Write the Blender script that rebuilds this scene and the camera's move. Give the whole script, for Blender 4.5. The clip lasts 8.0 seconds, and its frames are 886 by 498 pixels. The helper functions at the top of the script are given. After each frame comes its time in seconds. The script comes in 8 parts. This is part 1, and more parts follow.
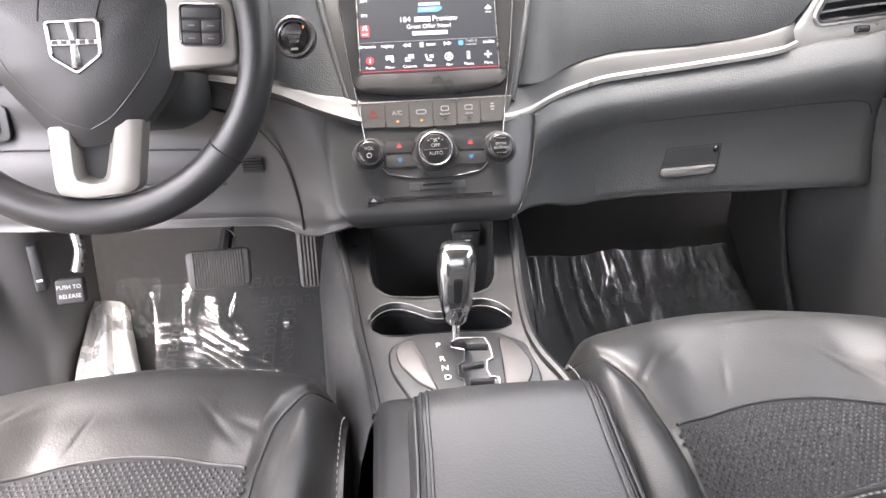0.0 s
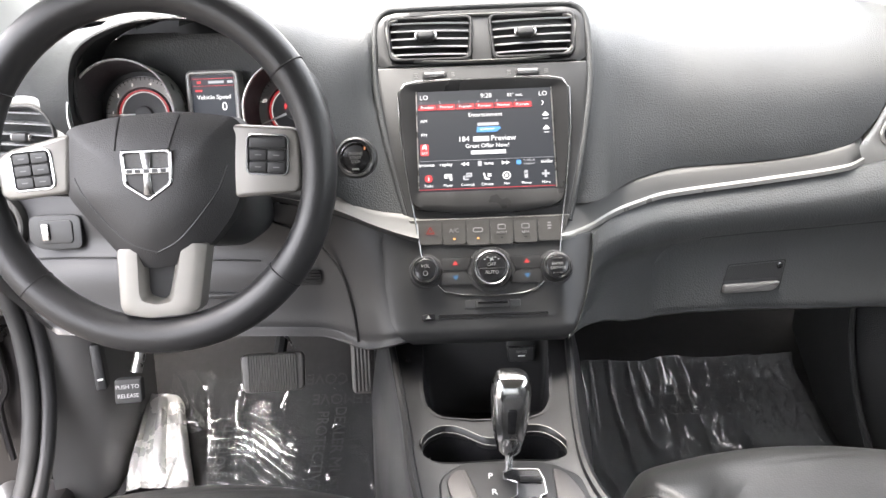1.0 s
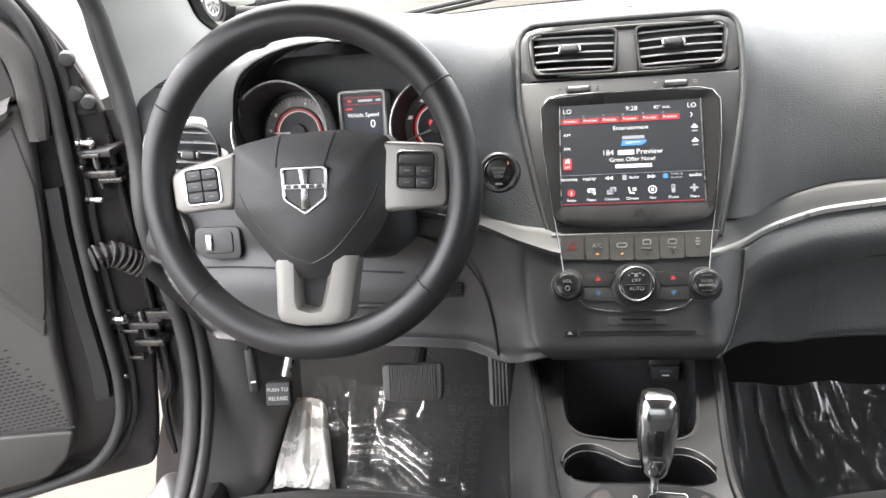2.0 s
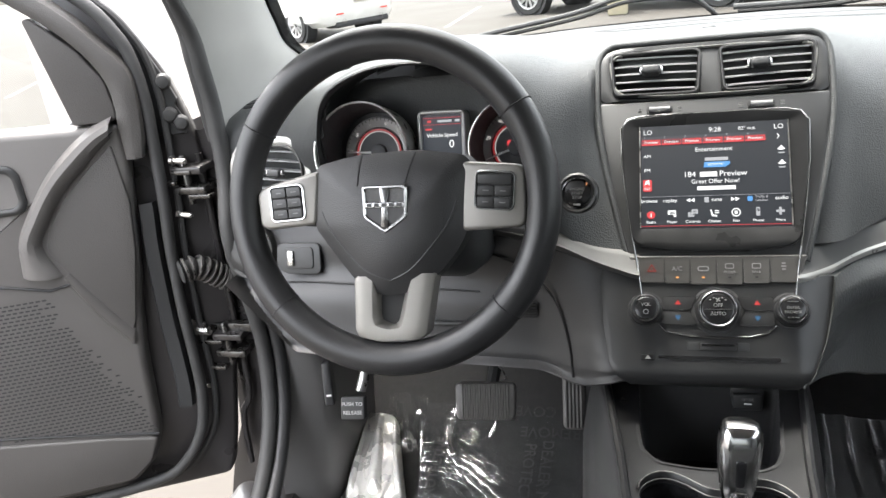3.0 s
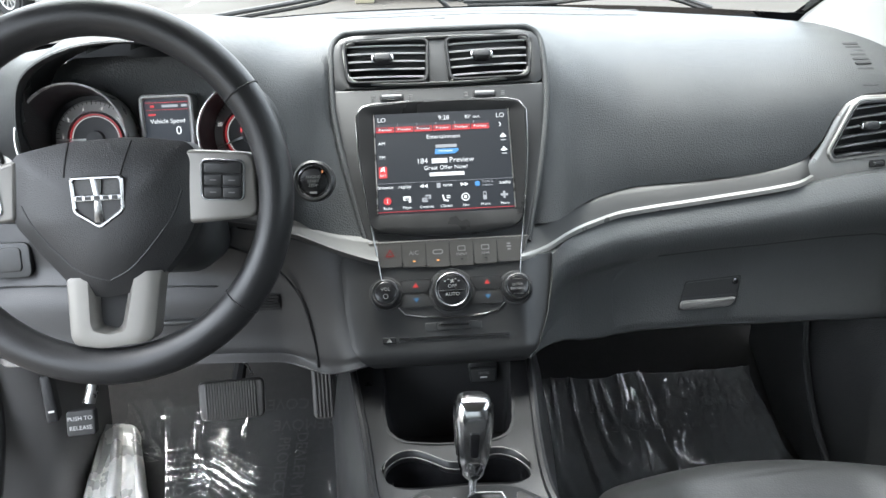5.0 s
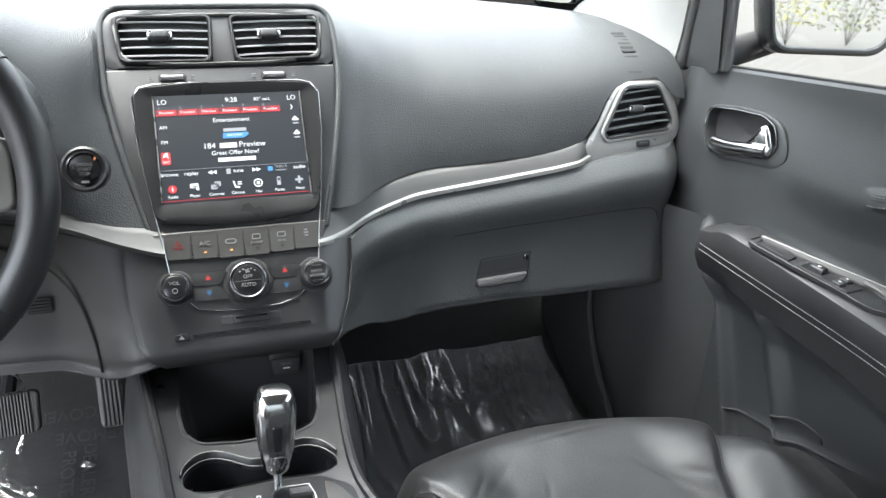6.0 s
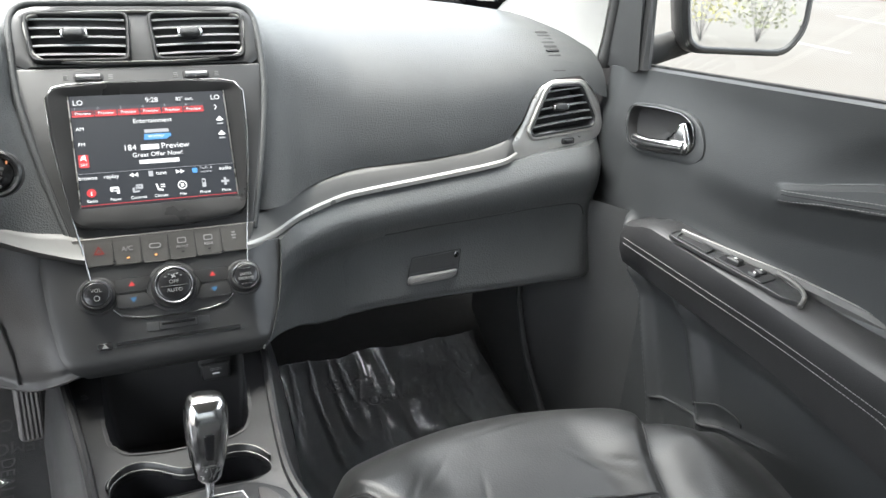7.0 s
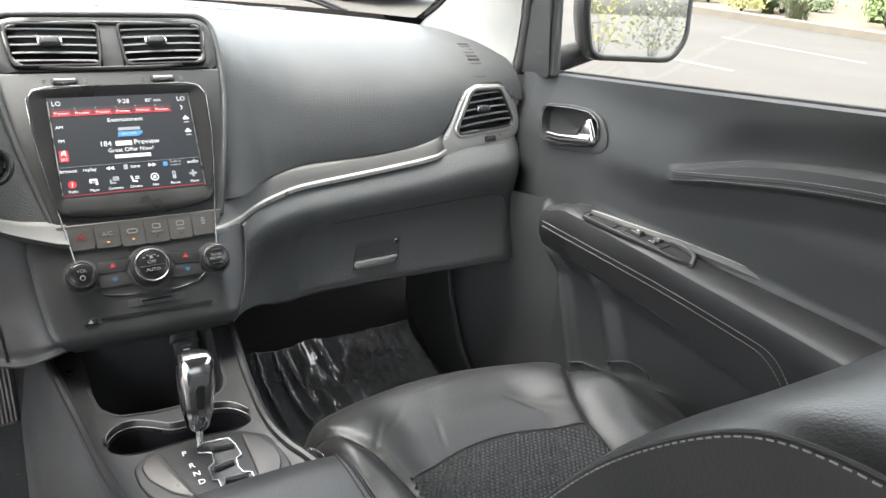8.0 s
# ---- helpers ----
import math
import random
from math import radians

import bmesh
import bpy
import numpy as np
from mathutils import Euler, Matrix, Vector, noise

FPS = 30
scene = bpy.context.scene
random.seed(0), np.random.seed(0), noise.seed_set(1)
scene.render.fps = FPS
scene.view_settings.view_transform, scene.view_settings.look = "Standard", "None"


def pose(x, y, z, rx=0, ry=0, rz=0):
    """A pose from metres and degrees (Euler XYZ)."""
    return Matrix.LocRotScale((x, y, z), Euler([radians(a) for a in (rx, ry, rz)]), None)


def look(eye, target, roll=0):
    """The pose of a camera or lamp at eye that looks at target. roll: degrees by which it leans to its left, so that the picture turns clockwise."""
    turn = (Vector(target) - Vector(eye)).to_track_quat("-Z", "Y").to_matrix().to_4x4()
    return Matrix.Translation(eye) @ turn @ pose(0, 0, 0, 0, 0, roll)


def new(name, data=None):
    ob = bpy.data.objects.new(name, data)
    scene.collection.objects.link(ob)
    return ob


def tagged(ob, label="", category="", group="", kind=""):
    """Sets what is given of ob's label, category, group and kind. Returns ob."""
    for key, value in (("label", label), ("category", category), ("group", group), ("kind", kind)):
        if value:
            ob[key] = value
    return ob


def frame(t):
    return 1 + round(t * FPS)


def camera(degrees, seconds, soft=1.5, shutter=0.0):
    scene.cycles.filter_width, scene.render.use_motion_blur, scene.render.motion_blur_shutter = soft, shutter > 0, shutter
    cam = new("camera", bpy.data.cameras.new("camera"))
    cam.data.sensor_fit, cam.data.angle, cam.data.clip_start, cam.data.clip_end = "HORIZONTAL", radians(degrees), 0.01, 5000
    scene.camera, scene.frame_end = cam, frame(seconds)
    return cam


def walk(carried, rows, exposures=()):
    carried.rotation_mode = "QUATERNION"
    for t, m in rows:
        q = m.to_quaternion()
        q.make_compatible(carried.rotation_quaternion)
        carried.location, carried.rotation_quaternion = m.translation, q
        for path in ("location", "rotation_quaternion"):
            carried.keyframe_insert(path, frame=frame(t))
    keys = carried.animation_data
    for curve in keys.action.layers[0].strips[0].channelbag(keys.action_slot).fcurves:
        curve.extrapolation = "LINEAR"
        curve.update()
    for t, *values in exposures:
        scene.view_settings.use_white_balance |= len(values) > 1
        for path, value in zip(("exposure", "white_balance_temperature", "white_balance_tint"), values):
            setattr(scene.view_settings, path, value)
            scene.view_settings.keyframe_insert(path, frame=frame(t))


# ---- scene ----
cam = camera(60.7, 8.0)
PATH = [
    (0, (-0.045, 0.086, 1.272), (0.056, 1.804, 0.253), -1.8),
    (0.5, (-0.041, 0.108, 1.298), (0.048, 1.882, 0.38), -0.4),
    (1, (-0.045, 0.117, 1.322), (-0.074, 1.926, 0.471), -2.5),
    (1.5, (-0.056, 0.12, 1.331), (-0.274, 1.927, 0.503), -4.7),
    (2, (-0.061, 0.113, 1.327), (-0.425, 1.91, 0.528), -6.1),
    (2.2, (-0.065, 0.111, 1.328), (-0.49, 1.902, 0.546), -6.7),
    (3.3, (-0.065, 0.107, 1.33), (-0.62, 1.885, 0.603), -7.1),
    (3.5, (-0.062, 0.107, 1.33), (-0.61, 1.887, 0.603), -7.0),
    (4, (-0.058, 0.111, 1.327), (-0.412, 1.93, 0.577), -5.1),
    (4.5, (-0.05, 0.117, 1.327), (-0.223, 1.95, 0.546), -3.7),
    (5, (-0.042, 0.122, 1.325), (0.031, 1.948, 0.514), -2.1),
    (5.2, (-0.035, 0.129, 1.318), (0.231, 1.934, 0.498), -0.5),
    (6.3, (-0.029, 0.132, 1.322), (0.585, 1.831, 0.465), 2.5),
    (6.5, (-0.022, 0.134, 1.323), (0.638, 1.815, 0.464), 2.9),
    (7, (-0.034, 0.131, 1.327), (0.711, 1.78, 0.474), 3.5),
    (7.5, (-0.052, 0.097, 1.332), (0.797, 1.703, 0.495), 4.4),
    (8, (-0.136, 0.017, 1.327), (0.822, 1.587, 0.54), 4.3),
]
EXPOSURES = [(0.0, 4.95, 6850, 18), (1.0, 4.47, 6800, 14), (2.0, 4.13, 6780, 12), (3.5, 3.80, 6600, 9), (4.5, 3.88, 6350, 8), (5.2, 3.92, 6250, 7), (6.5, 4.20, 6420, 8), (8.0, 4.06, 6680, 9)]
walk(cam, [(t, look(eye, target, roll)) for t, eye, target, roll in PATH], EXPOSURES)

# ---- light ----
world = bpy.data.worlds.new("sky")
scene.world = world
world.use_nodes = True
wn = world.node_tree.nodes
sky = wn.new("ShaderNodeTexSky")
sky.sky_type = "NISHITA"
sky.sun_disc = False
SUN_EL, SUN_AZ = radians(72), radians(-50)
sky.sun_elevation, sky.sun_rotation = SUN_EL, SUN_AZ
sky.air_density, sky.dust_density, sky.ozone_density = 1.0, 5.0, 0.6
wn["Background"].inputs[1].default_value = 0.15
cloud = wn.new("ShaderNodeHueSaturation")
cloud.inputs["Saturation"].default_value = 0.30
world.node_tree.links.new(sky.outputs[0], cloud.inputs["Color"])
world.node_tree.links.new(cloud.outputs[0], wn["Background"].inputs[0])
sun = new("sun", bpy.data.lights.new("sun", "SUN"))
sun.data.energy, sun.data.angle, sun.data.color = 0.3, radians(40), (1.0, 0.97, 0.93)
sun.matrix_world = look((0, 0, 0), (-math.sin(SUN_AZ) * math.cos(SUN_EL), -math.cos(SUN_AZ) * math.cos(SUN_EL), -math.sin(SUN_EL)))


# ---- materials ----
def material(name, color, rough=0.5, metal=0.0, vary=0.15, scale=30.0, bump=0.0, bump_scale=400.0, rough_vary=0.1, spec=0.5, voronoi=False, coat=0.0):
    """A surface with uneven colour and gloss at a wide scale, and a fine relief."""
    m = bpy.data.materials.new(name)
    m.use_nodes = True
    n, l = m.node_tree.nodes, m.node_tree.links
    b = n["Principled BSDF"]
    b.inputs["Metallic"].default_value = metal
    b.inputs["Specular IOR Level"].default_value = spec
    b.inputs["Coat Weight"].default_value = coat
    b.inputs["Coat Roughness"].default_value = 0.15
    co = n.new("ShaderNodeTexCoord")
    wide = n.new("ShaderNodeTexNoise")
    wide.inputs["Scale"].default_value, wide.inputs["Detail"].default_value = scale, 6
    l.new(co.outputs["Object"], wide.inputs["Vector"])
    ramp = n.new("ShaderNodeMapRange")
    ramp.inputs[1].default_value, ramp.inputs[2].default_value = 0.25, 0.75
    ramp.inputs[3].default_value, ramp.inputs[4].default_value = 1 - vary, 1 + vary
    l.new(wide.outputs[0], ramp.inputs[0])
    mix = n.new("ShaderNodeVectorMath")
    mix.operation = "SCALE"
    mix.inputs[0].default_value = color
    l.new(ramp.outputs[0], mix.inputs["Scale"])
    l.new(mix.outputs[0], b.inputs["Base Color"])
    rr = n.new("ShaderNodeMapRange")
    rr.inputs[1].default_value, rr.inputs[2].default_value = 0.25, 0.75
    rr.inputs[3].default_value, rr.inputs[4].default_value = max(0.02, rough - rough_vary), min(1, rough + rough_vary)
    l.new(wide.outputs[0], rr.inputs[0])
    l.new(rr.outputs[0], b.inputs["Roughness"])
    if bump:
        fine = n.new("ShaderNodeTexVoronoi" if voronoi else "ShaderNodeTexNoise")
        fine.inputs["Scale"].default_value = bump_scale
        l.new(co.outputs["Object"], fine.inputs["Vector"])
        bp = n.new("ShaderNodeBump")
        bp.inputs["Strength"].default_value, bp.inputs["Distance"].default_value = bump, 0.001
        l.new(fine.outputs[0], bp.inputs["Height"])
        l.new(bp.outputs[0], b.inputs["Normal"])
    return m


LAMP = 0.13


def glow(name, color, strength):
    m = bpy.data.materials.new(name)
    m.use_nodes = True
    b = m.node_tree.nodes["Principled BSDF"]
    b.inputs["Base Color"].default_value = (*[c * 0.06 for c in color], 1)
    b.inputs["Emission Color"].default_value = (*color, 1)
    b.inputs["Emission Strength"].default_value = strength * LAMP
    b.inputs["Roughness"].default_value = 0.4
    return m


def glass(name, tint=(0.64, 0.66, 0.65)):
    m = bpy.data.materials.new(name)
    m.use_nodes = True
    n, l = m.node_tree.nodes, m.node_tree.links
    tr, gl, mx = n.new("ShaderNodeBsdfTransparent"), n.new("ShaderNodeBsdfGlossy"), n.new("ShaderNodeMixShader")
    tr.inputs[0].default_value = (*tint, 1)
    gl.inputs["Roughness"].default_value = 0.02
    mx.inputs[0].default_value = 0.03
    l.new(tr.outputs[0], mx.inputs[1])
    l.new(gl.outputs[0], mx.inputs[2])
    l.new(mx.outputs[0], n["Material Output"].inputs[0])
    return m


M_PAD = material("grained_dash", (0.042, 0.044, 0.045), 0.43, vary=0.14, scale=9, bump=0.55, bump_scale=560, voronoi=True, rough_vary=0.06, spec=0.26)
M_PANEL = material("grained_panel", (0.057, 0.059, 0.060), 0.39, vary=0.12, scale=9, bump=0.4, bump_scale=420, voronoi=True, rough_vary=0.06, spec=0.5)
M_COVER = material("grained_cover", (0.030, 0.030, 0.031), 0.44, vary=0.12, scale=9, bump=0.30, bump_scale=800, voronoi=True, rough_vary=0.06)
M_CONSOLE = material("console_plastic", (0.013, 0.013, 0.0135), 0.34, vary=0.15, scale=10, bump=0.12, bump_scale=900, spec=0.35)
# Driver's door colours are raised above the lining to make up scant light.
M_DOOR = material("door_plastic_lifted", (0.100, 0.094, 0.090), 0.5, vary=0.1, scale=7, bump=0.3, bump_scale=700, spec=0.4)
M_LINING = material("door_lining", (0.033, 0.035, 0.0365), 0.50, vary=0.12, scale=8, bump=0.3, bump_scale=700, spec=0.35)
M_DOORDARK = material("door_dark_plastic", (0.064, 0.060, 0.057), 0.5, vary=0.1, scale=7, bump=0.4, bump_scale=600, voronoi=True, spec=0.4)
M_HARD = material("hard_plastic", (0.026, 0.027, 0.028), 0.40, vary=0.12, scale=8, bump=0.25, bump_scale=900)
M_LOWER = material("lower_plastic", (0.028, 0.028, 0.029), 0.42, vary=0.12, scale=7, bump=0.3, bump_scale=800)
M_STACK = material("stack_plastic", (0.022, 0.0223, 0.0228), 0.38, vary=0.1, scale=12, bump=0.1, bump_scale=1200)
M_BLACK = material("gloss_black", (0.012, 0.012, 0.013), 0.22, vary=0.2, scale=15)
M_MATTE = material("matte_black", (0.020, 0.020, 0.021), 0.75, vary=0.2, scale=20)
M_SPOKE = material("satin_grey", (0.23, 0.22, 0.205), 0.40, metal=0.45, vary=0.06, scale=30, rough_vary=0.05)
M_DEEP = material("deep_black", (0.026, 0.026, 0.027), 0.8, vary=0.2, scale=20, spec=0.2)
M_SILVER = material("satin_silver", (0.075, 0.074, 0.072), 0.58, metal=0.15, vary=0.05, scale=30, rough_vary=0.05)
M_TRIMGREY = material("trim_grey", (0.13, 0.127, 0.12), 0.42, metal=0.4, vary=0.05, scale=30)
M_BRIGHT = material("bright_silver", (0.34, 0.335, 0.32), 0.30, metal=0.5, vary=0.03, scale=40, rough_vary=0.04)
M_BADGE = material("badge_chrome", (0.32, 0.32, 0.32), 0.2, metal=0.95, vary=0.1, scale=90)
M_DARKCHROME = material("dark_chrome", (0.15, 0.15, 0.153), 0.2, metal=0.9, vary=0.05, scale=40, rough_vary=0.03)
M_CHROME = material("chrome", (0.72, 0.72, 0.72), 0.16, metal=1.0, vary=0.03, scale=40, rough_vary=0.03)
M_LEATHER = material("black_leather", (0.023, 0.023, 0.0228), 0.40, vary=0.15, scale=8, bump=0.14, bump_scale=420, voronoi=True, rough_vary=0.07, spec=0.42)
M_RIM = material("rim_leather", (0.020, 0.020, 0.021), 0.40, vary=0.1, scale=20, bump=0.12, bump_scale=700, voronoi=True)
M_MESH = material("seat_mesh", (0.045, 0.045, 0.046), 0.6, vary=0.2, scale=60, bump=0.5, bump_scale=900)
M_THREAD = material("grey_thread", (0.20, 0.20, 0.195), 0.8, vary=0.15, scale=200)
M_CARPET = material("dark_carpet", (0.018, 0.018, 0.0185), 0.95, vary=0.35, scale=90, bump=1.0, bump_scale=700)
M_RUBBER = material("black_rubber", (0.035, 0.035, 0.035), 0.62, vary=0.2, scale=40, bump=0.3, bump_scale=500)
M_PILLAR = material("pillar_trim", (0.34, 0.337, 0.32), 0.75, vary=0.05, scale=20, bump=0.3, bump_scale=900)
# A paler grey than M_SIDE: carries the doorway light on the driver's kick panel.
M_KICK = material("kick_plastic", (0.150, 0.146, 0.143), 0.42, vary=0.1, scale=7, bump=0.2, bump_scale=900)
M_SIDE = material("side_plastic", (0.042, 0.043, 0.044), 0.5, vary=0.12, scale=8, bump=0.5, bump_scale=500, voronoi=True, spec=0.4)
M_PAINT = material("dark_paint", (0.026, 0.024, 0.0245), 0.32, vary=0.2, scale=10, coat=0.25)
M_STEEL = material("bright_steel", (0.55, 0.54, 0.52), 0.3, metal=1.0, vary=0.2, scale=80)
M_SLAT = material("vent_slat", (0.17, 0.172, 0.175), 0.34, vary=0.1, scale=30)
# A much darker, uneven steel for the hinge parts.
M_STEELDARK = material("dark_steel", (0.09, 0.087, 0.084), 0.28, metal=0.8, vary=0.4, scale=60)
M_PRINT = material("grey_print", (0.17, 0.17, 0.168), 0.6, vary=0.05)
M_WHITE = material("white_print", (0.75, 0.75, 0.74), 0.6, vary=0.05)
M_GLASS = glass("window_glass")
M_LOT = material("concrete_lot", (0.036, 0.0318, 0.0268), 0.9, vary=0.12, scale=0.6, bump=0.1, bump_scale=20)
M_LINE = material("lane_paint", (0.12, 0.116, 0.11), 0.8, vary=0.1, scale=6)
M_CARWHITE = material("white_car_paint", (0.56, 0.55, 0.52), 0.25, vary=0.03, scale=3, coat=0.5)
M_TYRE = material("tyre", (0.02, 0.02, 0.02), 0.8, vary=0.2, scale=30)
M_ALLOY = material("alloy", (0.45, 0.45, 0.45), 0.35, metal=0.8, vary=0.1)


# ---- building blocks ----
def mesh_of(name, bm, mat, smooth=True):
    bmesh.ops.recalc_face_normals(bm, faces=bm.faces)
    me = bpy.data.meshes.new(name)
    bm.to_mesh(me)
    bm.free()
    if mat:
        me.materials.append(mat)
    for p in me.polygons:
        p.use_smooth = smooth
    if smooth:
        me.set_sharp_from_angle(angle=radians(38))
    return me


def part(name, bm, mat, parent=None, label="", smooth=True):
    ob = new(name, mesh_of(name, bm, mat, smooth))
    if parent:
        ob.parent = parent
    return tagged(ob, label)


def thing(name, label, category, at=(0, 0, 0), group="", kind=""):
    ob = new(name)
    ob.location = at
    ob.empty_display_size = 0.05
    return tagged(ob, label, category, group, kind)


def solid(name, bm, mat, label, category, group="", kind="", smooth=True):
    return tagged(part(name, bm, mat, None, label, smooth), label, category, group, kind)


def grid(rows, close_u=False, close_v=False, cap=False):
    """A sheet over rows of points."""
    bm = bmesh.new()
    vs = [[bm.verts.new(p) for p in r] for r in rows]
    nr, nc = len(vs), len(vs[0])
    for i in range(nr if close_v else nr - 1):
        for j in range(nc if close_u else nc - 1):
            q = [vs[i][j], vs[i][(j + 1) % nc], vs[(i + 1) % nr][(j + 1) % nc], vs[(i + 1) % nr][j]]
            if len(set(q)) == 4:
                bm.faces.new(q)
    if cap:
        bm.faces.new(vs[0])
        bm.faces.new(vs[-1])
    return bm


def thicken(bm, d):
    """Gives a sheet the thickness d, on the far side of its normals."""
    bmesh.ops.recalc_face_normals(bm, faces=bm.faces)
    bmesh.ops.solidify(bm, geom=list(bm.faces), thickness=d)
    return bm


def spline(points, n):
    """n + 1 points along a smooth line through the points."""
    P = [Vector(p) for p in points]
    P = [2 * P[0] - P[1]] + P + [2 * P[-1] - P[-2]]
    out = []
    segs = len(P) - 3
    for k in range(n + 1):
        s = min(k / n * segs, segs - 1e-9)
        i, t = int(s), s - int(s)
        a, b, c, d = P[i:i + 4]
        out.append(0.5 * ((2 * b) + (c - a) * t + (2 * a - 5 * b + 4 * c - d) * t * t + (3 * b - a - 3 * c + d) * t ** 3))
    return out


def tube(points, radius, sides=10, closed=False, flat=1.0, up=(0, 0, 1)):
    """A round bar along a line; radius: one number, or one for each point; flat: its height by its width."""
    P = [Vector(p) for p in points]
    n = len(P)
    rad = radius if isinstance(radius, (list, tuple)) else [radius] * n
    rows = []
    for i in range(n):
        a, b = (P[i - 1], P[(i + 1) % n]) if closed else (P[max(0, i - 1)], P[min(n - 1, i + 1)])
        t = (b - a).normalized()
        s = t.cross(Vector(up))
        s = s.normalized() if s.length > 1e-6 else t.orthogonal().normalized()
        w = s.cross(t)
        rows.append([P[i] + rad[i] * (math.cos(q) * s + math.sin(q) * flat * w) for q in [2 * math.pi * k / sides for k in range(sides)]])
    return grid(rows, close_u=True, close_v=closed, cap=not closed)


def lathe(profile, sides=32, axis=None, cap=True):
    """A turned body: profile of (radius, height) round z, or round the axis of the matrix."""
    m = axis or Matrix()
    rows = [[m @ Vector((r * math.cos(2 * math.pi * k / sides), r * math.sin(2 * math.pi * k / sides), h)) for k in range(sides)] for r, h in profile]
    return grid(rows, close_u=True, cap=cap)


def outline(w, h, r, n=6, cx=0.0, cy=0.0):
    """Points of a rounded rectangle."""
    pts = []
    for sx, sy, a in ((1, 1, 0), (-1, 1, 90), (-1, -1, 180), (1, -1, 270)):
        for k in range(n + 1):
            q = radians(a + 90 * k / n)
            pts.append((cx + sx * (w / 2 - r) + r * math.cos(q), cy + sy * (h / 2 - r) + r * math.sin(q)))
    return pts


def rounded_poly(corners, r, n=5):
    """Points of a polygon with its corners rounded."""
    out, m = [], len(corners)
    for i in range(m):
        a, b, c = Vector(corners[i - 1]), Vector(corners[i]), Vector(corners[(i + 1) % m])
        ri = min(r, (a - b).length * 0.45, (c - b).length * 0.45)
        p, q = b + (a - b).normalized() * ri, b + (c - b).normalized() * ri
        for k in range(n + 1):
            t = k / n
            out.append(tuple((1 - t) ** 2 * p + 2 * t * (1 - t) * b + t * t * q))
    return out


def plate(pts, depth, m=None, bevel=0.0, back=0.0):
    """A slab with a flat outline: its front at height depth, its foot at -back, its front edge softened by bevel."""
    m = m or Matrix()
    cx, cy = sum(p[0] for p in pts) / len(pts), sum(p[1] for p in pts) / len(pts)
    size = max(max(abs(p[0] - cx) for p in pts), 1e-6)
    rows = [[(p[0], p[1], -back) for p in pts]]
    if bevel:
        rows.append([(p[0], p[1], depth - bevel) for p in pts])
        for k in (0.35, 0.7, 1.0):
            s = 1 - math.cos(k * math.pi / 2)
            c = []
            for i, p in enumerate(pts):
                a, b = Vector(pts[i - 1]), Vector(pts[(i + 1) % len(pts)])
                t = (b - a).normalized()
                c.append((p[0] - t.y * bevel * s, p[1] + t.x * bevel * s, depth - bevel + bevel * math.sin(k * math.pi / 2)))
            rows.append(c)
    else:
        rows.append([(p[0], p[1], depth) for p in pts])
    return grid([[m @ Vector(p) for p in r] for r in rows], close_u=True, cap=True)


def ring(outer, inner, depth, m=None, back=0.0, bevel=0.001):
    """A frame between two outlines of the same count."""
    m = m or Matrix()
    def mid(k):
        return [(o[0] * (1 - k) + i[0] * k, o[1] * (1 - k) + i[1] * k) for o, i in zip(outer, inner)]
    rows = [[(*p, -back) for p in outer], [(*p, depth - bevel) for p in outer], [(*p, depth) for p in mid(0.3)], [(*p, depth) for p in mid(0.7)], [(*p, depth - bevel) for p in inner], [(*p, -back) for p in inner]]
    return grid([[m @ Vector(p) for p in r] for r in rows], close_u=True)


def block(x0, x1, y0, y1, z0, z1, bevel=0.004, m=None):
    bm = bmesh.new()
    bmesh.ops.create_cube(bm, size=1.0, matrix=Matrix.LocRotScale(((x0 + x1) / 2, (y0 + y1) / 2, (z0 + z1) / 2), None, (x1 - x0, y1 - y0, z1 - z0)))
    if bevel:
        bmesh.ops.bevel(bm, geom=list(bm.edges), offset=bevel, segments=2, affect="EDGES", profile=0.5)
    if m:
        bmesh.ops.transform(bm, matrix=m, verts=bm.verts)
    return bm


def join(*bms):
    out = bmesh.new()
    for b in bms:
        me = bpy.data.meshes.new("join")
        b.to_mesh(me)
        b.free()
        out.from_mesh(me)
        bpy.data.meshes.remove(me)
    return out


def basis(o, x, y):
    """The matrix of a flat place at o with its own x and y."""
    x, y = Vector(x).normalized(), Vector(y).normalized()
    z = x.cross(y).normalized()
    y = z.cross(x)
    return Matrix(((x.x, y.x, z.x, o[0]), (x.y, y.y, z.y, o[1]), (x.z, y.z, z.z, o[2]), (0, 0, 0, 1)))


STACK = basis((0, 0.95, 0.90), (1, 0, 0), (0, 0.5703, 0.8214))


def lettering(s, size, m, mat, parent, label="", align="CENTER", deep=0.0003):
    """Words in the built-in font, standing on the flat place m."""
    cu = bpy.data.curves.new("words", "FONT")
    cu.body, cu.size, cu.align_x, cu.align_y, cu.extrude = s, size, align, "CENTER", deep
    cu.resolution_u = 3
    tmp = new("words", cu)
    me = bpy.data.meshes.new_from_object(tmp.evaluated_get(bpy.context.evaluated_depsgraph_get()))
    bpy.data.objects.remove(tmp)
    me.transform(m)
    me.materials.clear()
    me.materials.append(mat)
    ob = new("lettering", me)
    ob.parent = parent
    return tagged(ob, label)


def flat(m, u, v, w, h, mat, parent, name="icon", lift=0.0005, r=0.0, label=""):
    """A thin raised mark, w by h, at (u, v) of the flat place m."""
    pts = outline(w, h, r, 3, u, v) if r else [(u + w / 2, v + h / 2), (u - w / 2, v + h / 2), (u - w / 2, v - h / 2), (u + w / 2, v - h / 2)]
    return part(name, plate(pts, lift, m), mat, parent, label, smooth=False)


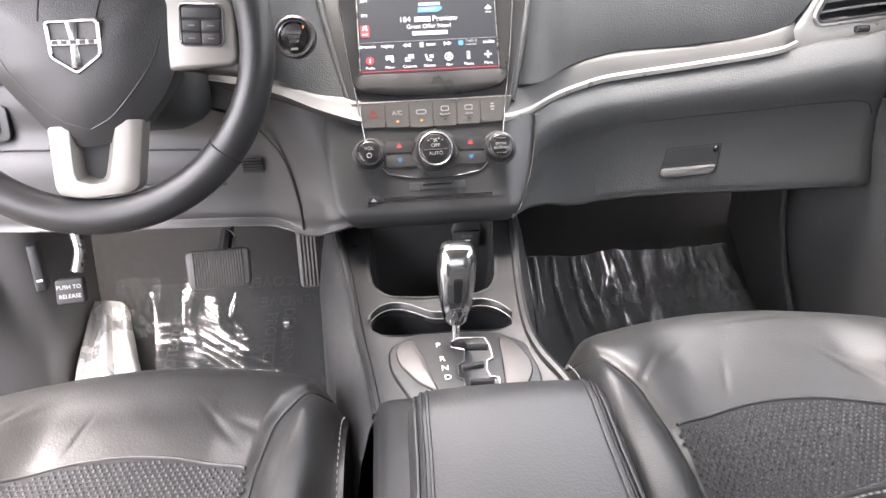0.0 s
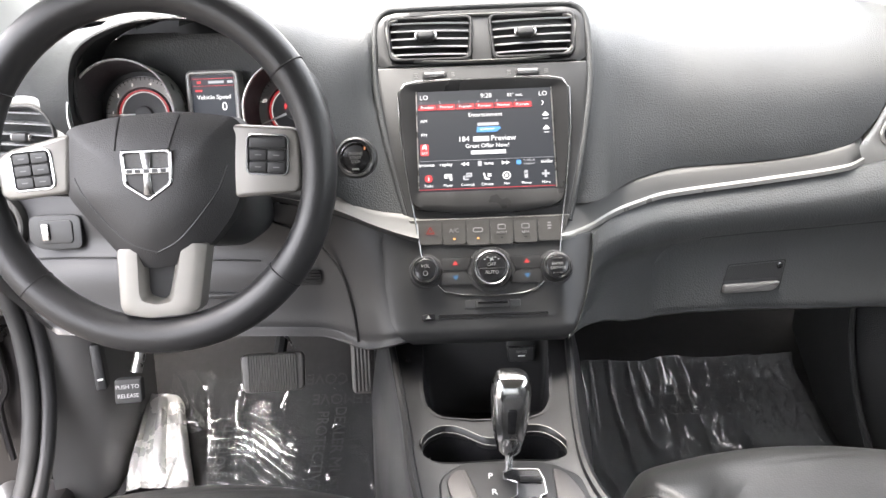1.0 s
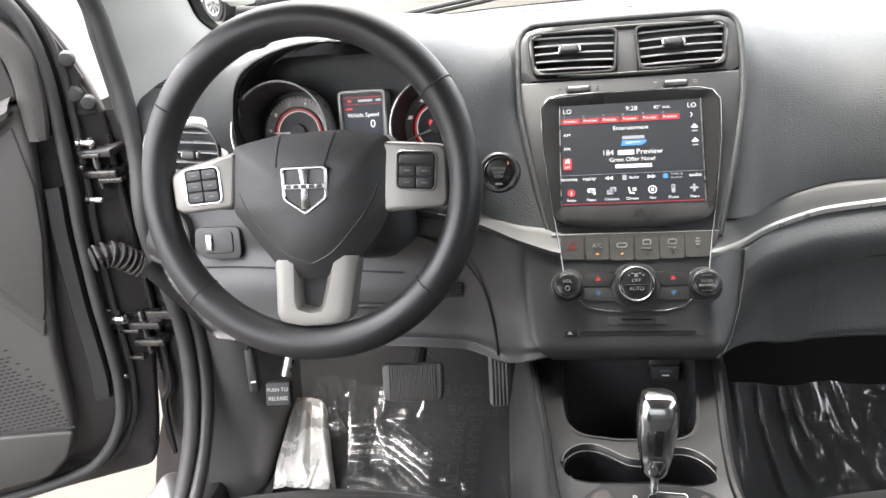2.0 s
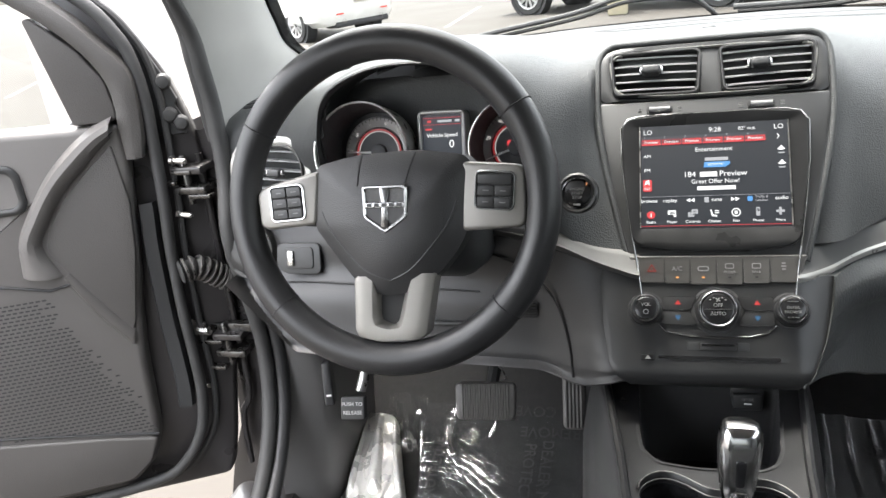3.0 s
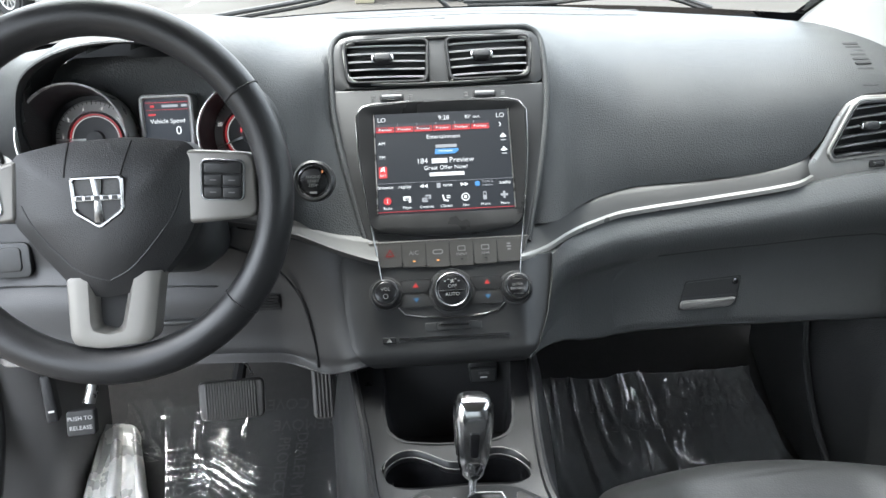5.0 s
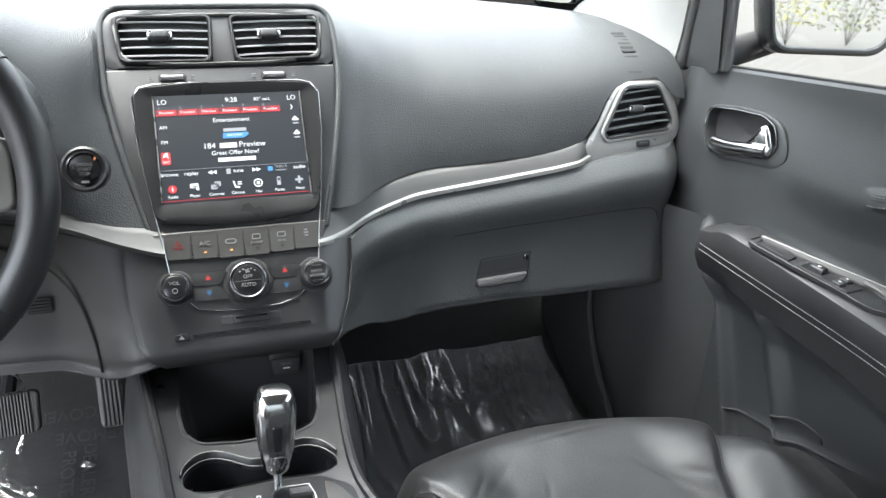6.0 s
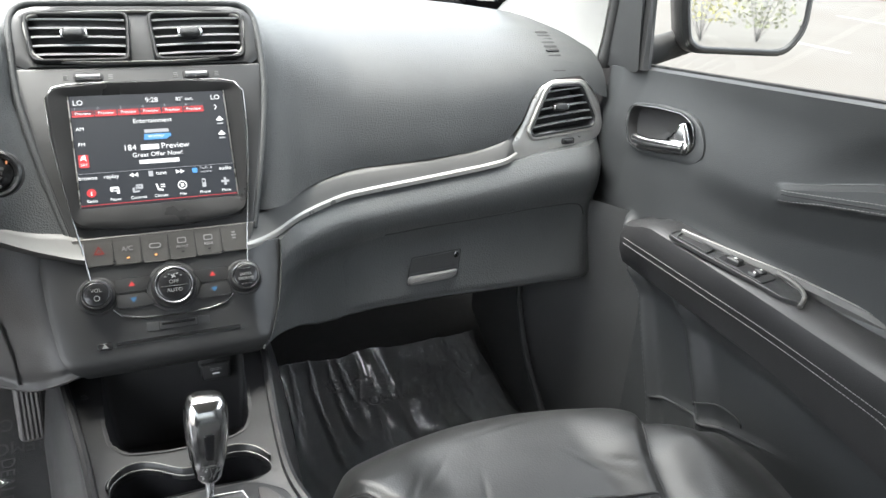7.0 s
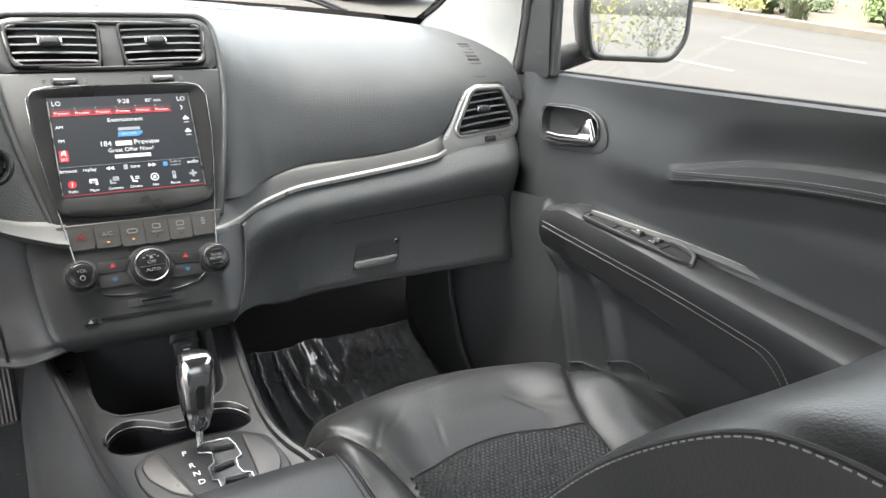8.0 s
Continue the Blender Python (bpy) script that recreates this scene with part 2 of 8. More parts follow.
def poly(m, pts, mat, parent, name="icon", lift=0.0005, bevel=0.0, back=0.0, label=""):
    return part(name, plate(pts, lift, m, bevel, back), mat, parent, label)


def T(x=0.0, y=0.0, z=0.0):
    return Matrix.Translation((x, y, z))


def smooth01(t):
    t = max(0.0, min(1.0, t))
    return t * t * (3 - 2 * t)


def blend_sections(sections, x, soft=0.02):
    """The section at x from sections given at some x, softened along x."""
    keys = sorted(sections)
    n = len(sections[keys[0]])
    out = []
    for i in range(n):
        ys = [sections[k][i][0] for k in keys]
        zs = [sections[k][i][1] for k in keys]
        sam = [x - soft, x - soft / 2, x, x + soft / 2, x + soft]
        out.append((sum(np.interp(sam, keys, ys)) / 5, sum(np.interp(sam, keys, zs)) / 5))
    return out


def cut_at(points, z_end, n):
    """Points (y, z) from the far end down to the height z_end, evenly spaced."""
    kept = [points[0]]
    top = max(range(len(points)), key=lambda i: points[i][1])
    for i in range(1, len(points)):
        p, q = points[i - 1], points[i]
        if i > top and q[1] < z_end:
            f = (p[1] - z_end) / max(1e-6, p[1] - q[1])
            kept.append((p[0] + (q[0] - p[0]) * f, z_end))
            break
        kept.append(q)
    d = [0.0]
    for p, q in zip(kept, kept[1:]):
        d.append(d[-1] + math.dist(p, q))
    s = [d[-1] * k / n for k in range(n + 1)]
    return list(zip(np.interp(s, d, [p[0] for p in kept]), np.interp(s, d, [p[1] for p in kept])))


def widen(pts, d):
    """The outline moved outwards by d."""
    out = []
    for i, p in enumerate(pts):
        a, b = Vector(pts[i - 1]), Vector(pts[(i + 1) % len(pts)])
        t = (b - a).normalized() if (b - a).length > 1e-9 else Vector((1, 0))
        out.append((p[0] + t.y * d, p[1] - t.x * d))
    return out


def inside(p, pts):
    c = False
    for i in range(len(pts)):
        (x1, y1), (x2, y2) = pts[i - 1], pts[i]
        if (y1 > p[1]) != (y2 > p[1]) and p[0] < (x2 - x1) * (p[1] - y1) / (y2 - y1) + x1:
            c = not c
    return c

# ---- the lot outside ----
ground = solid("ground", grid([[(x, y, 0) for x in (-900, -60, -20, 0, 20, 60, 900)] for y in (-900, -60, -20, 0, 20, 60, 900)]), M_LOT, "pale worn concrete parking lot in daylight", "ground", kind="structure", smooth=False)
for k, (x0, y0, x1, y1) in enumerate(((9.85, 8.46, 10.04, 6.14), (7.08, 7.04, 7.25, 6.0), (-3.74, 13.9, -3.95, 17.9), (1.84, 13.3, 1.7, 18.0), (-11.1, 12.4, -9.6, 9.6), (-12.6, 14.9, -10.8, 14.2), (-11.2, 16.5, -8.6, 18.2), (-6.95, 10.3, -6.5, 11.6), (-6.87, 7.6, -5.6, 8.4))):
    d = Vector((x1 - x0, y1 - y0, 0)).normalized()
    n = Vector((-d.y, d.x, 0)) * 0.05
    a, b = Vector((x0, y0, 0.004)), Vector((x1, y1, 0.004))
    solid("road_marking", grid([[a - n, a + n], [b - n, b + n]]), M_LINE, "faded white painted parking line", "marking", "parking lines", "structure", smooth=False)
KD = Vector((0.54, -3.93, 0)).normalized()
KN = Vector((-KD.y, KD.x, 0)) * -1
KO = Vector((12.6, 11.2, 0))
if KN.dot(Vector((1, 1, 0))) < 0:
    KN = -KN
solid("kerb", grid([[KO + KD * s + KN * d + Vector((0, 0, z)) for d, z in ((0, 0), (0.01, 0.13), (0.03, 0.15), (0.16, 0.15), (0.18, 0.11))] for s in [-14 + 1.0 * k for k in range(31)]]), material("kerb_stone", (0.13, 0.112, 0.088), 0.9, vary=0.18, scale=3, bump=0.5, bump_scale=60), "weathered concrete kerb along the planting strip", "kerb", kind="structure")
solid("planting_bed", grid([[KO + KD * s + KN * d + Vector((0, 0, 0.11 + 0.05 * noise.noise(Vector((s, d, 0))))) for d in (0.18, 1, 2, 3, 4, 6, 9)] for s in [-14 + 1.0 * k for k in range(31)]]), material("mulch", (0.085, 0.068, 0.045), 0.95, vary=0.4, scale=6, bump=1.0, bump_scale=40), "bed of pale brown mulch and dry grass", "ground", kind="structure")
M_LEAF = [material("leaf_%s" % n, c, 0.6, vary=0.3, scale=20) for n, c in (("green", (0.09, 0.13, 0.03)), ("yellow", (0.20, 0.19, 0.045)), ("grey", (0.12, 0.13, 0.07)), ("dark", (0.05, 0.075, 0.02)))]


def shrub(at, r, h, mat, label, rng, blades=False):
    """A low bush: stems, and a crown of many small leaves, or a tuft of long blades."""
    s = thing("shrub", label, "shrub", at, "planting strip")
    bm = bmesh.new()
    for k in range(9):
        a = rng.uniform(0, 6.28)
        tip = Vector((math.cos(a) * r * rng.uniform(0.3, 0.8), math.sin(a) * r * rng.uniform(0.3, 0.8), h * rng.uniform(0.5, 0.9)))
        v = [bm.verts.new(p) for p in (Vector((0.012, 0, 0)), Vector((-0.006, 0.01, 0)), Vector((-0.006, -0.01, 0)), tip)]
        for i in range(3):
            bm.faces.new((v[i], v[(i + 1) % 3], v[3]))
    part("stems", bm, M_CARPET, s)
    bm = bmesh.new()
    for k in range(420 if not blades else 160):
        a, u = rng.uniform(0, 6.28), rng.random()
        lump = 0.75 + 0.35 * noise.noise(Vector((math.cos(a) * 2 + at[0], math.sin(a) * 2, u * 3)))
        if blades:
            root = Vector((rng.gauss(0, r * 0.15), rng.gauss(0, r * 0.15), 0))
            tip = Vector((math.cos(a) * r * rng.uniform(0.4, 1), math.sin(a) * r * rng.uniform(0.4, 1), h * rng.uniform(0.5, 1)))
            w = Vector((-math.sin(a), math.cos(a), 0)) * 0.012
            mid = root.lerp(tip, 0.5) + Vector((0, 0, h * 0.22))
            v = [bm.verts.new(p) for p in (root - w, root + w, mid + w * 0.8, tip, mid - w * 0.8)]
            bm.faces.new(v)
        else:
            q = math.sqrt(rng.random())
            c = Vector((math.cos(a) * r * q * lump, math.sin(a) * r * q * lump, h * (0.15 + 0.85 * u * math.sqrt(max(0, 1 - (q * 0.8) ** 2)) * lump)))
            d = Vector((rng.gauss(0, 1), rng.gauss(0, 1), rng.gauss(0.5, 1))).normalized()
            e = d.orthogonal().normalized() * rng.uniform(0.02, 0.035)
            v = [bm.verts.new(p) for p in (c - d * 0.05, c + e, c + d * 0.05, c - e)]
            bm.faces.new(v)
    tagged(part("foliage", bm, mat, s, smooth=False), kind="stuff")
    return s


rng = random.Random(5)
for k in range(120):
    p = KO + KD * rng.uniform(-12, 11) + KN * (0.5 + 5.5 * rng.random() ** 1.4)
    big = rng.random() ** 1.5
    shrub((p.x, p.y, 0.10), 0.35 + 0.6 * big, 0.35 + 0.75 * big, rng.choice(M_LEAF), "loose yellow-green shrub in the planting strip", rng, rng.random() < 0.4)
for k in range(7):
    shrub((2.6 + 1.5 * k, -17.0 - 0.7 * (k % 3), 0.0), 1.1, 2.4 + 0.5 * (k % 2), M_LEAF[k % 4], "tall green bush behind the car", rng)


def car_at(x, y, heading, paint, label, tall=0.0, long=4.6, trunk=True):
    """A parked car, built along +y from its middle: body with sills and arches, glass, lamps and wheels."""
    c = thing("parked_car", label, "car", (x, y, 0), "parked cars")
    c.rotation_euler = (0, 0, heading)
    W, L = 0.90, long / 2
    sec = [(-L, 0.58, 0.36, 0.74 + tall), (-L + 0.05, 0.72, 0.28, 0.93 + tall), (-L + 0.16, 0.82, 0.26, 1.0 + tall), (-L + 0.40, W, 0.25, 1.03 + tall), (-L + 0.9, W, 0.26, 1.04 + tall), (0, W, 0.25, 0.98 + tall), (L - 1.1, W, 0.26, 0.92 + tall), (L - 0.3, W * 0.96, 0.28, 0.80 + tall), (L - 0.05, 0.78, 0.32, 0.66 + tall), (L, 0.6, 0.40, 0.55 + tall)]
    rows = []
    for yy, w, z0, z1 in sec:
        rows.append([(-w * 0.86, yy, z0), (-w * 0.98, yy, z0 + 0.10), (-w, yy, (z0 + z1) / 2), (-w * 0.97, yy, z1 - 0.10), (-w * 0.86, yy, z1), (0, yy, z1 + 0.03), (w * 0.86, yy, z1), (w * 0.97, yy, z1 - 0.10), (w, yy, (z0 + z1) / 2), (w * 0.98, yy, z0 + 0.10), (w * 0.86, yy, z0)])
    bm = grid(rows, close_u=True, cap=True)
    part("body", bm, paint, c)
    cab = [(-L + 0.75, 0.74, 1.00 + tall), (-L + 1.35, 0.62, 1.42 + tall), (0.15, 0.62, 1.45 + tall), (L - 1.35, 0.72, 0.94 + tall)]
    part("cabin", grid([[(-w - 0.08, yy, 0.96 + tall), (-w, yy, z), (w, yy, z), (w + 0.08, yy, 0.96 + tall)] for yy, w, z in cab]), M_BLACK, c)
    part("roof", grid([[(-0.60, yy, z), (0, yy, z + 0.03), (0.60, yy, z)] for yy, z in ((-L + 1.3, 1.43 + tall), (-0.3, 1.47 + tall), (0.2, 1.455 + tall))]), paint, c)
    R = 0.335 + 0.1 * tall
    for sx in (-1, 1):
        for yy in (-L + 0.95, L - 0.92):
            w = new("wheel")
            w.parent = c
            m = basis((sx * 0.86, yy, R), (0, sx, 0), (0, 0, 1))
            part("tyre", lathe([(R * 0.66, -0.16), (R * 0.95, -0.16), (R, -0.13), (R, 0.0), (R * 0.95, 0.03), (R * 0.68, 0.03), (R * 0.66, 0.0)], 40, m), M_TYRE, w)
            part("rim", join(*[plate([(R * 0.66 * math.cos(a + d), R * 0.66 * math.sin(a + d)) for d in (-0.10, 0.10)] + [(R * 0.15 * math.cos(a + 0.35), R * 0.15 * math.sin(a + 0.35)), (R * 0.15 * math.cos(a - 0.35), R * 0.15 * math.sin(a - 0.35))], 0.02, m, 0, 0.01) for a in [2 * math.pi * k / 10 for k in range(10)]], lathe([(R * 0.70, 0.0), (R * 0.70, 0.035), (R * 0.63, 0.03), (R * 0.62, -0.02)], 40, m)), M_ALLOY, w)
            part("arch", lathe([(R * 1.18, -0.2), (R * 1.18, 0.012), (R * 1.02, 0.008), (R * 1.02, -0.2)], 40, m), M_MATTE, w)
    for sx in (-1, 1):
        part("tail_lamp", plate(rounded_poly([(0.20, 0.07), (-0.20, 0.09), (-0.18, -0.05), (0.2, -0.03)], 0.03), 0.03, basis((sx * 0.66, -L + 0.10, 0.84 + tall), (sx, 0.25 * sx * sx, 0) if sx > 0 else (1, -0.25, 0), (0, 0.1, 1)), 0.01, 0.05), material("tail_red", (0.45, 0.02, 0.02), 0.25), c)
        part("reflector", plate(outline(0.16, 0.025, 0.01), 0.01, basis((sx * 0.50, -L + 0.0, 0.46), (1, 0, 0), (0, 0, 1)), 0, 0.12), material("reflector_red", (0.5, 0.04, 0.03), 0.3), c)
        part("exhaust", lathe([(0.04, -0.1), (0.04, 0.06), (0.032, 0.06), (0.03, 0.0)], 20, basis((sx * 0.42, -L + 0.06, 0.33), (1, 0, 0), (0, 0, 1))), M_CHROME, c)
    part("diffuser", block(-0.60, 0.60, -L + 0.01, -L + 0.4, 0.22, 0.33, 0.03), M_MATTE, c)
    part("plate_bars", block(-0.17, 0.17, -L - 0.012, -L, 0.62, 0.72, 0.004), M_STEEL, c)
    return c


car_at(-7.17, 15.06, radians(56.5), M_CARWHITE, "white sedan parked with its tail towards the dashboard")
car_at(-0.3, 14.6, radians(62), M_CARWHITE, "white pickup seen side on through the windscreen", 0.12, 5.5)
car_at(5.6, 14.4, radians(15), material("grey_car_paint", (0.25, 0.26, 0.27), 0.3, vary=0.05, scale=3, coat=0.5), "grey car parked beyond the windscreen")
post = thing("bollard", "short yellowed concrete bollard on the lot", "bollard", (-0.66, 13.4, 0))
part("shaft", block(-0.16, 0.16, -0.16, 0.16, 0.0, 1.0, 0.03), material("old_concrete", (0.34, 0.30, 0.21), 0.9, vary=0.15, scale=5, bump=0.4, bump_scale=60), post)

# ---- the car's shell ----
FLOOR = [(-1.7, 0.40), (1.15, 0.40), (1.28, 0.43), (1.50, 0.585), (1.57, 0.74), (1.58, 1.05)]


def floor_z(y):
    return float(np.interp(y, [p[0] for p in FLOOR], [p[1] for p in FLOOR]))


floor = solid("floor", grid([[(x, y, z) for x in [-0.74 + 1.48 * k / 12 for k in range(13)]] for y, z in FLOOR]), M_CARPET, "charcoal carpet of the footwells", "floor", kind="structure", smooth=False)
solid("floor_sill", block(-0.83, -0.70, -1.0, 1.12, 0.30, 0.455, 0.02), M_PAINT, "dark painted door sill", "sill", kind="structure")
ceiling = solid("ceiling", thicken(grid([[(x, y, z - 0.09 * (abs(x) / 0.64) ** 2.5) for x in [-0.64 + 1.28 * k / 10 for k in range(11)]] for y, z in ((-1.7, 1.50), (-0.6, 1.60), (0.3, 1.59), (0.85, 1.525), (0.985, 1.488))]), 0.02), M_PILLAR, "pale grey cloth headliner", "headliner", kind="structure")
solid("wall_back", thicken(grid([[(x, -1.7, z) for x in (-0.72, 0, 0.72)] for z in (0.40, 1.0)]), 0.03), M_LOWER, "dark panel closing the cabin behind", "wall", kind="structure", smooth=False)
for s, nm in ((-1, "wall_left"), (1, "wall_right")):
    solid(nm, join(block(s * 0.74 - 0.03, s * 0.74 + 0.03, -1.7, -0.22, 0.40, 1.12, 0.01), block(s * 0.70 - 0.03, s * 0.70 + 0.03, -0.30, -0.16, 1.12, 1.52, 0.01)), M_LOWER, "dark rear side panel and pillar", "wall", kind="structure")

# Unseen rear panes, added with a tint that holds back light from behind.
M_PRIVACY = glass("privacy_glass", (0.40, 0.41, 0.41))
solid("window_2", thicken(grid([[(x, -1.70 + 0.16 * (z - 1.0), z) for x in (-0.70, 0, 0.70)] for z in (1.0, 1.25, 1.50)]), 0.004), M_PRIVACY, "unseen dark tailgate glass, added to dim light from behind", "window", kind="structure", smooth=False)
for s, nm in ((-1, "window_3"), (1, "window_4")):
    solid(nm, thicken(grid([[(s * (0.735 - 0.20 * (z - 1.12)), y, z) for y in (-1.70, -0.95, -0.23)] for z in (1.12, 1.32, 1.52)]), 0.004), M_PRIVACY, "unseen dark rear door glass, added to dim light from behind", "window", kind="structure", smooth=False)

PILLAR_F = {-1: [(-0.69, 1.50, 1.135), (-0.682, 1.40, 1.178), (-0.676, 1.325, 1.215), (-0.67, 1.285, 1.262), (-0.655, 1.20, 1.345), (-0.62, 0.95, 1.47)],
            1: [(0.69, 1.56, 1.115), (0.682, 1.45, 1.165), (0.678, 1.385, 1.205), (0.672, 1.31, 1.262), (0.655, 1.22, 1.335), (0.62, 0.95, 1.47)]}
PILLAR_B = {-1: [(-0.705, 1.125, 1.10), (-0.705, 1.118, 1.165), (-0.70, 1.105, 1.22), (-0.695, 1.09, 1.28), (-0.685, 1.02, 1.36), (-0.65, 0.75, 1.49)],
            1: [(0.705, 1.20, 1.08), (0.705, 1.19, 1.13), (0.70, 1.178, 1.18), (0.695, 1.165, 1.225), (0.685, 1.08, 1.33), (0.65, 0.75, 1.49)]}
for s, nm in ((-1, "pillar_left"), (1, "pillar_right")):
    f, b = spline(PILLAR_F[s], 24), spline(PILLAR_B[s], 24)
    rows = []
    for p, q in zip(f, b):
        bow = Vector((-s * 0.022, 0, 0.008))
        rows.append([p + Vector((s * 0.03, 0.01, 0)), p, p.lerp(q, 0.15) + bow * 0.6, p.lerp(q, 0.5) + bow, p.lerp(q, 0.88) + bow * 0.5, q, q + Vector((s * 0.03, 0, 0))])
    solid(nm, grid(rows), M_PILLAR, "pale grey windscreen pillar trim", "pillar", kind="structure")
    solid("weather_seal", tube([q + Vector((s * 0.012, -0.008, 0)) for q in b], 0.011, 10), M_RUBBER, "black rubber door seal", "seal", kind="structure")
    solid("trim_border", grid([[p + Vector((s * 0.03, 0.012, 0.0)), p + Vector((-s * 0.003, 0.004, 0.002)), p + Vector((-s * 0.012, 0.012, 0.004)), p + Vector((-s * 0.012, 0.02, 0.0))] for p in f]), M_BLACK, "black border of the windscreen", "border", kind="structure")


def screen_line(x):
    w = min(1.0, abs(x) / 0.69)
    return 1.875 - 0.345 * w ** 2.4


ws = thing("window_1", "clear windscreen with a black border", "windscreen", kind="structure")
rows = []
for j in range(13):
    v = j / 12
    rows.append([((0.695 * (1 - v) + 0.625 * v) * u, screen_line(0.69 * u) * (1 - v) + (0.97 - 0.02 * u * u) * v, 1.118 * (1 - v) + (1.50 - 0.03 * u * u) * v + 0.045 * math.sin(math.pi * v) * (1 - 0.3 * u * u)) for u in [-1 + 2 * k / 20 for k in range(21)]])
part("pane", grid(rows), M_GLASS, ws)
part("border", grid([[Vector(p) + Vector((0, -0.004, 0.001)) for p in rows[0]], [Vector(p).lerp(Vector(q), 0.45) + Vector((0, -0.004, 0.001)) for p, q in zip(rows[0], rows[1])]]), M_BLACK, ws)
cowl = solid("cowl", grid([[(x, screen_line(x) + d, z) for d, z in ((0.01, 1.095), (0.05, 1.105), (0.22, 1.085))] for x in [-0.72 + 1.44 * k / 24 for k in range(25)]]), M_RUBBER, "black plastic cowl below the windscreen", "cowl", kind="structure")
for pts in (((-0.50, 1.86, 1.128), (-0.40, 1.905, 1.139), (-0.245, 1.93, 1.158), (-0.13, 1.95, 1.182), (0.0, 1.95, 1.172), (0.06, 1.96, 1.13)), ((0.10, 1.95, 1.138), (0.27, 1.915, 1.139), (0.39, 1.88, 1.150), (0.52, 1.83, 1.152), (0.62, 1.78, 1.12))):
    wp = thing("wiper", "black windscreen wiper resting at the cowl", "wiper", group="wipers")
    line = spline(pts, 20)
    part("arm", tube(line, [0.0065 - 0.002 * k / 20 for k in range(21)], 8), M_RUBBER, wp)
    part("blade", tube([p + Vector((0.01, 0.012, -0.012)) for p in line], 0.005, 6), M_MATTE, wp)

# driver's side: kick panel, hinge pillar and seal
kick = [(-0.700, 1.085), (-0.685, 1.098), (-0.660, 1.112), (-0.636, 1.128), (-0.622, 1.15), (-0.616, 1.20), (-0.612, 1.33)]
# The panel's light from the open doorway is put into its pale grey.
solid("kick_panel", grid([[(x - 0.11 * max(0, 0.62 - z), y - 0.02 * max(0, 0.7 - z), z) for x, y in kick] for z in (0.38, 0.42, 0.47, 0.55, 0.62, 0.68, 0.745, 0.755)]), M_KICK, "plastic kick panel beside the pedals, paled for light from the doorway", "kick panel", kind="structure")
solid("hinge_pillar", grid([[(-0.69, 1.105, z), (-0.71, 1.118, z), (-0.74, 1.128, z), (-0.775 - w, 1.130, z), (-0.80 - w, 1.136, z), (-0.81 - w, 1.16, z), (-0.82 - w, 1.45, z)] for z, w in ((0.30, 0.085), (0.40, 0.07), (0.48, 0.045), (0.56, 0.012), (0.66, 0.0), (0.85, 0.0), (1.05, 0.0), (1.115, 0.0))]), M_PAINT, "dark painted hinge pillar of the body", "pillar", kind="structure")
solid("hinge_rib", tube(spline([(-0.755, 1.120, 1.08), (-0.760, 1.120, 0.90), (-0.762, 1.118, 0.72), (-0.766, 1.116, 0.64), (-0.785, 1.112, 0.60), (-0.79, 1.108, 0.50)], 24), 0.006, 8, up=(0, 1, 0)), M_PAINT, "pressed rib of the painted hinge pillar", "rib", kind="structure")
seal_line = spline([(-0.690, 1.035, 1.335), (-0.700, 1.086, 1.27), (-0.703, 1.100, 1.21), (-0.704, 1.108, 1.15), (-0.702, 1.098, 1.05), (-0.70, 1.068, 0.96), (-0.70, 1.082, 0.857), (-0.70, 1.092, 0.747), (-0.70, 1.062, 0.633), (-0.70, 0.985, 0.540), (-0.70, 0.86, 0.49), (-0.70, 0.5, 0.475), (-0.70, -0.2, 0.475)], 50)
solid("weather_seal", tube(seal_line, [0.0135 * min(1.0, 0.55 + 0.08 * k) for k in range(len(seal_line))], 10, up=(1, 0, 0)), M_RUBBER, "thick black rubber seal round the open doorway", "seal", kind="structure")
solid("sill_trim", tube([p + Vector((0.018, 0.014, -0.004)) for p in seal_line[21:]], 0.013, 10, up=(1, 0, 0)), M_LOWER, "dark grey plastic door frame trim", "trim", kind="structure")

# ---- the open driver's door ----
DOOR = basis((-0.80, 1.06, 0.0), (0.907, 0.42, 0), (0, 0, 1))
dl = thing("door_1", "open black driver's door with perforated speaker panel", "door")
shell = rounded_poly([(0.072, 1.10), (0.060, 1.160), (0.045, 1.215), (0.017, 1.268), (-0.030, 1.318), (-0.09, 1.37), (-0.10, 1.15), (-0.95, 1.19), (-1.02, 0.95), (-0.98, 0.47), (-0.173, 0.482), (-0.011, 0.487), (0.004, 0.51), (0.018, 0.567), (0.040, 0.68), (0.062, 0.793), (0.068, 0.917)], 0.02)
part("shell", plate(shell, -0.035, DOOR, 0.008, 0.06), M_PAINT, dl, "dark painted door shell")
trim_pts = rounded_poly([(-0.030, 1.148), (-0.10, 1.150), (-0.95, 1.215), (-0.97, 0.55), (-0.30, 0.525), (-0.159, 0.533), (-0.117, 0.570), (-0.100, 0.623), (-0.088, 0.762), (-0.075, 0.841), (-0.052, 0.952), (-0.040, 1.032), (-0.030, 1.093)], 0.012)
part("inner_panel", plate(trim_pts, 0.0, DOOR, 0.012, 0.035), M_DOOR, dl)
part("sail_panel", plate(rounded_poly([(-0.031, 1.152), (-0.029, 1.168), (-0.033, 1.21), (-0.060, 1.257), (-0.110, 1.308), (-0.120, 1.306), (-0.092, 1.152)], 0.006), -0.003, DOOR, 0.003, 0.035), M_DOORDARK, dl, "black window sail panel")
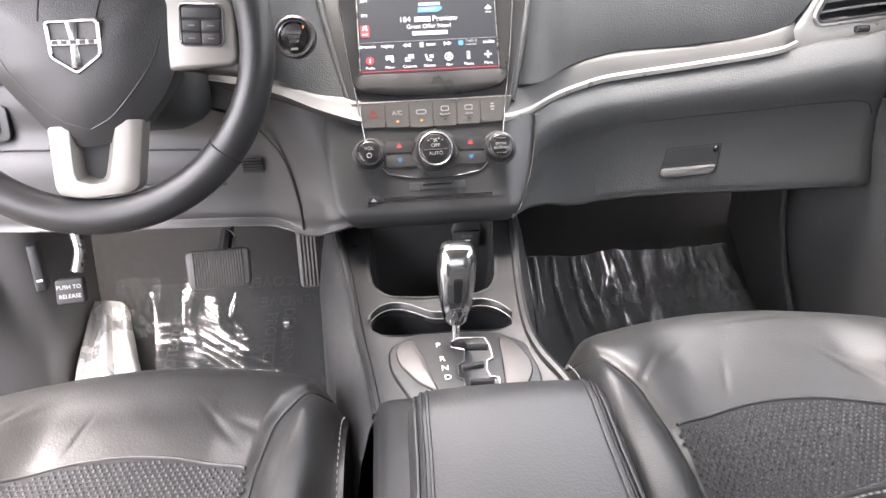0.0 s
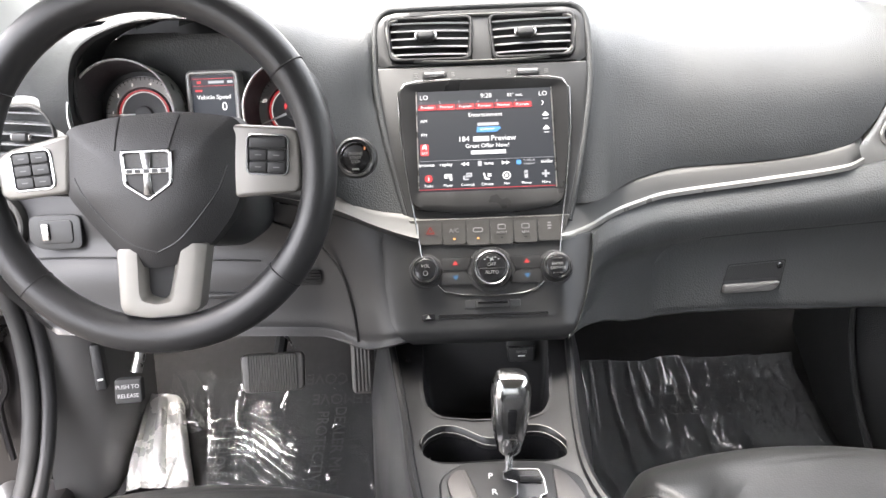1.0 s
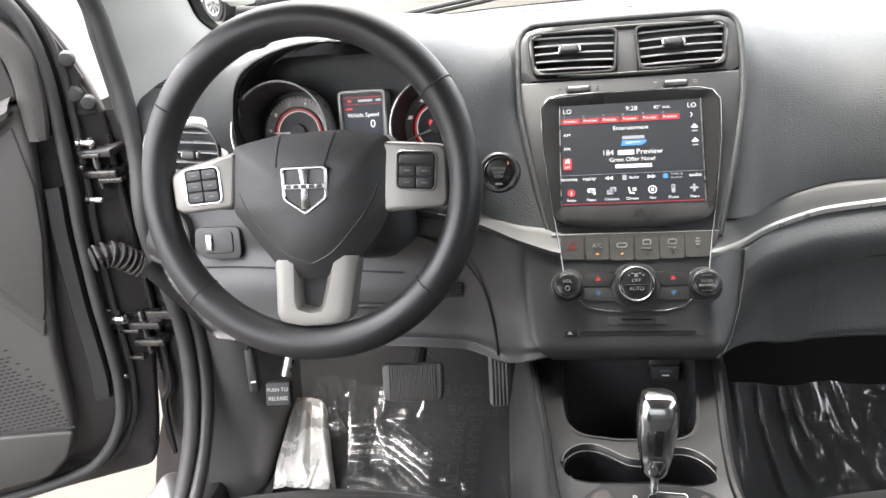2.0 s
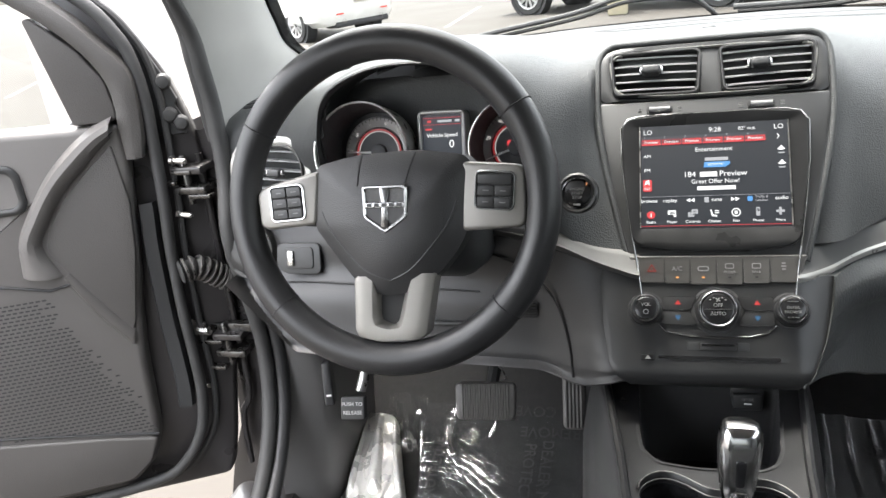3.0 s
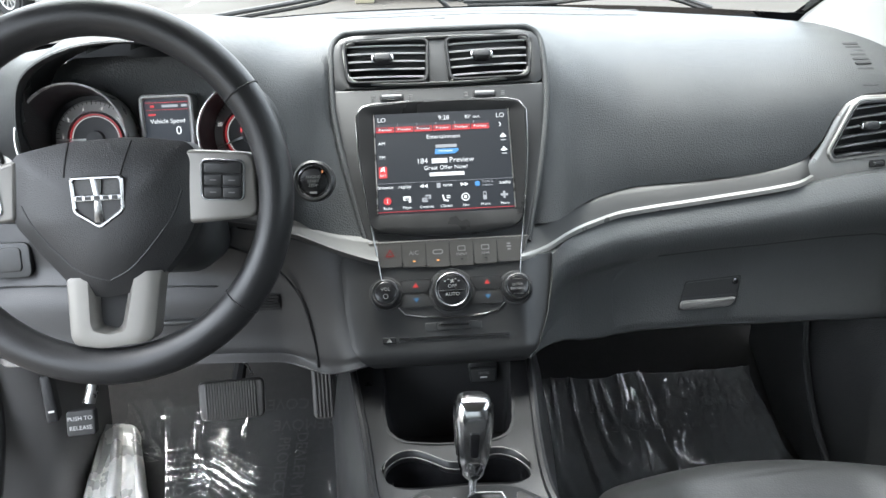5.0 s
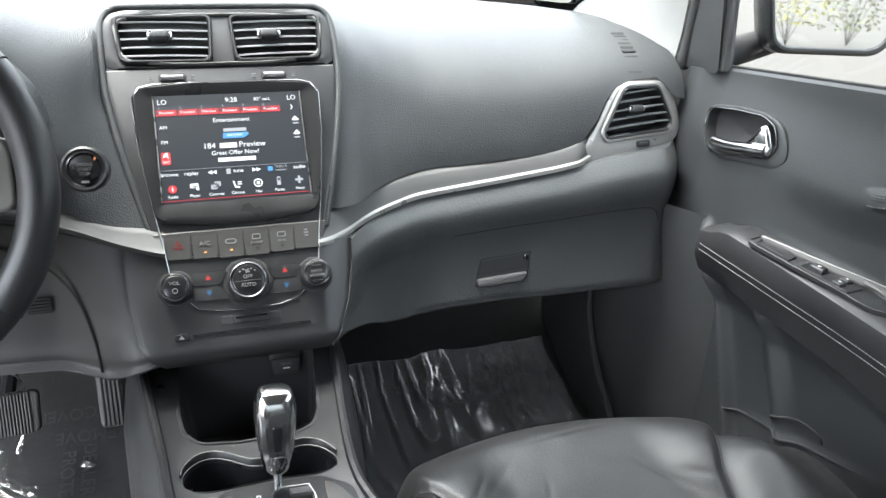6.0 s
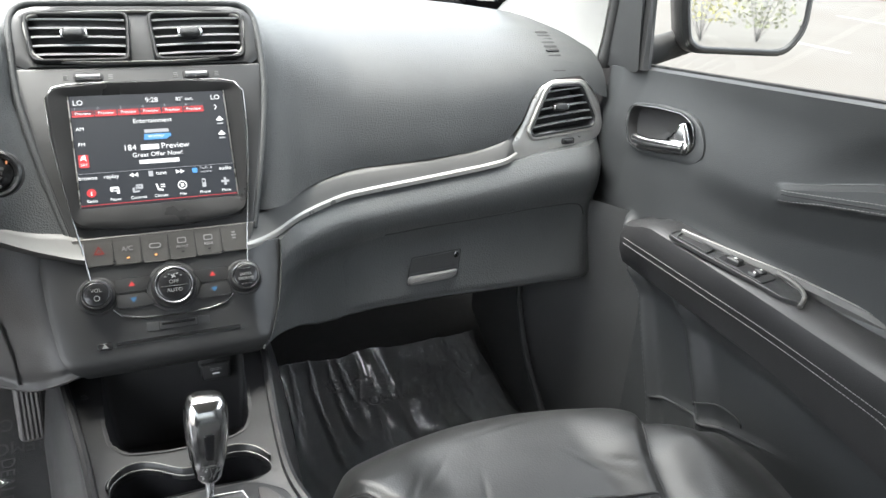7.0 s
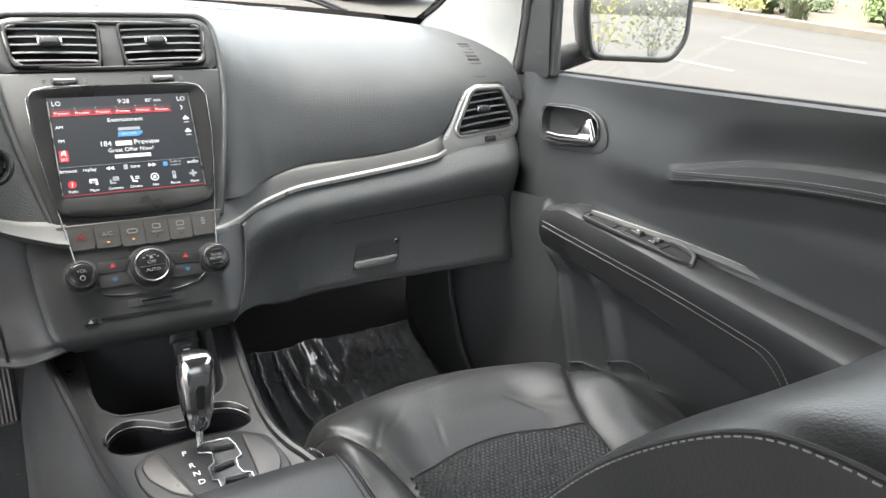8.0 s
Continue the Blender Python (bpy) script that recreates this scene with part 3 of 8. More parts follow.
frame_in = spline([(-0.031, 1.094, 0), (-0.030, 1.152, 0), (-0.028, 1.170, 0), (-0.032, 1.212, 0), (-0.058, 1.260, 0), (-0.108, 1.311, 0), (-0.20, 1.375, 0), (-0.40, 1.45, 0), (-0.70, 1.48, 0), (-0.95, 1.44, 0)], 60)
frame_out = spline([(-0.006, 1.094, 0), (0.003, 1.132, 0), (0.007, 1.178, 0), (0.004, 1.223, 0), (-0.028, 1.267, 0), (-0.072, 1.318, 0), (-0.17, 1.395, 0), (-0.38, 1.485, 0), (-0.70, 1.515, 0), (-0.97, 1.47, 0)], 60)
part("frame_trim", grid([[DOOR @ (a + Vector((0, 0, -0.03))), DOOR @ (a + Vector((0, 0, 0.001))), DOOR @ (a.lerp(b, 0.12) + Vector((0, 0, 0.004))), DOOR @ (a.lerp(b, 0.55) + Vector((0, 0, 0.007))), DOOR @ (a.lerp(b, 0.9) + Vector((0, 0, 0.003))), DOOR @ (b + Vector((0, 0, -0.004))), DOOR @ (b + Vector((0, 0, -0.035)))] for a, b in zip(frame_in, frame_out)]), M_DOORDARK, dl, "grey window frame trim")
seal_run = spline([(-0.75, 1.545, -0.014), (-0.40, 1.51, -0.014), (-0.15, 1.41, -0.014), (-0.042, 1.325, -0.014), (-0.004, 1.272, -0.014), (0.009, 1.232, -0.014), (0.013, 1.176, -0.014), (0.010, 1.119, -0.014), (0.002, 1.013, -0.014), (-0.006, 0.943, -0.014), (-0.013, 0.825, -0.014), (-0.014, 0.761, -0.014), (-0.018, 0.675, -0.014), (-0.035, 0.603, -0.014), (-0.074, 0.547, -0.014), (-0.132, 0.518, -0.014), (-0.30, 0.505, -0.014), (-0.9, 0.50, -0.014)], 90)
part("door_seal", tube([DOOR @ p for p in seal_run], 0.0095, 10, up=(0.42, -0.907, 0)), M_RUBBER, dl)
part("door_seal", tube([DOOR @ (p + Vector((0.019, -0.006, -0.014))) for p in seal_run[10:84]], 0.006, 8, up=(0.42, -0.907, 0)), M_RUBBER, dl)
part("edge_strip", grid([[DOOR @ (Vector((p.x - w, p.y, d))) for w, d in ((0.042, -0.022), (0.038, -0.012), (0.018, -0.012), (0.013, -0.022))] for p in seal_run[42:66]]), M_HARD, dl)
flange = rounded_poly([(0.016, 1.116), (0.060, 1.114), (0.058, 1.140), (0.050, 1.160), (0.056, 1.166), (0.045, 1.200), (0.016, 1.270), (-0.026, 1.322), (-0.034, 1.312), (0.002, 1.268), (0.014, 1.232), (0.019, 1.176)], 0.004)
part("mirror_plate", plate(flange, -0.030, DOOR, 0.002, 0.045), M_HARD, dl, "charcoal plastic cover at the mirror foot")
part("glass", grid([[DOOR @ Vector((u, v, -0.03)) for v in (1.14, 1.30, 1.47)] for u in (-0.93, -0.5, -0.13)]), M_GLASS, dl).visible_shadow = False


def ridge(outer, inner, n, high, name, mat):
    """A padded band of a door lining between two lines."""
    a, b = spline([(*p, 0) for p in outer], n), spline([(*p, 0) for p in inner], n)
    prof = ((0.0, -0.004), (0.06, 0.3), (0.25, 0.85), (0.5, 1.0), (0.75, 0.82), (0.94, 0.25), (1.0, -0.004))
    return part(name, grid([[DOOR @ (p.lerp(q, k) + Vector((0, 0, h * high if h > 0 else h))) for k, h in prof] for p, q in zip(a, b)]), mat, dl)


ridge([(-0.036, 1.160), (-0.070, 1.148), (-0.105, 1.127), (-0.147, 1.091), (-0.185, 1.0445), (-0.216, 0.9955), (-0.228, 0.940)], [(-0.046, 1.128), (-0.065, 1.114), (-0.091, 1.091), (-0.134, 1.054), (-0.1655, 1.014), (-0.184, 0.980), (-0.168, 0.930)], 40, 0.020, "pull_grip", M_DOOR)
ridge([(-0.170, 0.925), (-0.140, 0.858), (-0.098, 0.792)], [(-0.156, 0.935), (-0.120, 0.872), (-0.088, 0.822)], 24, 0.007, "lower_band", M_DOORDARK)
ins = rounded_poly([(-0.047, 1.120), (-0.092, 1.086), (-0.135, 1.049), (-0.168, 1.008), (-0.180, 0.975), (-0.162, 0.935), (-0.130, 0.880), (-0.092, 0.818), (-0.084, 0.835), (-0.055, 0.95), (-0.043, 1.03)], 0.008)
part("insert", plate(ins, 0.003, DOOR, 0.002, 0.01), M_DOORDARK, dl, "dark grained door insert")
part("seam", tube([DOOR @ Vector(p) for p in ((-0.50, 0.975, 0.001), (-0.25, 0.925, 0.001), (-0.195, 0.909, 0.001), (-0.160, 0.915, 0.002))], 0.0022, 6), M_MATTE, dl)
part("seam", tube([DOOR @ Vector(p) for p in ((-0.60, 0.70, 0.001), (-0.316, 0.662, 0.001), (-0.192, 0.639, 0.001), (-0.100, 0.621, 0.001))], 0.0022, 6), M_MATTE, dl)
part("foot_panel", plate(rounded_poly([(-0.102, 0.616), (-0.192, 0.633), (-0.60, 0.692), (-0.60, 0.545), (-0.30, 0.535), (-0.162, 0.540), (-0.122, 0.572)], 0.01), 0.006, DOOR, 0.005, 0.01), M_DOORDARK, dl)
part("handle_bezel", ring(outline(0.12, 0.075, 0.02, cx=-0.245, cy=1.075), outline(0.10, 0.055, 0.015, cx=-0.245, cy=1.075), 0.006, DOOR, 0.004, 0.002), M_STACK, dl)
bm = bmesh.new()
pr = random.Random(2)
for j in range(42):
    v = 0.895 - 0.0066 * j
    for i in range(60):
        u = -0.56 + 0.0095 * i + (0.0047 if j % 2 else 0)
        limit = -0.195 + 0.105 * (0.895 - v) / 0.25 + pr.uniform(-0.03, 0.0)
        if u < limit and v > 0.632 - 0.17 * (u + 0.10) * 0.75 - 0.004 and v < 0.905 - 0.1 * (u + 0.2):
            q = [bm.verts.new(DOOR @ Vector((u + a, v + b, 0.0008))) for a, b in ((-0.0030, -0.0013), (0.0030, -0.0013), (0.0036, 0), (0.0030, 0.0013), (-0.0030, 0.0013), (-0.0036, 0))]
            bm.faces.new(q)
tagged(part("perforation", bm, M_MATTE, dl, "rows of small dark slots", smooth=False), kind="stuff")
for u, v in ((0.042, 1.196), (0.040, 1.146), (0.054, 1.132)):
    b = part("bolt", lathe([(0.012, 0), (0.012, 0.004), (0.009, 0.008), (0.004, 0.009)], 16, DOOR @ T(u, v, -0.030)), M_RUBBER, dl)
# hinges, check strap, cable boot and bolts in the gap
gap = thing("door_hinge_set", "dark steel door hinges and check strap", "hinge")
for z in (1.045, 0.755):
    part("hinge_leaf", block(-0.79, -0.735, 1.085, 1.135, z - 0.022, z - 0.010, 0.003), M_STEELDARK, gap)
    part("hinge_leaf", block(-0.79, -0.735, 1.085, 1.135, z + 0.010, z + 0.022, 0.003), M_PAINT, gap)
    part("pin", lathe([(0.006, -0.04), (0.006, 0.035), (0.004, 0.038)], 12, T(-0.770, 1.098, z)), M_STEELDARK, gap)
for x, z in ((-0.785, 1.078), (-0.797, 0.990), (-0.826, 0.797), (-0.836, 0.675)):
    part("bolt", lathe([(0.0075, 0), (0.0075, 0.005), (0.0045, 0.006), (0.0045, 0.024), (0.003, 0.026)], 12, basis((x, 1.09, z), (0, 1, 0), (0.1, 0, 1))), M_STEEL, gap, "bright steel bolt")
for x, z, w in ((-0.782, 1.059, 0.03), (-0.795, 1.042, 0.012), (-0.762, 1.020, 0.035), (-0.812, 0.763, 0.04), (-0.806, 0.713, 0.03)):
    part("bracket", block(x - 0.004, x + w, 1.082, 1.098, z - 0.0035, z + 0.0035, 0.002), M_STEELDARK, gap)
part("check_strap", block(-0.80, -0.72, 1.10, 1.115, 0.775, 0.79, 0.002), M_STEELDARK, gap)
spring = [(-0.828 + 0.00042 * k, 1.085 + 0.007 * math.cos(k * 0.7), 0.785 + 0.007 * math.sin(k * 0.7)) for k in range(90)]
part("spring", tube(spring, 0.0014, 6), M_STEEL, gap)
boot = thing("cable_boot", "ribbed black rubber cable boot between door and body", "cable boot")
bl = spline([(-0.795, 1.055, 0.905), (-0.775, 1.075, 0.905), (-0.760, 1.095, 0.885), (-0.745, 1.110, 0.868), (-0.71, 1.125, 0.862)], 48)
part("bellows", tube(bl, [0.016 + 0.0035 * math.sin(k * 1.57) for k in range(49)], 14), M_RUBBER, boot)
for k in range(4, 46, 4):
    part("rib", tube([bl[k] + (bl[k + 1] - bl[k]).normalized().orthogonal().normalized() * 0.019 * math.cos(a) + (bl[k + 1] - bl[k]).normalized().cross((bl[k + 1] - bl[k]).normalized().orthogonal().normalized()) * 0.019 * math.sin(a) for a in [2 * math.pi * j / 14 for j in range(14)]], 0.0022, 6, True), M_DOORDARK, boot)

# ---- the passenger's door ----
dr = thing("door_2", "closed black passenger door with padded armrest", "door")


def belt(y):
    return 1.094 + 0.112 * (1.1 - y)


def rib_z(y):
    return 1.016 + 0.235 * (0.76 - y) - 0.18 * max(0, 0.6 - y) ** 1.5


def rib_top(y):
    return 0.005 + 0.012 * smooth01((0.77 - y) / 0.14)


def lip_z(y):
    return min(0.70, 0.623 + 0.29 * (0.882 - y))


def door_x(y, z):
    """How far inboard the door's lining stands."""
    x = 0.712 - 0.018 * smooth01((z - 0.98) / 0.12) * -1 - 0.006 * smooth01((1.05 - z) / 0.2)
    if y < 1.0:
        k = smooth01((1.0 - y) / 0.05)
        x += 0.017 * k * smooth01((z - 0.89) / 0.03) * smooth01((rib_z(min(y, 0.80)) - 0.004 - z) / 0.06) * smooth01((0.99 - y) / 0.25)
        h, k, top = z - rib_z(y), smooth01((0.788 - y) / 0.03), rib_top(y)
        x -= 0.009 * k * smooth01((h + 0.018) / 0.010) * (1 - smooth01((h - top) / 0.007))
        x += 0.008 * smooth01((0.80 - y) / 0.13) * smooth01((h - top) / 0.007) * (1 - smooth01((h - top - 0.006) / 0.060))
    x += 0.02 * smooth01((0.80 - z) / 0.05)
    x -= 0.014 * smooth01((y - 1.085) / 0.05) * smooth01((z - 0.88) / 0.05)
    x -= 0.007 * smooth01((lip_z(y) - z) / 0.020) * smooth01((0.95 - y) / 0.14) * smooth01((y - 0.62) / 0.10)
    x -= 0.012 * 1.5 * math.exp(-((y - 0.889 + 0.52 * (0.79 - z)) / 0.020) ** 2) * smooth01((0.83 - z) / 0.06)
    x -= 0.018 * math.exp(-((y - 1.034 + 0.4 * (0.86 - z)) / 0.013) ** 2) * smooth01((0.885 - z) / 0.03)
    return x


HD = basis((0.7145, 1.022, 1.023), (0, -1, 0), (0.11, 0, 1)) @ Matrix.Scale(1.025, 4)
bez = rounded_poly([(-0.075, -0.013), (-0.077, 0.011), (-0.065, 0.022), (-0.012, 0.032), (0.050, 0.036), (0.078, 0.027), (0.097, 0.004), (0.101, -0.014), (0.083, -0.030), (-0.026, -0.049), (-0.057, -0.043)][::-1], 0.010, 4)
lip = rounded_poly([(-0.069, -0.015), (-0.071, 0.009), (-0.062, 0.017), (-0.011, 0.026), (0.042, 0.031), (0.067, 0.024), (0.079, 0.004), (0.079, -0.008), (0.072, -0.018), (-0.023, -0.041), (-0.055, -0.038)][::-1], 0.008, 4)
rows = []
for i in range(401):
    y = 1.165 - 1.40 * i / 400
    top = belt(y)
    ledge = rib_z(y) + rib_top(y) + 0.0035
    zs = [0.44 + (ledge - 0.44) * j / 170 for j in range(170)] + [ledge + (top - ledge) * j / 70 for j in range(71)]
    rows.append([(door_x(y, z), y, z) for z in zs] + [(0.735, y, top + 0.004), (0.75, y, top - 0.004)])
bm = grid(rows)
gone = []
for f in bm.faces:
    q = HD.inverted() @ f.calc_center_median()
    if abs(q.z) < 0.03 and inside((q.x, q.y), lip):
        gone.append(f)
bmesh.ops.delete(bm, geom=gone, context="FACES")
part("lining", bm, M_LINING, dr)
part("belt_seal", tube([(0.742, 1.165 - 0.14 * k, belt(1.165 - 0.14 * k) + 0.003) for k in range(11)], 0.0045, 8), M_DEEP, dr)
part("outer_skin", grid([[(0.80 + 0.03 * math.sin(math.pi * v), y, 0.40 + (belt(y) - 0.41) * v) for v in [k / 8 for k in range(9)]] for y in (1.5, 1.1, 0.6, 0.1, -0.25)]), M_PAINT, dr)
for dz in (0.003, -0.0065):
    bm = bmesh.new()
    for k in range(97):
        y = 0.768 - 0.0055 * k
        z = rib_z(y) + dz - (0.003 * smooth01((y - 0.70) / 0.06) if dz < 0 else 0)
        bmesh.ops.create_cube(bm, size=1, matrix=Matrix.LocRotScale((door_x(y, z) - 0.0008, y, z), Euler((radians(-13), 0, 0)), (0.0008, 0.0040, 0.0008)))
    tagged(part("stitching", bm, M_THREAD, dr, "pale stitching", smooth=False), kind="stuff")
part("seam", tube([(door_x(y, rib_z(y) - 0.002) - 0.0002, y, rib_z(y) - 0.002) for y in [0.768 - 0.0134 * k for k in range(41)]], 0.0008, 6), M_DEEP, dr)
# armrest
rows = []
for i in range(61):
    y = 0.992 - 1.19 * i / 60
    k = smooth01((0.992 - y) / 0.06)
    inn = 0.652 - 0.028 * smooth01((0.75 - y) / 0.5)
    zt = 0.890 + 0.018 * k + 0.006 * smooth01((0.7 - y) / 0.3)
    zb = 0.80 - 0.03 * smooth01((0.75 - y) / 0.4)
    rows.append([(0.715, y, zt - 0.002), (0.700, y, zt), (inn + 0.014, y, zt - 0.0012), (inn + 0.005, y, zt - 0.007), (inn, y, zt - 0.022), (inn + 0.001, y, zt - 0.045), (inn + 0.012, y, zb + 0.02), (0.69, y, zb), (0.715, y, zb - 0.01)])
arm = part("armrest", grid(rows, cap=True), M_RIM, dr, "padded black leather armrest")
for dz in (0.0, -0.009):
    bm = bmesh.new()
    y, z = 0.980, 0.866 + dz
    while z > 0.76 and y > 0.40:
        inn = 0.652 - 0.028 * smooth01((0.75 - y) / 0.5) + 0.012 * smooth01((0.86 - z) / 0.06)
        fall = 1.0 * smooth01((0.530 - dz - y) / 0.080)
        step = Vector((0, -math.cos(fall), -math.sin(fall))) * 0.0055
        bmesh.ops.create_cube(bm, size=1, matrix=Matrix.LocRotScale((inn - 0.0006, y, z), step.to_track_quat("Y", "Z"), (0.0008, 0.0039, 0.0008)))
        y, z = y + step.y, z + step.z + 0.0001
    tagged(part("stitching", bm, M_THREAD, arm, "pale stitching", smooth=False), kind="stuff")
SW = basis((0.685, 0.80, 0.9105), (0, -1, 0.01), (1, 0, 0))
sw_line = rounded_poly([(-0.102, 0.006), (-0.094, -0.026), (-0.085, -0.029), (-0.020, -0.026), (0.060, -0.019), (0.105, -0.018), (0.126, -0.004), (0.112, 0.014), (0.070, 0.022), (0.010, 0.014), (-0.060, 0.001)], 0.006)
sw = part("switch_panel", plate(sw_line, 0.0, SW, 0.0006, 0.004), M_HARD, dr, "black window switch panel")
part("panel_rim", ring(widen(sw_line, 0.0012), widen(sw_line, -0.0012), 0.0016, SW, 0.004, 0.0006), M_LOWER, sw)
well = rounded_poly([(-0.091, 0.001), (-0.080, -0.024), (-0.024, -0.020), (-0.030, -0.004)], 0.003)
part("pull_cup", plate(well, 0.0006, SW, 0, 0.002), M_DEEP, sw)
part("cup_rim", ring(widen(well, 0.0016), well, 0.0030, SW, 0.002, 0.001), M_HARD, sw)
part("switch_bed", plate(rounded_poly([(-0.016, 0.002), (-0.012, -0.021), (0.070, -0.015), (0.066, 0.014)], 0.004), 0.0020, SW, 0.0008), M_STACK, sw)
part("switch_hollow", plate(rounded_poly([(-0.010, 0.001), (-0.006, -0.017), (0.025, -0.013), (0.022, 0.005)], 0.003), 0.0024, SW), M_DEEP, sw)
part("switch", plate(rounded_poly([(0.000, 0.000), (0.004, -0.014), (0.024, -0.011), (0.020, 0.003)], 0.003), 0.0085, SW, 0.003), M_LOWER, sw)
flat(SW, 0.013, -0.006, 0.004, 0.003, M_WHITE, sw, "sign", 0.0090)
for u, v in ((0.049, -0.008), (0.046, 0.006)):
    k = part("switch", plate(outline(0.014, 0.011, 0.003, cx=u, cy=v), 0.0055, SW, 0.002), M_LOWER, sw)
    flat(SW, u, v, 0.003, 0.002, M_WHITE, k, "sign", 0.0060)
blade, strip = [], []
for k, q in enumerate(spline([(0.676, 0.890, 0.9155), (0.683, 0.860, 0.9160), (0.689, 0.833, 0.9165), (0.700, 0.785, 0.9175), (0.7125, 0.736, 0.9185), (0.7185, 0.690, 0.9195), (0.7225, 0.650, 0.9205), (0.7265, 0.610, 0.9205), (0.731, 0.575, 0.918)], 40)):
    w = 0.5 + 0.8 * smooth01(k / 22)
    blade.append([(q.x - 0.0006, q.y, q.z), (q.x - 0.0040 * w, q.y, q.z - 0.0035 * w), (q.x - 0.0048 * w, q.y, q.z - 0.0060), (q.x - 0.0040 * w, q.y, q.z - 0.0140)])
    strip.append([(q.x + 0.006, q.y, q.z - 0.0010), (q.x + 0.001, q.y, q.z + 0.0012), (q.x - 0.0012, q.y, q.z + 0.0004)])
pull = part("pull_blade", grid(blade), M_SILVER, dr, "satin silver pull trim")
# Brighter strip paints the highlight along the blade's top edge.
part("highlight_edge", grid(strip), M_BRIGHT, pull)
part("pull_post", tube(spline([(0.706, 0.742, 0.916), (0.707, 0.722, 0.916), (0.703, 0.702, 0.915), (0.692, 0.684, 0.914), (0.672, 0.671, 0.911)], 16), 0.0030, 8), M_TRIMGREY, dr)
# inside handle
hb = part("handle_bezel", ring(bez, lip, 0.002, HD, 0.01, 0.0015), M_LINING, dr)
part("edge", tube([HD @ Vector((x * 1.03, (y + 0.006) * 1.04 - 0.006, 0.0052)) for x, y in lip], 0.0008, 6, True), M_DARKCHROME, hb)
part("cup", grid([[HD @ Vector((x, y, 0.003)) for x, y in lip], [HD @ Vector((x * 0.96, (y + 0.006) * 0.95 - 0.006, -0.012)) for x, y in lip], [HD @ Vector((0.0, -0.006, -0.020))] * len(lip)], close_u=True), M_MATTE, hb)
bar = tube([HD @ q for q in spline([(-0.043, -0.0275, 0.003), (-0.036, -0.0275, 0.005), (-0.005, -0.0245, 0.006), (0.035, -0.0165, 0.006), (0.068, -0.010, 0.005)], 24)], [0.0035 + 0.0045 * smooth01(k / 3) + 0.0015 * smooth01((k - 10) / 12) for k in range(25)], 14)
grip_end = plate(rounded_poly([(0.020, -0.014), (0.034, 0.000), (0.044, 0.020), (0.053, 0.023), (0.062, 0.014), (0.074, -0.005), (0.072, -0.018), (0.045, -0.026)][::-1], 0.006), 0.008, HD, 0.006, 0.004)
part("lever", join(bar, grip_end), M_CHROME, dr, "chrome door lever")
# pocket at the foot of the door
part("pocket_lip", tube([(door_x(y, lip_z(y) - 0.020) + 0.0005, y, lip_z(y) - 0.012) for y in [0.93 - 0.0078 * k for k in range(33)]], [0.0022 * smooth01((k + 1) / 4) * smooth01((33 - k) / 8) + 0.0002 for k in range(33)], 8), M_LINING, dr)
ring_line = []
for k in range(25):
    a = math.pi * k / 24
    y, z = 0.795 + 0.046 * math.cos(a), 0.650 - 0.012 * math.cos(a) + 0.020 * math.sin(a)
    ring_line.append((door_x(y, z) - 0.0006 - 0.004 * math.sin(a), y, z))
part("cup_ring", tube(ring_line, 0.0016, 8), M_LINING, dr)
# window frame, sail panel, pane
part("sail_panel", plate(rounded_poly([(-0.155, -0.01), (-0.155, 0.045), (-0.09, 0.20), (-0.035, 0.30), (-0.005, 0.30), (0.005, 0.0)], 0.008), 0.006, basis((0.722, 1.105, 1.092), (0, -1, 0), (-0.10, 0, 1)), 0.003, 0.02), M_HARD, dr)
part("window_post", tube([(0.728, 1.098, 1.094), (0.722, 1.105, 1.22), (0.700, 1.09, 1.36)], 0.010, 8), M_RUBBER, dr)
part("window_frame", tube(spline([(0.70, 1.12, 1.30), (0.68, 0.95, 1.42), (0.66, 0.6, 1.49), (0.655, 0.2, 1.51), (0.67, -0.2, 1.50)], 24), 0.016, 8), M_RUBBER, dr)
part("pane", grid([[(0.740 - 0.085 * v, y, belt(y) - 0.004 + (1.49 - belt(y)) * v) for v in (0, 0.5, 1.0)] for y in (1.09, 0.6, 0.2, -0.2)]), M_GLASS, dr)
# outside mirror
mir = thing("door_mirror", "black door mirror with a bright chamfered glass", "mirror")
MM = basis((0.872, 1.065, 1.207), (1, -0.28, 0.03), (0.0, 0.05, 1))
mo = rounded_poly([(0.106, 0.085), (-0.098, 0.09), (-0.104, 0.0), (-0.088, -0.082), (0.080, -0.088), (0.108, -0.05)], 0.026)
part("housing", grid([[MM @ Vector((x * k, y * k, z)) for x, y in mo] for k, z in ((0.97, 0.004), (1.02, 0.0), (1.04, -0.02), (0.95, -0.06), (0.7, -0.09), (0.1, -0.10))], close_u=True, cap=True), M_HARD, mir)
part("rim", ring([(x * 0.975, y * 0.975) for x, y in mo], [(x * 0.90, y * 0.885) for x, y in mo], 0.008, MM, 0.004, 0.003), M_HARD, mir)
part("mirror_glass", plate([(x * 0.91, y * 0.90) for x, y in mo], 0.005, MM, 0, 0.003), material("mirror_silver", (0.92, 0.93, 0.92), 0.015, metal=1.0, vary=0.0, rough_vary=0.005), mir, "mirror glass", smooth=False)
part("foot", tube(spline([(0.735, 1.15, 1.105), (0.79, 1.14, 1.118), (0.85, 1.11, 1.145)], 12), [0.026 - 0.0005 * k for k in range(13)], 12), M_MATTE, mir)
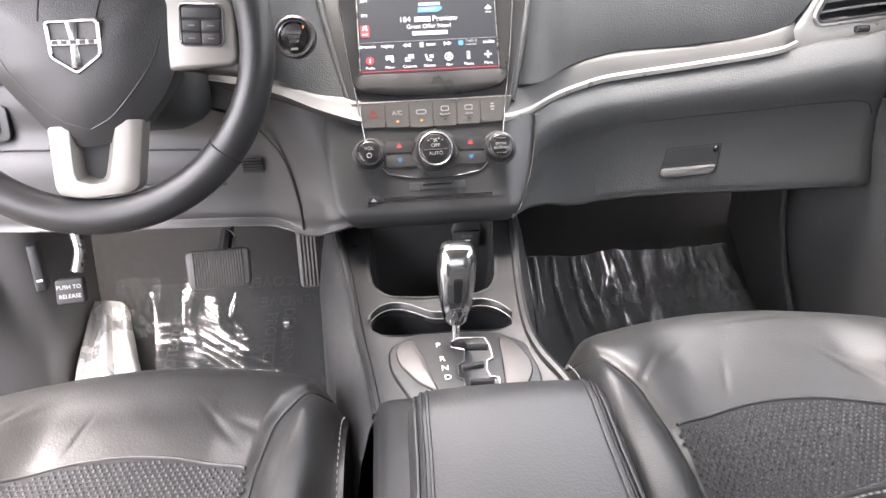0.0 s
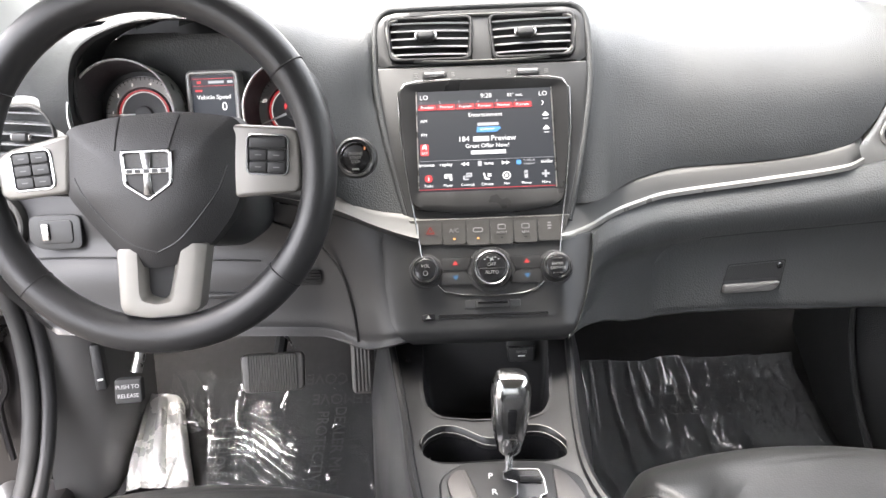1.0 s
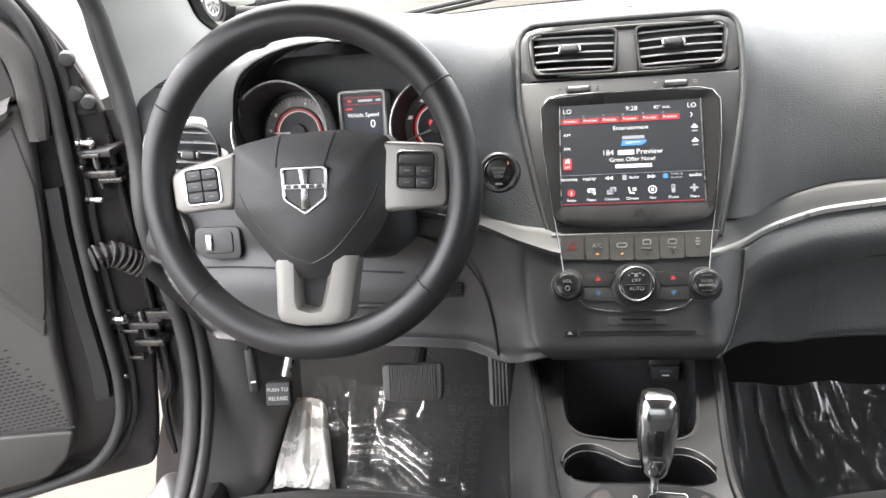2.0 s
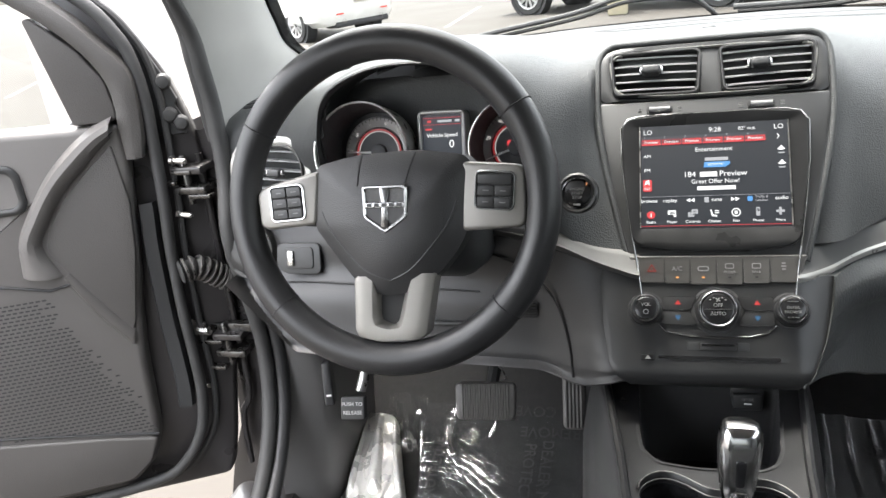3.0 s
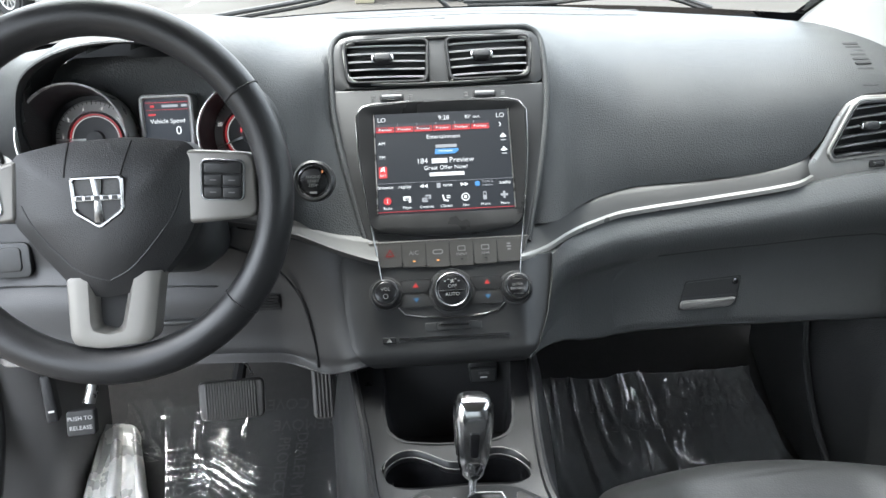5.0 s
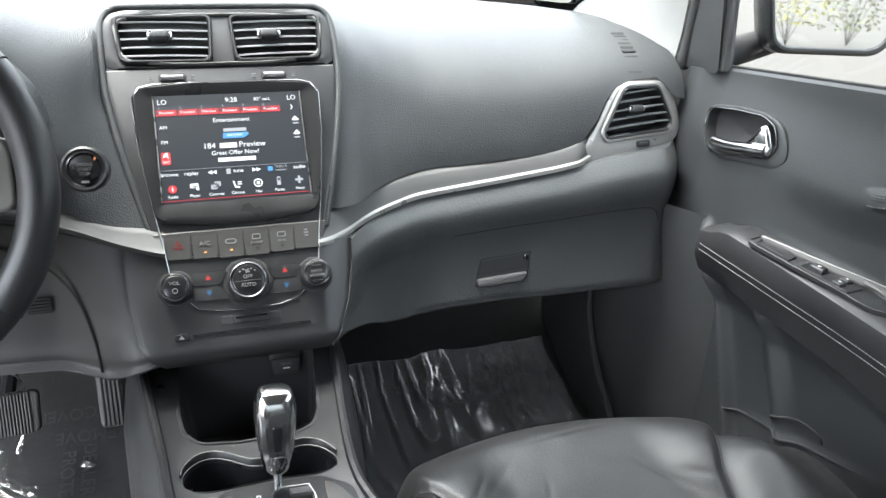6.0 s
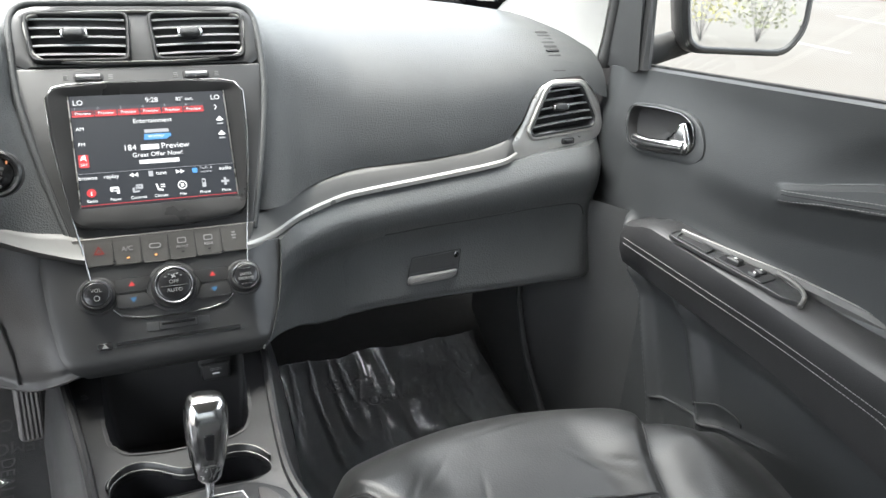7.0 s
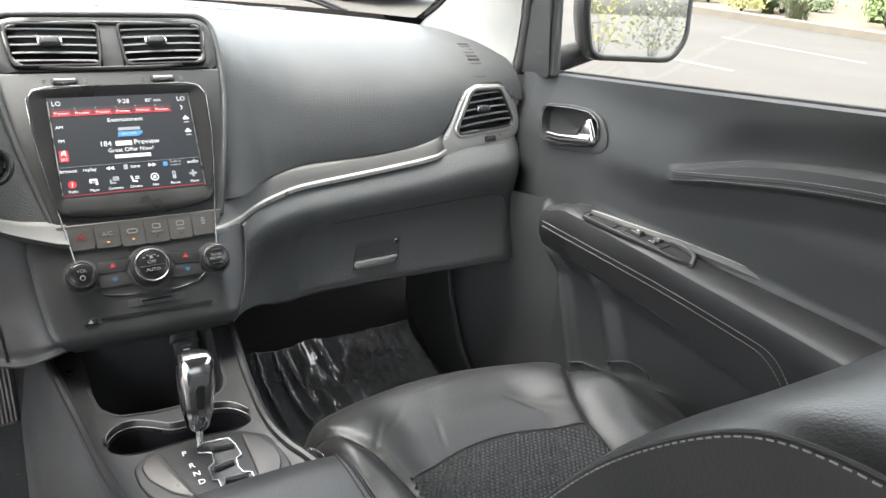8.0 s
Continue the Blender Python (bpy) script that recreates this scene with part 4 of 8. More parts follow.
# the flank behind the passenger's door, as the mirror shows it
flank = thing("rear_flank", "dark glossy flank of the car behind the passenger door", "car body")
part("body_side", grid([[(0.80 + 0.035 * math.sin(math.pi * v) - 0.05 * max(0, -1.2 - y), y, 0.36 + 0.74 * v) for v in [k / 10 for k in range(11)]] for y in (-0.26, -0.6, -1.0, -1.4, -1.8, -2.3)]), M_PAINT, flank)
part("side_glass", grid([[(0.795 - 0.12 * v - 0.05 * max(0, -1.2 - y), y, 1.10 + 0.36 * v) for v in (0, 0.5, 1)] for y in (-0.30, -0.9, -1.5, -2.1)]), M_BLACK, flank)
part("door_handle", tube([(0.845, -0.95, 0.98), (0.862, -0.98, 0.985), (0.862, -1.10, 0.985), (0.845, -1.13, 0.98)], 0.012, 8), M_CHROME, flank)
for s, nm in ((-1, "wall_footwell_left"), (1, "wall_footwell_right")):
    solid(nm, grid([[(s * 0.79, y, z) for y in (1.14 if s < 0 else 1.16, 1.40, 1.64)] for z in (0.34, 0.75, 1.10)]), M_MATTE, "black bodywork beside the footwell", "wall", kind="structure", smooth=False)
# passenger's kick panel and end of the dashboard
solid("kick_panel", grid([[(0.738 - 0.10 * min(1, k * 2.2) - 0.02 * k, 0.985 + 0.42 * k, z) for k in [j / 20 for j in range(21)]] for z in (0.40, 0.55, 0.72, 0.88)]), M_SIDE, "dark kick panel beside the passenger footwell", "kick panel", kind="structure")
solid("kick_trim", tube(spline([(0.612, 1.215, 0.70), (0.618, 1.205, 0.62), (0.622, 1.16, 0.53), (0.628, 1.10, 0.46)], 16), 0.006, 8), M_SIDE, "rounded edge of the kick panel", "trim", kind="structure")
solid("firewall", grid([[(x, 1.585, z) for x in (-0.75, 0, 0.75)] for z in (0.4, 1.13)]), M_DEEP, "black insulated bulkhead behind the pedals", "bulkhead", kind="structure", smooth=False)

# ---- dashboard ----
dash = thing("dashboard", "black grained dashboard with satin silver trim", "dashboard")
TOP = {}
TOP[-0.70] = [(1.42, 1.135), (1.35, 1.14), (1.25, 1.142), (1.17, 1.135), (1.12, 1.11), (1.105, 1.06), (1.105, 1.02), (1.11, 0.95)]
TOP[-0.60] = [(1.52, 1.135), (1.42, 1.147), (1.28, 1.155), (1.17, 1.145), (1.11, 1.11), (1.10, 1.07), (1.11, 1.03), (1.11, 0.96)]
TOP[-0.53] = [(1.58, 1.135), (1.45, 1.155), (1.30, 1.168), (1.15, 1.165), (1.07, 1.135), (1.05, 1.09), (1.07, 1.04), (1.075, 0.97)]
TOP[-0.45] = [(1.68, 1.135), (1.50, 1.165), (1.30, 1.196), (1.12, 1.205), (1.04, 1.195), (1.02, 1.15), (1.03, 1.06), (1.04, 0.975)]
TOP[-0.35] = [(1.76, 1.135), (1.52, 1.168), (1.30, 1.202), (1.12, 1.215), (1.04, 1.208), (1.02, 1.16), (1.02, 1.06), (1.025, 0.98)]
TOP[-0.25] = [(1.82, 1.135), (1.54, 1.162), (1.30, 1.188), (1.12, 1.194), (1.04, 1.18), (1.015, 1.12), (1.005, 1.05), (1.01, 0.975)]
TOP[-0.19] = [(1.84, 1.135), (1.55, 1.156), (1.32, 1.172), (1.15, 1.168), (1.065, 1.14), (1.015, 1.08), (0.995, 1.03), (0.995, 0.965)]
TOP[-0.145] = [(1.85, 1.135), (1.55, 1.152), (1.36, 1.170), (1.22, 1.176), (1.13, 1.155), (1.085, 1.09), (1.035, 1.02), (0.985, 0.94)]
TOP[-0.085] = list(TOP[-0.145])
TOP[0.145] = [(1.85, 1.135), (1.55, 1.150), (1.36, 1.168), (1.24, 1.172), (1.15, 1.15), (1.095, 1.08), (1.045, 1.01), (0.995, 0.94)]
TOP[0.085] = list(TOP[0.145])
TOP[0.19] = [(1.84, 1.135), (1.54, 1.148), (1.36, 1.156), (1.24, 1.146), (1.165, 1.11), (1.12, 1.05), (1.085, 0.995), (1.05, 0.93)]
TOP[0.27] = [(1.82, 1.134), (1.52, 1.143), (1.34, 1.140), (1.225, 1.114), (1.16, 1.066), (1.127, 1.01), (1.112, 0.965), (1.112, 0.92)]
TOP[0.45] = [(1.66, 1.132), (1.50, 1.138), (1.33, 1.132), (1.22, 1.104), (1.157, 1.06), (1.130, 1.01), (1.118, 0.965), (1.12, 0.92)]
TOP[0.60] = [(1.55, 1.130), (1.42, 1.134), (1.30, 1.126), (1.21, 1.104), (1.16, 1.075), (1.14, 1.03), (1.128, 0.965), (1.12, 0.92)]
TOP[0.70] = [(1.44, 1.126), (1.36, 1.126), (1.27, 1.118), (1.20, 1.100), (1.16, 1.07), (1.14, 1.02), (1.13, 0.965), (1.12, 0.92)]
TRIM_UP = {-0.30: (1.02, 1.0), -0.24: (1.008, 0.995), -0.186: (1.0, 0.981), -0.14: (0.995, 0.962), -0.088: (0.989, 0.956), 0.088: (0.989, 0.956), 0.106: (1.004, 0.955), 0.15: (1.042, 0.960), 0.194: (1.072, 0.962), 0.241: (1.097, 0.963), 0.285: (1.107, 0.9635), 0.376: (1.117, 0.966), 0.47: (1.121, 0.975), 0.508: (1.122, 0.984), 0.56: (1.124, 1.0)}
TRIM_LOW = {-0.30: (1.01, 0.982), -0.24: (0.998, 0.975), -0.186: (0.99, 0.962), -0.14: (0.982, 0.942), -0.088: (0.969, 0.928), 0.088: (0.969, 0.928), 0.101: (0.981, 0.926), 0.126: (1.004, 0.923), 0.164: (1.042, 0.927), 0.191: (1.058, 0.930), 0.239: (1.087, 0.932), 0.284: (1.098, 0.933), 0.376: (1.109, 0.938), 0.47: (1.113, 0.947), 0.568: (1.115, 0.963), 0.70: (1.116, 0.975)}


def edge(table, x):
    k = sorted(table)
    return [sum(np.interp([x - 0.012, x, x + 0.012], k, [table[q][i] for q in k])) / 3 for i in (0, 1)]


def pad_foot(x):
    """Where the upper pad ends over the trim and round the corner vent."""
    return float(np.interp(x, [-0.70, -0.56, -0.30, -0.24, -0.186, -0.145, 0.145, 0.165, 0.25, 0.34, 0.43, 0.485, 0.512, 0.525, 0.541, 0.558, 0.575, 0.605, 0.655, 0.68, 0.70],
                           [0.962, 0.968, 1.0, 0.998, 0.985, 0.955, 0.960, 0.963, 0.966, 0.967, 0.972, 0.978, 0.986, 0.996, 1.013, 1.043, 1.060, 1.071, 1.073, 1.045, 1.04]))


HOOD = [(-0.512, 1.06), (-0.507, 1.12), (-0.484, 1.170), (-0.42, 1.199), (-0.346, 1.203), (-0.284, 1.187), (-0.237, 1.158), (-0.205, 1.122), (-0.192, 1.08)]
hood_line = [(p.x, p.y) for p in spline([(x, z, 0) for x, z in HOOD], 48)]
hole = [(-0.505, 1.0)] + [((x + 0.346) * 0.975 - 0.346, z - 0.006) for x, z in hood_line] + [(-0.20, 1.0)]


def pad(x0, x1, n, m=44):
    rows = []
    for k in range(n + 1):
        x = x0 + (x1 - x0) * k / n
        sec = [(p.y, p.z) for p in spline([(0, *q) for q in blend_sections(TOP, x)], 60)]
        rows.append([(x, y, z) for y, z in cut_at(sec, pad_foot(x), m)])
    bm = grid(rows)
    gone = [f for f in bm.faces if f.calc_center_median().y < 1.075 and inside((f.calc_center_median().x, f.calc_center_median().z), hole)]
    bmesh.ops.delete(bm, geom=gone, context="FACES")
    flat_in, back = STACK.inverted(), STACK.to_3x3() @ Vector((0, 0, -1))
    for v in bm.verts:
        q = flat_in @ v.co
        if abs(q.z) < 0.05 and inside((q.x, q.y), FASCIA):
            v.co += back * (0.05 + q.z)
        elif -0.05 < q.z and q.z > -0.004 and q.z < 0.05 and inside((q.x, q.y), SKIRT):
            v.co += back * (q.z + 0.004)
    return bm


FASCIA = [(0.120, 0.325), (-0.120, 0.325), (-0.119, 0.24), (-0.103, 0.15), (-0.082, 0.062), (0.082, 0.062), (0.103, 0.15), (0.119, 0.24)]
SKIRT = [(0.146, 0.352), (-0.146, 0.352), (-0.145, 0.24), (-0.129, 0.15), (-0.108, 0.055), (0.108, 0.055), (0.129, 0.15), (0.145, 0.24)]
part("upper_pad", pad(0.085, 0.70, 78), M_PAD, dash)
part("driver_pad", pad(-0.70, -0.085, 120, 70), M_PAD, dash)
part("centre_pad", grid([[(x, p[0] + 0.012 * smooth01((abs(x) - 0.108) / 0.034), p[1] - 0.020 * smooth01((abs(x) - 0.108) / 0.034)) for p in cut_at([(q.y, q.z) for q in spline([(0, 1.85, 1.135), (0, 1.55, 1.152), (0, 1.36, 1.171), (0, 1.24, 1.183), (0, 1.165, 1.184), (0, 1.145, 1.176), (0, 1.13, 1.15), (0, 1.10, 1.09)], 40)], 1.14, 24)] for x in [-0.142 + 0.284 * k / 40 for k in range(41)]]), M_PAD, dash)

# the hood over the instruments
hood_rows = []
for dy, grow, lift in ((0.085, 0.985, -0.010), (0.02, 0.99, -0.005), (0.0, 0.995, -0.003), (-0.004, 1.0, 0.0), (-0.002, 1.008, 0.002), (0.014, 1.02, 0.003)):
    hood_rows.append([((x + 0.346) * grow - 0.346, 1.022 + dy + 0.012 * ((x + 0.346) / 0.15) ** 2 * (1 if x < -0.346 else -0.6), z + lift) for x, z in hood_line])
part("instrument_hood", grid(hood_rows), M_PAD, dash)

# silver bands
for x0, x1, n in ((-0.30, -0.088, 20), (0.088, 0.545, 46)):
    rows = []
    for k in range(n + 1):
        x = x0 + (x1 - x0) * k / n
        (yu, zu), (yl, zl) = edge(TRIM_UP, x), edge(TRIM_LOW, x)
        yu, yl = yu + 0.020 * smooth01((x - 0.500) / 0.045), yl + 0.020 * smooth01((x - 0.500) / 0.045)
        rows.append([(x, yu + 0.03, zu + 0.004), (x, yu, zu), (x, yu - 0.004, zu - 0.003), (x, yu * 0.5 + yl * 0.5 - 0.005, zu * 0.5 + zl * 0.5), (x, yl - 0.004, zl + 0.009), (x, yl - 0.003, zl + 0.006), (x, yl + 0.002, zl), (x, yl + 0.03, zl - 0.002)])
    part("trim_band", grid(rows), M_SILVER, dash, "satin silver trim band")
    rows = []
    for k in range(n + 1):
        x = x0 + (x1 - x0) * k / n
        yu, zu = edge(TRIM_LOW, x)
        yu += 0.020 * smooth01((x - 0.500) / 0.045)
        rows.append([(x, yu - 0.0040, zu + 0.0095), (x, yu - 0.0075, zu + 0.007), (x, yu - 0.0085, zu + 0.0015), (x, yu - 0.003, zu - 0.001)])
    if x0 > 0:
        part("bright_strip", grid(rows), M_BRIGHT, dash, "bright lower edge of the trim band")

# lower panels
# the face below the trim on the passenger's side: a grained bolster that wraps the stack, with the glove box set back under it
SEAM_Z = [0.829, 0.833, 0.840, 0.867, 0.904, 0.925]
SEAM_X = [0.091, 0.098, 0.103, 0.118, 0.129, 0.132]
SEAM_Y = [0.903, 0.906, 0.911, 0.940, 0.972, 0.992]
FOOT_X = [0.09, 0.12, 0.15, 0.18, 0.215, 0.25, 0.36, 0.46, 0.70]
FOOT_Z = [0.829, 0.816, 0.801, 0.784, 0.773, 0.768, 0.762, 0.757, 0.752]
FACE_F = [(0, 0), (0.06, -0.012), (0.14, -0.0235), (0.24, -0.027), (0.34, -0.0245), (0.42, -0.019), (0.50, -0.017), (0.62, -0.0195), (0.80, -0.027), (1.0, -0.038)]
face_curve = [(q.x, q.y) for q in spline([(*p, 0) for p in FACE_F], 60)]


def face_y(x, z):
    """How far forward the face lies at (x, z)."""
    (yt, zt), zb = edge(TRIM_LOW, x), float(np.interp(x, FOOT_X, FOOT_Z))
    return yt + float(np.interp((zt - z) / (zt - zb), [p[0] for p in face_curve], [p[1] for p in face_curve]))


def panel_y(x, z):
    x0 = float(np.interp(z, SEAM_Z, SEAM_X))
    return 0.045 * max(0.0, (x - 0.645) / 0.055) ** 2 + face_y(x, z) + (float(np.interp(z, SEAM_Z, SEAM_Y)) - face_y(x0, z)) * math.exp(-max(0.0, x - x0) / 0.022)


def bolster():
    rows = []
    for i in range(111):
        q = (i / 110) ** 1.6
        r = []
        for j in range(57):
            f = j / 56
            x0 = float(np.interp(0.925 - 0.096 * f, SEAM_Z, SEAM_X))
            x = x0 + (0.70 - x0) * q
            zt, zb = edge(TRIM_LOW, 0.132 + 0.568 * q)[1], float(np.interp(0.091 + 0.609 * q, FOOT_X, FOOT_Z))
            z = zt - 0.001 + (zb - zt) * f
            r.append((x, panel_y(x, z), z))
        x, y, z = r[-1]
        rows.append([(r[0][0], r[0][1] + 0.03, r[0][2])] + r + [(x, y + 0.003, z - 0.004), (x, y + 0.010, z - 0.006), (x, y + 0.05, z - 0.006), (x, 1.30, z - 0.006)])
    rows.insert(0, [(x - 0.001, y + 0.05, z) for x, y, z in rows[0]])
    return grid(rows)


KNEE = {}
KNEE[-0.70] = [(1.11, 0.965), (1.09, 0.94), (1.08, 0.91), (1.065, 0.88), (1.05, 0.86), (1.04, 0.83), (1.035, 0.80), (1.05, 0.792), (1.3, 0.81)]
KNEE[-0.56] = [(1.075, 0.97), (1.065, 0.945), (1.06, 0.912), (1.045, 0.89), (1.03, 0.87), (1.02, 0.83), (1.012, 0.800), (1.03, 0.792), (1.3, 0.81)]
KNEE[-0.30] = [(1.01, 0.982), (1.015, 0.95), (1.02, 0.915), (1.012, 0.89), (1.005, 0.87), (1.0, 0.83), (0.995, 0.803), (1.01, 0.795), (1.3, 0.81)]
KNEE[-0.215] = [(0.998, 0.968), (1.0, 0.945), (1.0, 0.912), (0.996, 0.89), (0.992, 0.87), (0.988, 0.83), (0.985, 0.805), (1.0, 0.797), (1.3, 0.81)]
KNEE[-0.165] = [(0.99, 0.952), (0.985, 0.935), (0.978, 0.910), (0.972, 0.885), (0.968, 0.865), (0.96, 0.835), (0.955, 0.80), (0.98, 0.788), (1.3, 0.80)]
KNEE[-0.132] = [(0.982, 0.940), (0.975, 0.925), (0.962, 0.90), (0.95, 0.875), (0.943, 0.860), (0.932, 0.84), (0.925, 0.82), (0.95, 0.806), (1.25, 0.80)]


KNEE[-0.100] = [(0.986, 0.936), (0.980, 0.925), (0.970, 0.900), (0.958, 0.875), (0.950, 0.860), (0.936, 0.840), (0.928, 0.826), (0.955, 0.812), (1.25, 0.80)]


def sheet(table, x0, x1, n, m=36):
    return grid([[(x0 + (x1 - x0) * k / n, p.y, p.z) for p in spline([(0, *q) for q in blend_sections(table, x0 + (x1 - x0) * k / n, 0.012)], m)] for k in range(n + 1)])


part("lower_panel", bolster(), M_PANEL, dash)
knee = sheet(KNEE, -0.70, -0.100, 74)
for v in knee.verts:
    if v.co.x < -0.58 and v.co.y < 1.2:
        v.co.z = max(v.co.z, 0.797 + (-0.60 - v.co.x))
part("knee_panel", knee, M_LOWER, dash)
# seam lines of the knee panel
part("seam", tube([(x, edge({k: v[3] for k, v in KNEE.items()}, x)[0] - 0.0005, edge({k: v[3] for k, v in KNEE.items()}, x)[1] + 0.004) for x in [-0.66 + 0.36 * k / 12 for k in range(13)]], 0.0011, 6), M_MATTE, dash)
part("seam", tube(spline([(-0.30, 1.016, 0.955), (-0.235, 0.998, 0.935), (-0.195, 0.984, 0.895), (-0.178, 0.966, 0.84), (-0.174, 0.956, 0.798)], 20), 0.0016, 6), M_MATTE, dash)
grille = part("speaker_grille", plate(outline(0.026, 0.020, 0.002), 0.001, basis((-0.232, 0.991, 0.877), (1, 0, 0), (0, 0.15, 1))), M_MATTE, dash)
for k in range(5):
    part("slat", block(-0.244, -0.220, 0.9885, 0.9905, 0.869 + 0.004 * k, 0.871 + 0.004 * k, 0), M_LOWER, grille)
part("trim_strip", block(-0.38, -0.265, 0.998, 1.006, 0.846, 0.853, 0.002), M_HARD, dash)

# glove box: a lid that follows the face, set off by its shut line
glove = thing("glove_box", "charcoal glove box lid with a recessed latch", "glove box")
LID_X = [0.232, 0.24, 0.26, 0.30, 0.36, 0.45, 0.55, 0.62, 0.640, 0.650, 0.656]
LID_Z = [0.835, 0.852, 0.865, 0.8715, 0.8725, 0.8745, 0.879, 0.880, 0.877, 0.868, 0.850]
rows = []
for i in range(71):
    x = 0.233 + 0.422 * i / 70
    zt, zb = float(np.interp(x, LID_X, LID_Z)), float(np.interp(x, FOOT_X, FOOT_Z)) + 0.003
    r = [(x, panel_y(x, zt) + 0.003, zt + 0.001)]
    for j in range(25):
        z = zt + (zb - zt) * j / 24
        proud = 0.0022 * min(1.0, j / 2, (24 - j) / 1.0 + 0.3, i / 2 + 0.2, (70 - i) / 2 + 0.2)
        r.append((x, panel_y(x, z) - proud, z))
    r.append((x, r[-1][1] + 0.012, zb - 0.006))
    rows.append(r)
rows.insert(0, [(x - 0.001, y + 0.006, z) for x, y, z in rows[0]])
rows.append([(x + 0.001, y + 0.006, z) for x, y, z in rows[-1]])
part("lid", grid(rows), M_PANEL, glove)
part("shut_line", tube([(x, panel_y(x, z + 0.001) - 0.0002, z + 0.0012) for x, z in [(0.30 + 0.354 * k / 60, float(np.interp(0.30 + 0.354 * k / 60, LID_X, LID_Z))) for k in range(61)]], 0.0011, 6), M_MATTE, glove)
GY = panel_y(0.385, 0.81) - 0.0024
GLOVE = basis((0.43, GY + 0.0005, 0.808), (1, (panel_y(0.43, 0.81) - panel_y(0.34, 0.81)) / 0.09, 0), (0, (panel_y(0.385, 0.83) - panel_y(0.385, 0.79)) / 0.04, 1))
recess = part("latch_recess", ring(rounded_poly([(0.045, 0.022), (-0.04, 0.020), (-0.052, -0.022), (0.036, -0.022)], 0.004), rounded_poly([(0.0435, 0.0205), (-0.039, 0.0188), (-0.0505, -0.021), (0.035, -0.021)], 0.004), 0.0007, GLOVE @ T(-0.045, 0.0, 0), bevel=0.0003), M_MATTE, glove)
part("latch_back", plate(rounded_poly([(0.042, 0.019), (-0.038, 0.017), (-0.049, -0.004), (0.038, -0.004)], 0.004), 0.0004, GLOVE @ T(-0.045, 0, 0)), M_COVER, recess)
part("pull", plate(rounded_poly([(0.037, -0.004), (-0.049, -0.004), (-0.050, -0.017), (0.026, -0.0175)], 0.006), 0.0055, GLOVE @ T(-0.045, -0.005, 0), 0.0030), M_KICK, recess, "worn grey latch pull")
part("lock", lathe([(0.0045, 0), (0.0045, 0.0012), (0.0035, 0.0018)], 16, GLOVE @ T(-0.010, 0.0135, 0)), M_DARKCHROME, recess)


# ---- air vents ----
def vent(m, w, h, r, parent, slats, tilt=0.0, lean=0.0, frame_mat=None, knob=(0, 0), name="air_vent", corners=None):
    """A vent with a frame, a dark throat, slats and a thumb slider."""
    v = new(name)
    v.parent = parent
    inner = corners or outline(w, h, r)
    outer = [(x * (1 + 0.008 / w), y * (1 + 0.008 / h)) for x, y in inner]
    part("frame", ring(outer, inner, 0.004, m, 0.004, 0.002), frame_mat or M_CHROME, v)
    part("throat", grid([[m @ Vector((x, y, -0.002)) for x, y in inner], [m @ Vector((x * 0.97, y * 0.97, -0.03)) for x, y in inner], [m @ Vector((0, 0, -0.03))] * len(inner)], close_u=True), M_MATTE, v)
    for k in range(slats):
        y = -h / 2 + h * (k + 0.5) / slats
        cross = []
        for i in range(len(inner)):
            (x1, y1), (x2, y2) = inner[i - 1], inner[i]
            if (y1 > y) != (y2 > y):
                cross.append(x1 + (x2 - x1) * (y - y1) / (y2 - y1))
        left, right = min(cross), max(cross)
        bow = 0.002
        rows = []
        for q in range(9):
            x = left + 0.001 + (right - left - 0.002) * q / 8
            yy = y + tilt * x + bow * (1 - (x / (w / 2)) ** 2) * 0.5
            rows.append([m @ Vector((x, yy + a - lean * b, b)) for a, b in ((0.0009, 0.000), (0.0014, -0.002), (0.0010, -0.014), (-0.0006, -0.014), (-0.0014, -0.002), (-0.0009, 0.000))])
        part("slat", grid(rows, close_u=True, cap=True), M_SLAT, v)
    k = m @ T(knob[0], knob[1], 0)
    slider = part("slider", plate(outline(0.022, 0.012, 0.005), 0.009, k, 0.003, 0.004), M_HARD, v)
    for s in (-1, 1):
        part("slider_cheek", plate(outline(0.004, 0.008, 0.002, cx=s * 0.0125), 0.006, k, 0.002, 0.002), M_CHROME, slider)
    return v


def wheel_switch(m, parent):
    """A ribbed thumb wheel in a slot, with a small sign on each side."""
    w = new("vent_wheel")
    w.parent = parent
    part("slot", plate(outline(0.032, 0.010, 0.004), 0.0012, m, 0.0005), M_MATTE, w)
    part("thumb_wheel", grid([[m @ Vector((x, 0.0035 * math.sin(a), 0.0010 + 0.0035 * math.cos(a))) for a in [math.pi * (j / 8 - 0.5) for j in range(9)]] for x in [-0.0125 + 0.025 * i / 14 for i in range(15)]]), M_SLAT, w)
    part("edge", tube([m @ Vector((-0.0135, -0.002, 0.002)), m @ Vector((0, -0.0042, 0.0045)), m @ Vector((0.0135, -0.002, 0.002))], 0.0007, 6), M_CHROME, w)
    for s in (-1, 1):
        for j in range(3):
            flat(m, s * 0.024, 0.0022 * (j - 1), 0.005, 0.0007, M_PRINT, w)


R_VENT = basis((0.623, 1.146, 1.022), (1, 0.09, 0), (0, 0.22, 1))
vent_shape = rounded_poly([(0.030, 0.036), (-0.030, 0.037), (-0.066, -0.026), (-0.062, -0.034), (0.050, -0.028), (0.056, -0.016)], 0.010)


